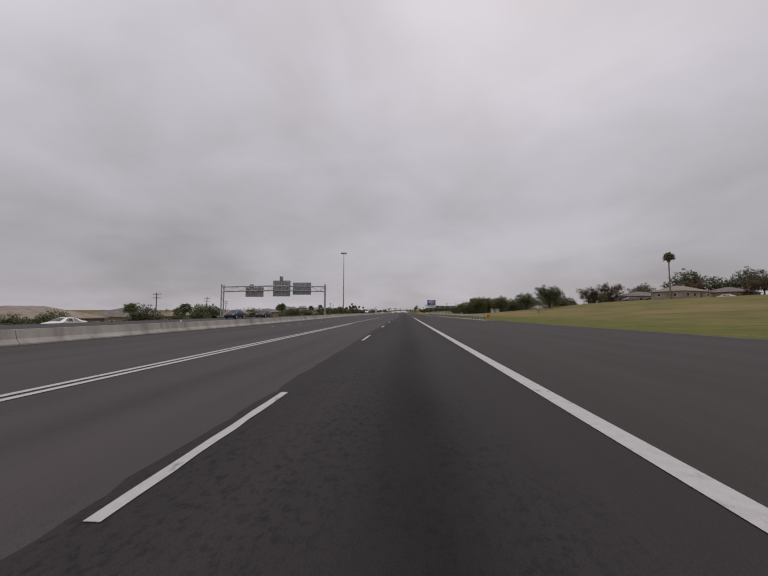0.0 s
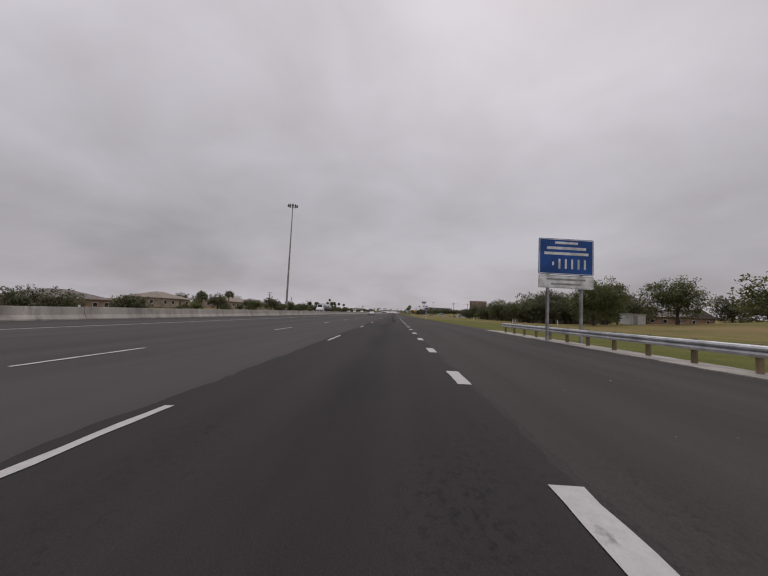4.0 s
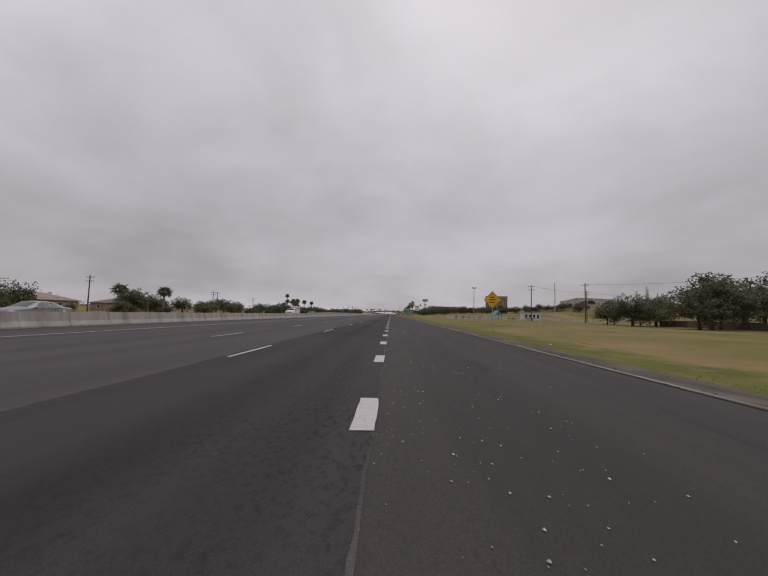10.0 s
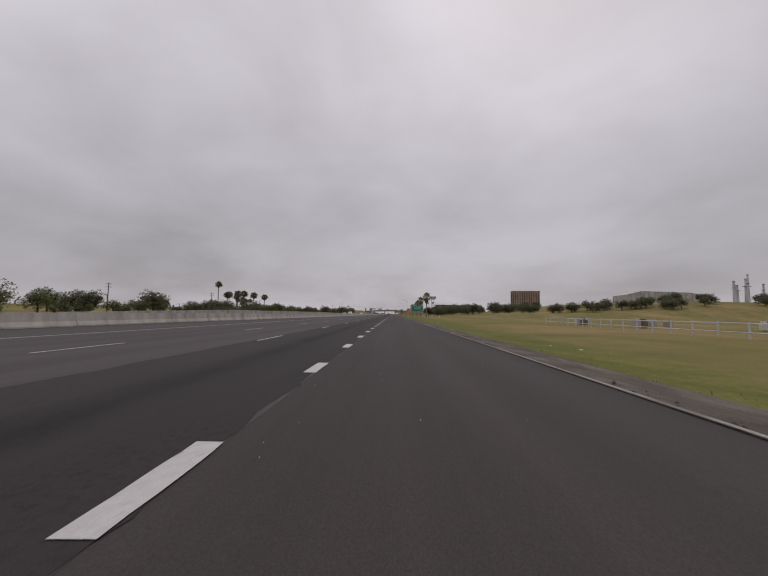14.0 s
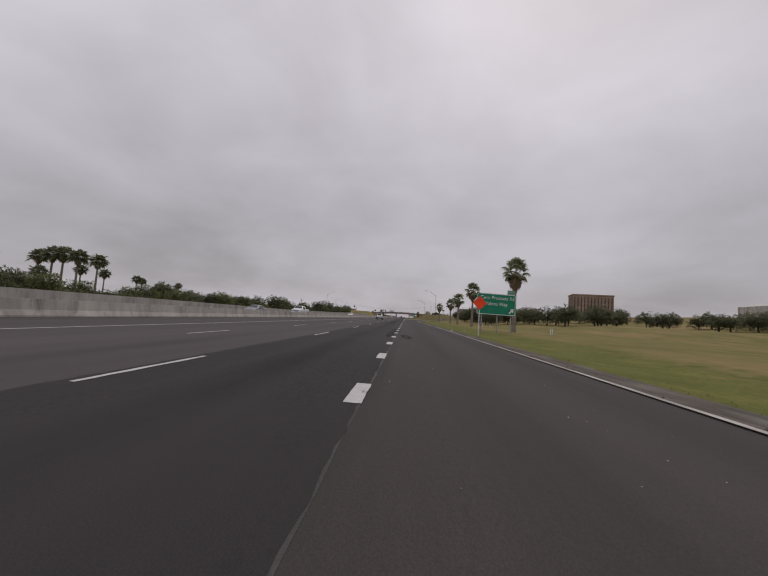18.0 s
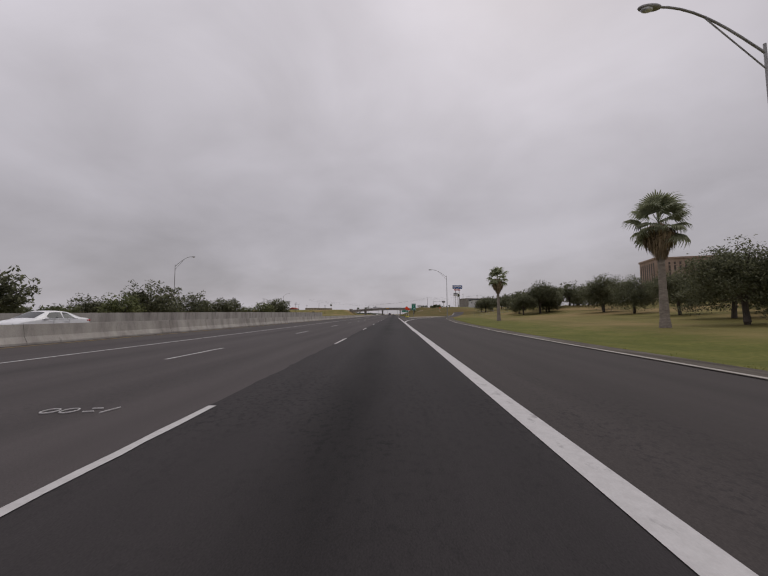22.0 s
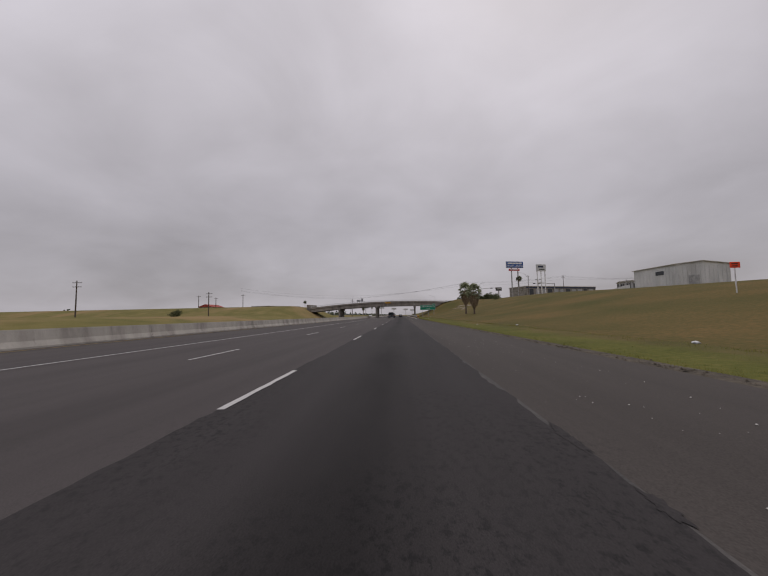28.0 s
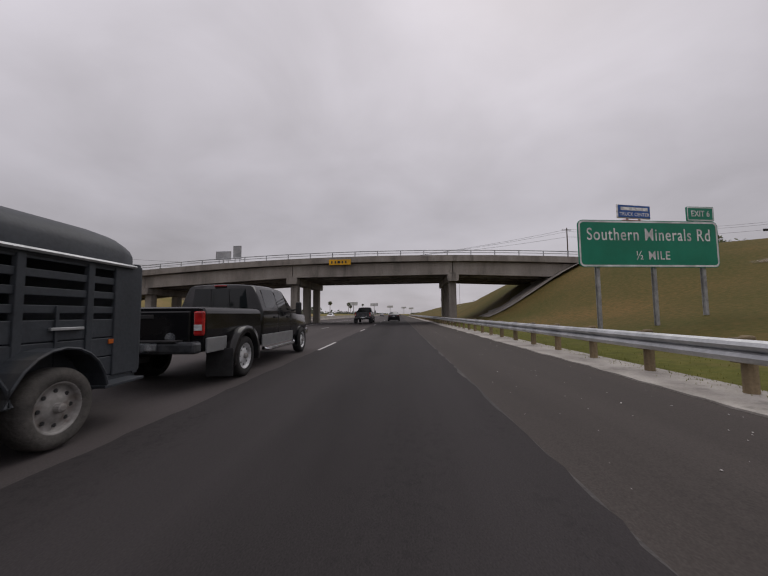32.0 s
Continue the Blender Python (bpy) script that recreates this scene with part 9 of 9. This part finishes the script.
for x, y in ((62, 336), (66, 334)):
    h = thing("basketball_hoop", "basketball hoop with a white backboard", "basketball hoop", pose(x, y, land(x, y), 0, 0, 20), group="basketball hoops")
    part("post", tb([(0, 0, -0.2), (0, 0, 2.8), (0, -0.7, 3.2)], 0.06, 8), POLE, h)
    part("backboard", bx((0, -0.75, 3.4), (1.8, 0.05, 1.1), bev=0.02), WHITE, h)
    part("hoop", tb([(0.23 * math.cos(a), -1.02 + 0.23 * math.sin(a), 3.05) for a in (k2 * math.pi / 8 for k2 in range(17))], 0.012, 5), ORANGE, h)
court = strip("court", CONCRETE, 56, 76, 328, 344, 4, 0.06, "pale concrete court in the grass", "pavement", follow=True)

# wooden fence and chain-link along the park
fz = thing("board_fence", "dark weathered board fence under the trees", "fence")
bmesh_board = to_mesh("board", bx((0, 0, 0.6), (0.05, 2.36, 1.3), bev=0.01), FENCE)
for q in range(60):
    y = 205 + 2.4 * q
    x = 52 + 0.03 * (y - 205)
    part("board", bmesh_board, None, fz, m=pose(x, y, land(x, y), 0, 0, -2))
cf = thing("chain_link_fence", "grey chain-link fence up the grass bank", "fence")
CF = [(30 + 2.5 * q * 0.9, 772 + 2.5 * q * 0.5) for q in range(24)]
for x, y in CF:
    part("fence_post", tb([(0, 0, -0.2), (0, 0, 1.6)], 0.03, 6), POLE, cf, m=pose(x, y, land(x, y)))
for z in (0.1, 0.85, 1.55):
    part("fence_rail", tb([(x, y, land(x, y) + z) for x, y in CF], 0.018, 5), POLE, cf)
# mail boxes and marker posts on the grass
for x, y in ((24, 186), (26, 170), (31, 205), (27, 236), (24.5, 569), (25.4, 570.5), (22.8, 612), (27, 621), (27.8, 622)):
    s = thing("marker_post", "short white marker post in the grass", "marker post", pose(x, y, land(x, y)), group="white marker posts")
    part("post", bx((0, 0, 0.4), (0.12, 0.10, 1.1), bev=0.01), WHITE, s)
    part("cap", bx((0, 0, 0.98), (0.16, 0.14, 0.06), bev=0.01), ALU, s)
# litter on the verge
r = random.Random(4)
for q in range(26):
    y = r.uniform(150, 1000)
    x = edge(y) + r.uniform(0.6, 5.5)
    if 650 < y < 800:
        continue
    bm = bmesh.new()
    bmesh.ops.create_icosphere(bm, subdivisions=1, radius=r.uniform(0.05, 0.12))
    for v in bm.verts:
        v.co = Vector((v.co.x * r.uniform(0.8, 1.6), v.co.y, v.co.z * 0.5))
    ob = new("litter", to_mesh("litter", bm, METALWALL))
    ob.location = (x, y, land(x, y) + 0.05)
    tagged(ob, "crumpled pale litter on the grass verge", "litter", group="verge litter")

# the small white shed, mail boxes and a slanted notice board on the lawn
sh = thing("garden_shed", "small white metal shed on the lawn", "shed", pose(43.6, 178, land(43.6, 178), 0, 0, 15))
part("wall", bx((0, 0, 0.95), (3.6, 2.2, 1.9), bev=0.02), METALWALL, sh)
part("roof", bx((0, 0, 1.95), (3.9, 2.5, 0.14), bev=0.03), TANROOF, sh)
part("door", bx((-0.6, -1.13, 0.85), (0.9, 0.05, 1.7), bev=0.01), ALU, sh)
nb = thing("notice_board", "leaning post with a white notice board on the lawn", "notice board", pose(36, 101, land(36, 101), 0, -14, 20))
part("post", bx((0, 0, 0.7), (0.12, 0.12, 1.9), bev=0.01), FENCE, nb)
part("board", bx((0, -0.09, 1.5), (0.5, 0.05, 0.7), bev=0.01), WHITE, nb)
bk = thing("barricade", "orange and white striped barricade behind the median barrier", "barricade", pose(-33, 62, 0.0, 0, 0, 0))
for z in (0.85, 1.25):
    rail = part("rail", bx((0, 0, z), (3.0, 0.05, 0.22), bev=0.01), WHITE, bk)
    for q in range(6):
        part("stripe", bx((-1.25 + 0.5 * q, -0.028, z), (0.22, 0.008, 0.2)), ORANGE, rail)
for x in (-1.3, 1.3):
    part("leg", bx((x, 0.05, 0.7), (0.06, 0.06, 1.4)), ALU, bk)
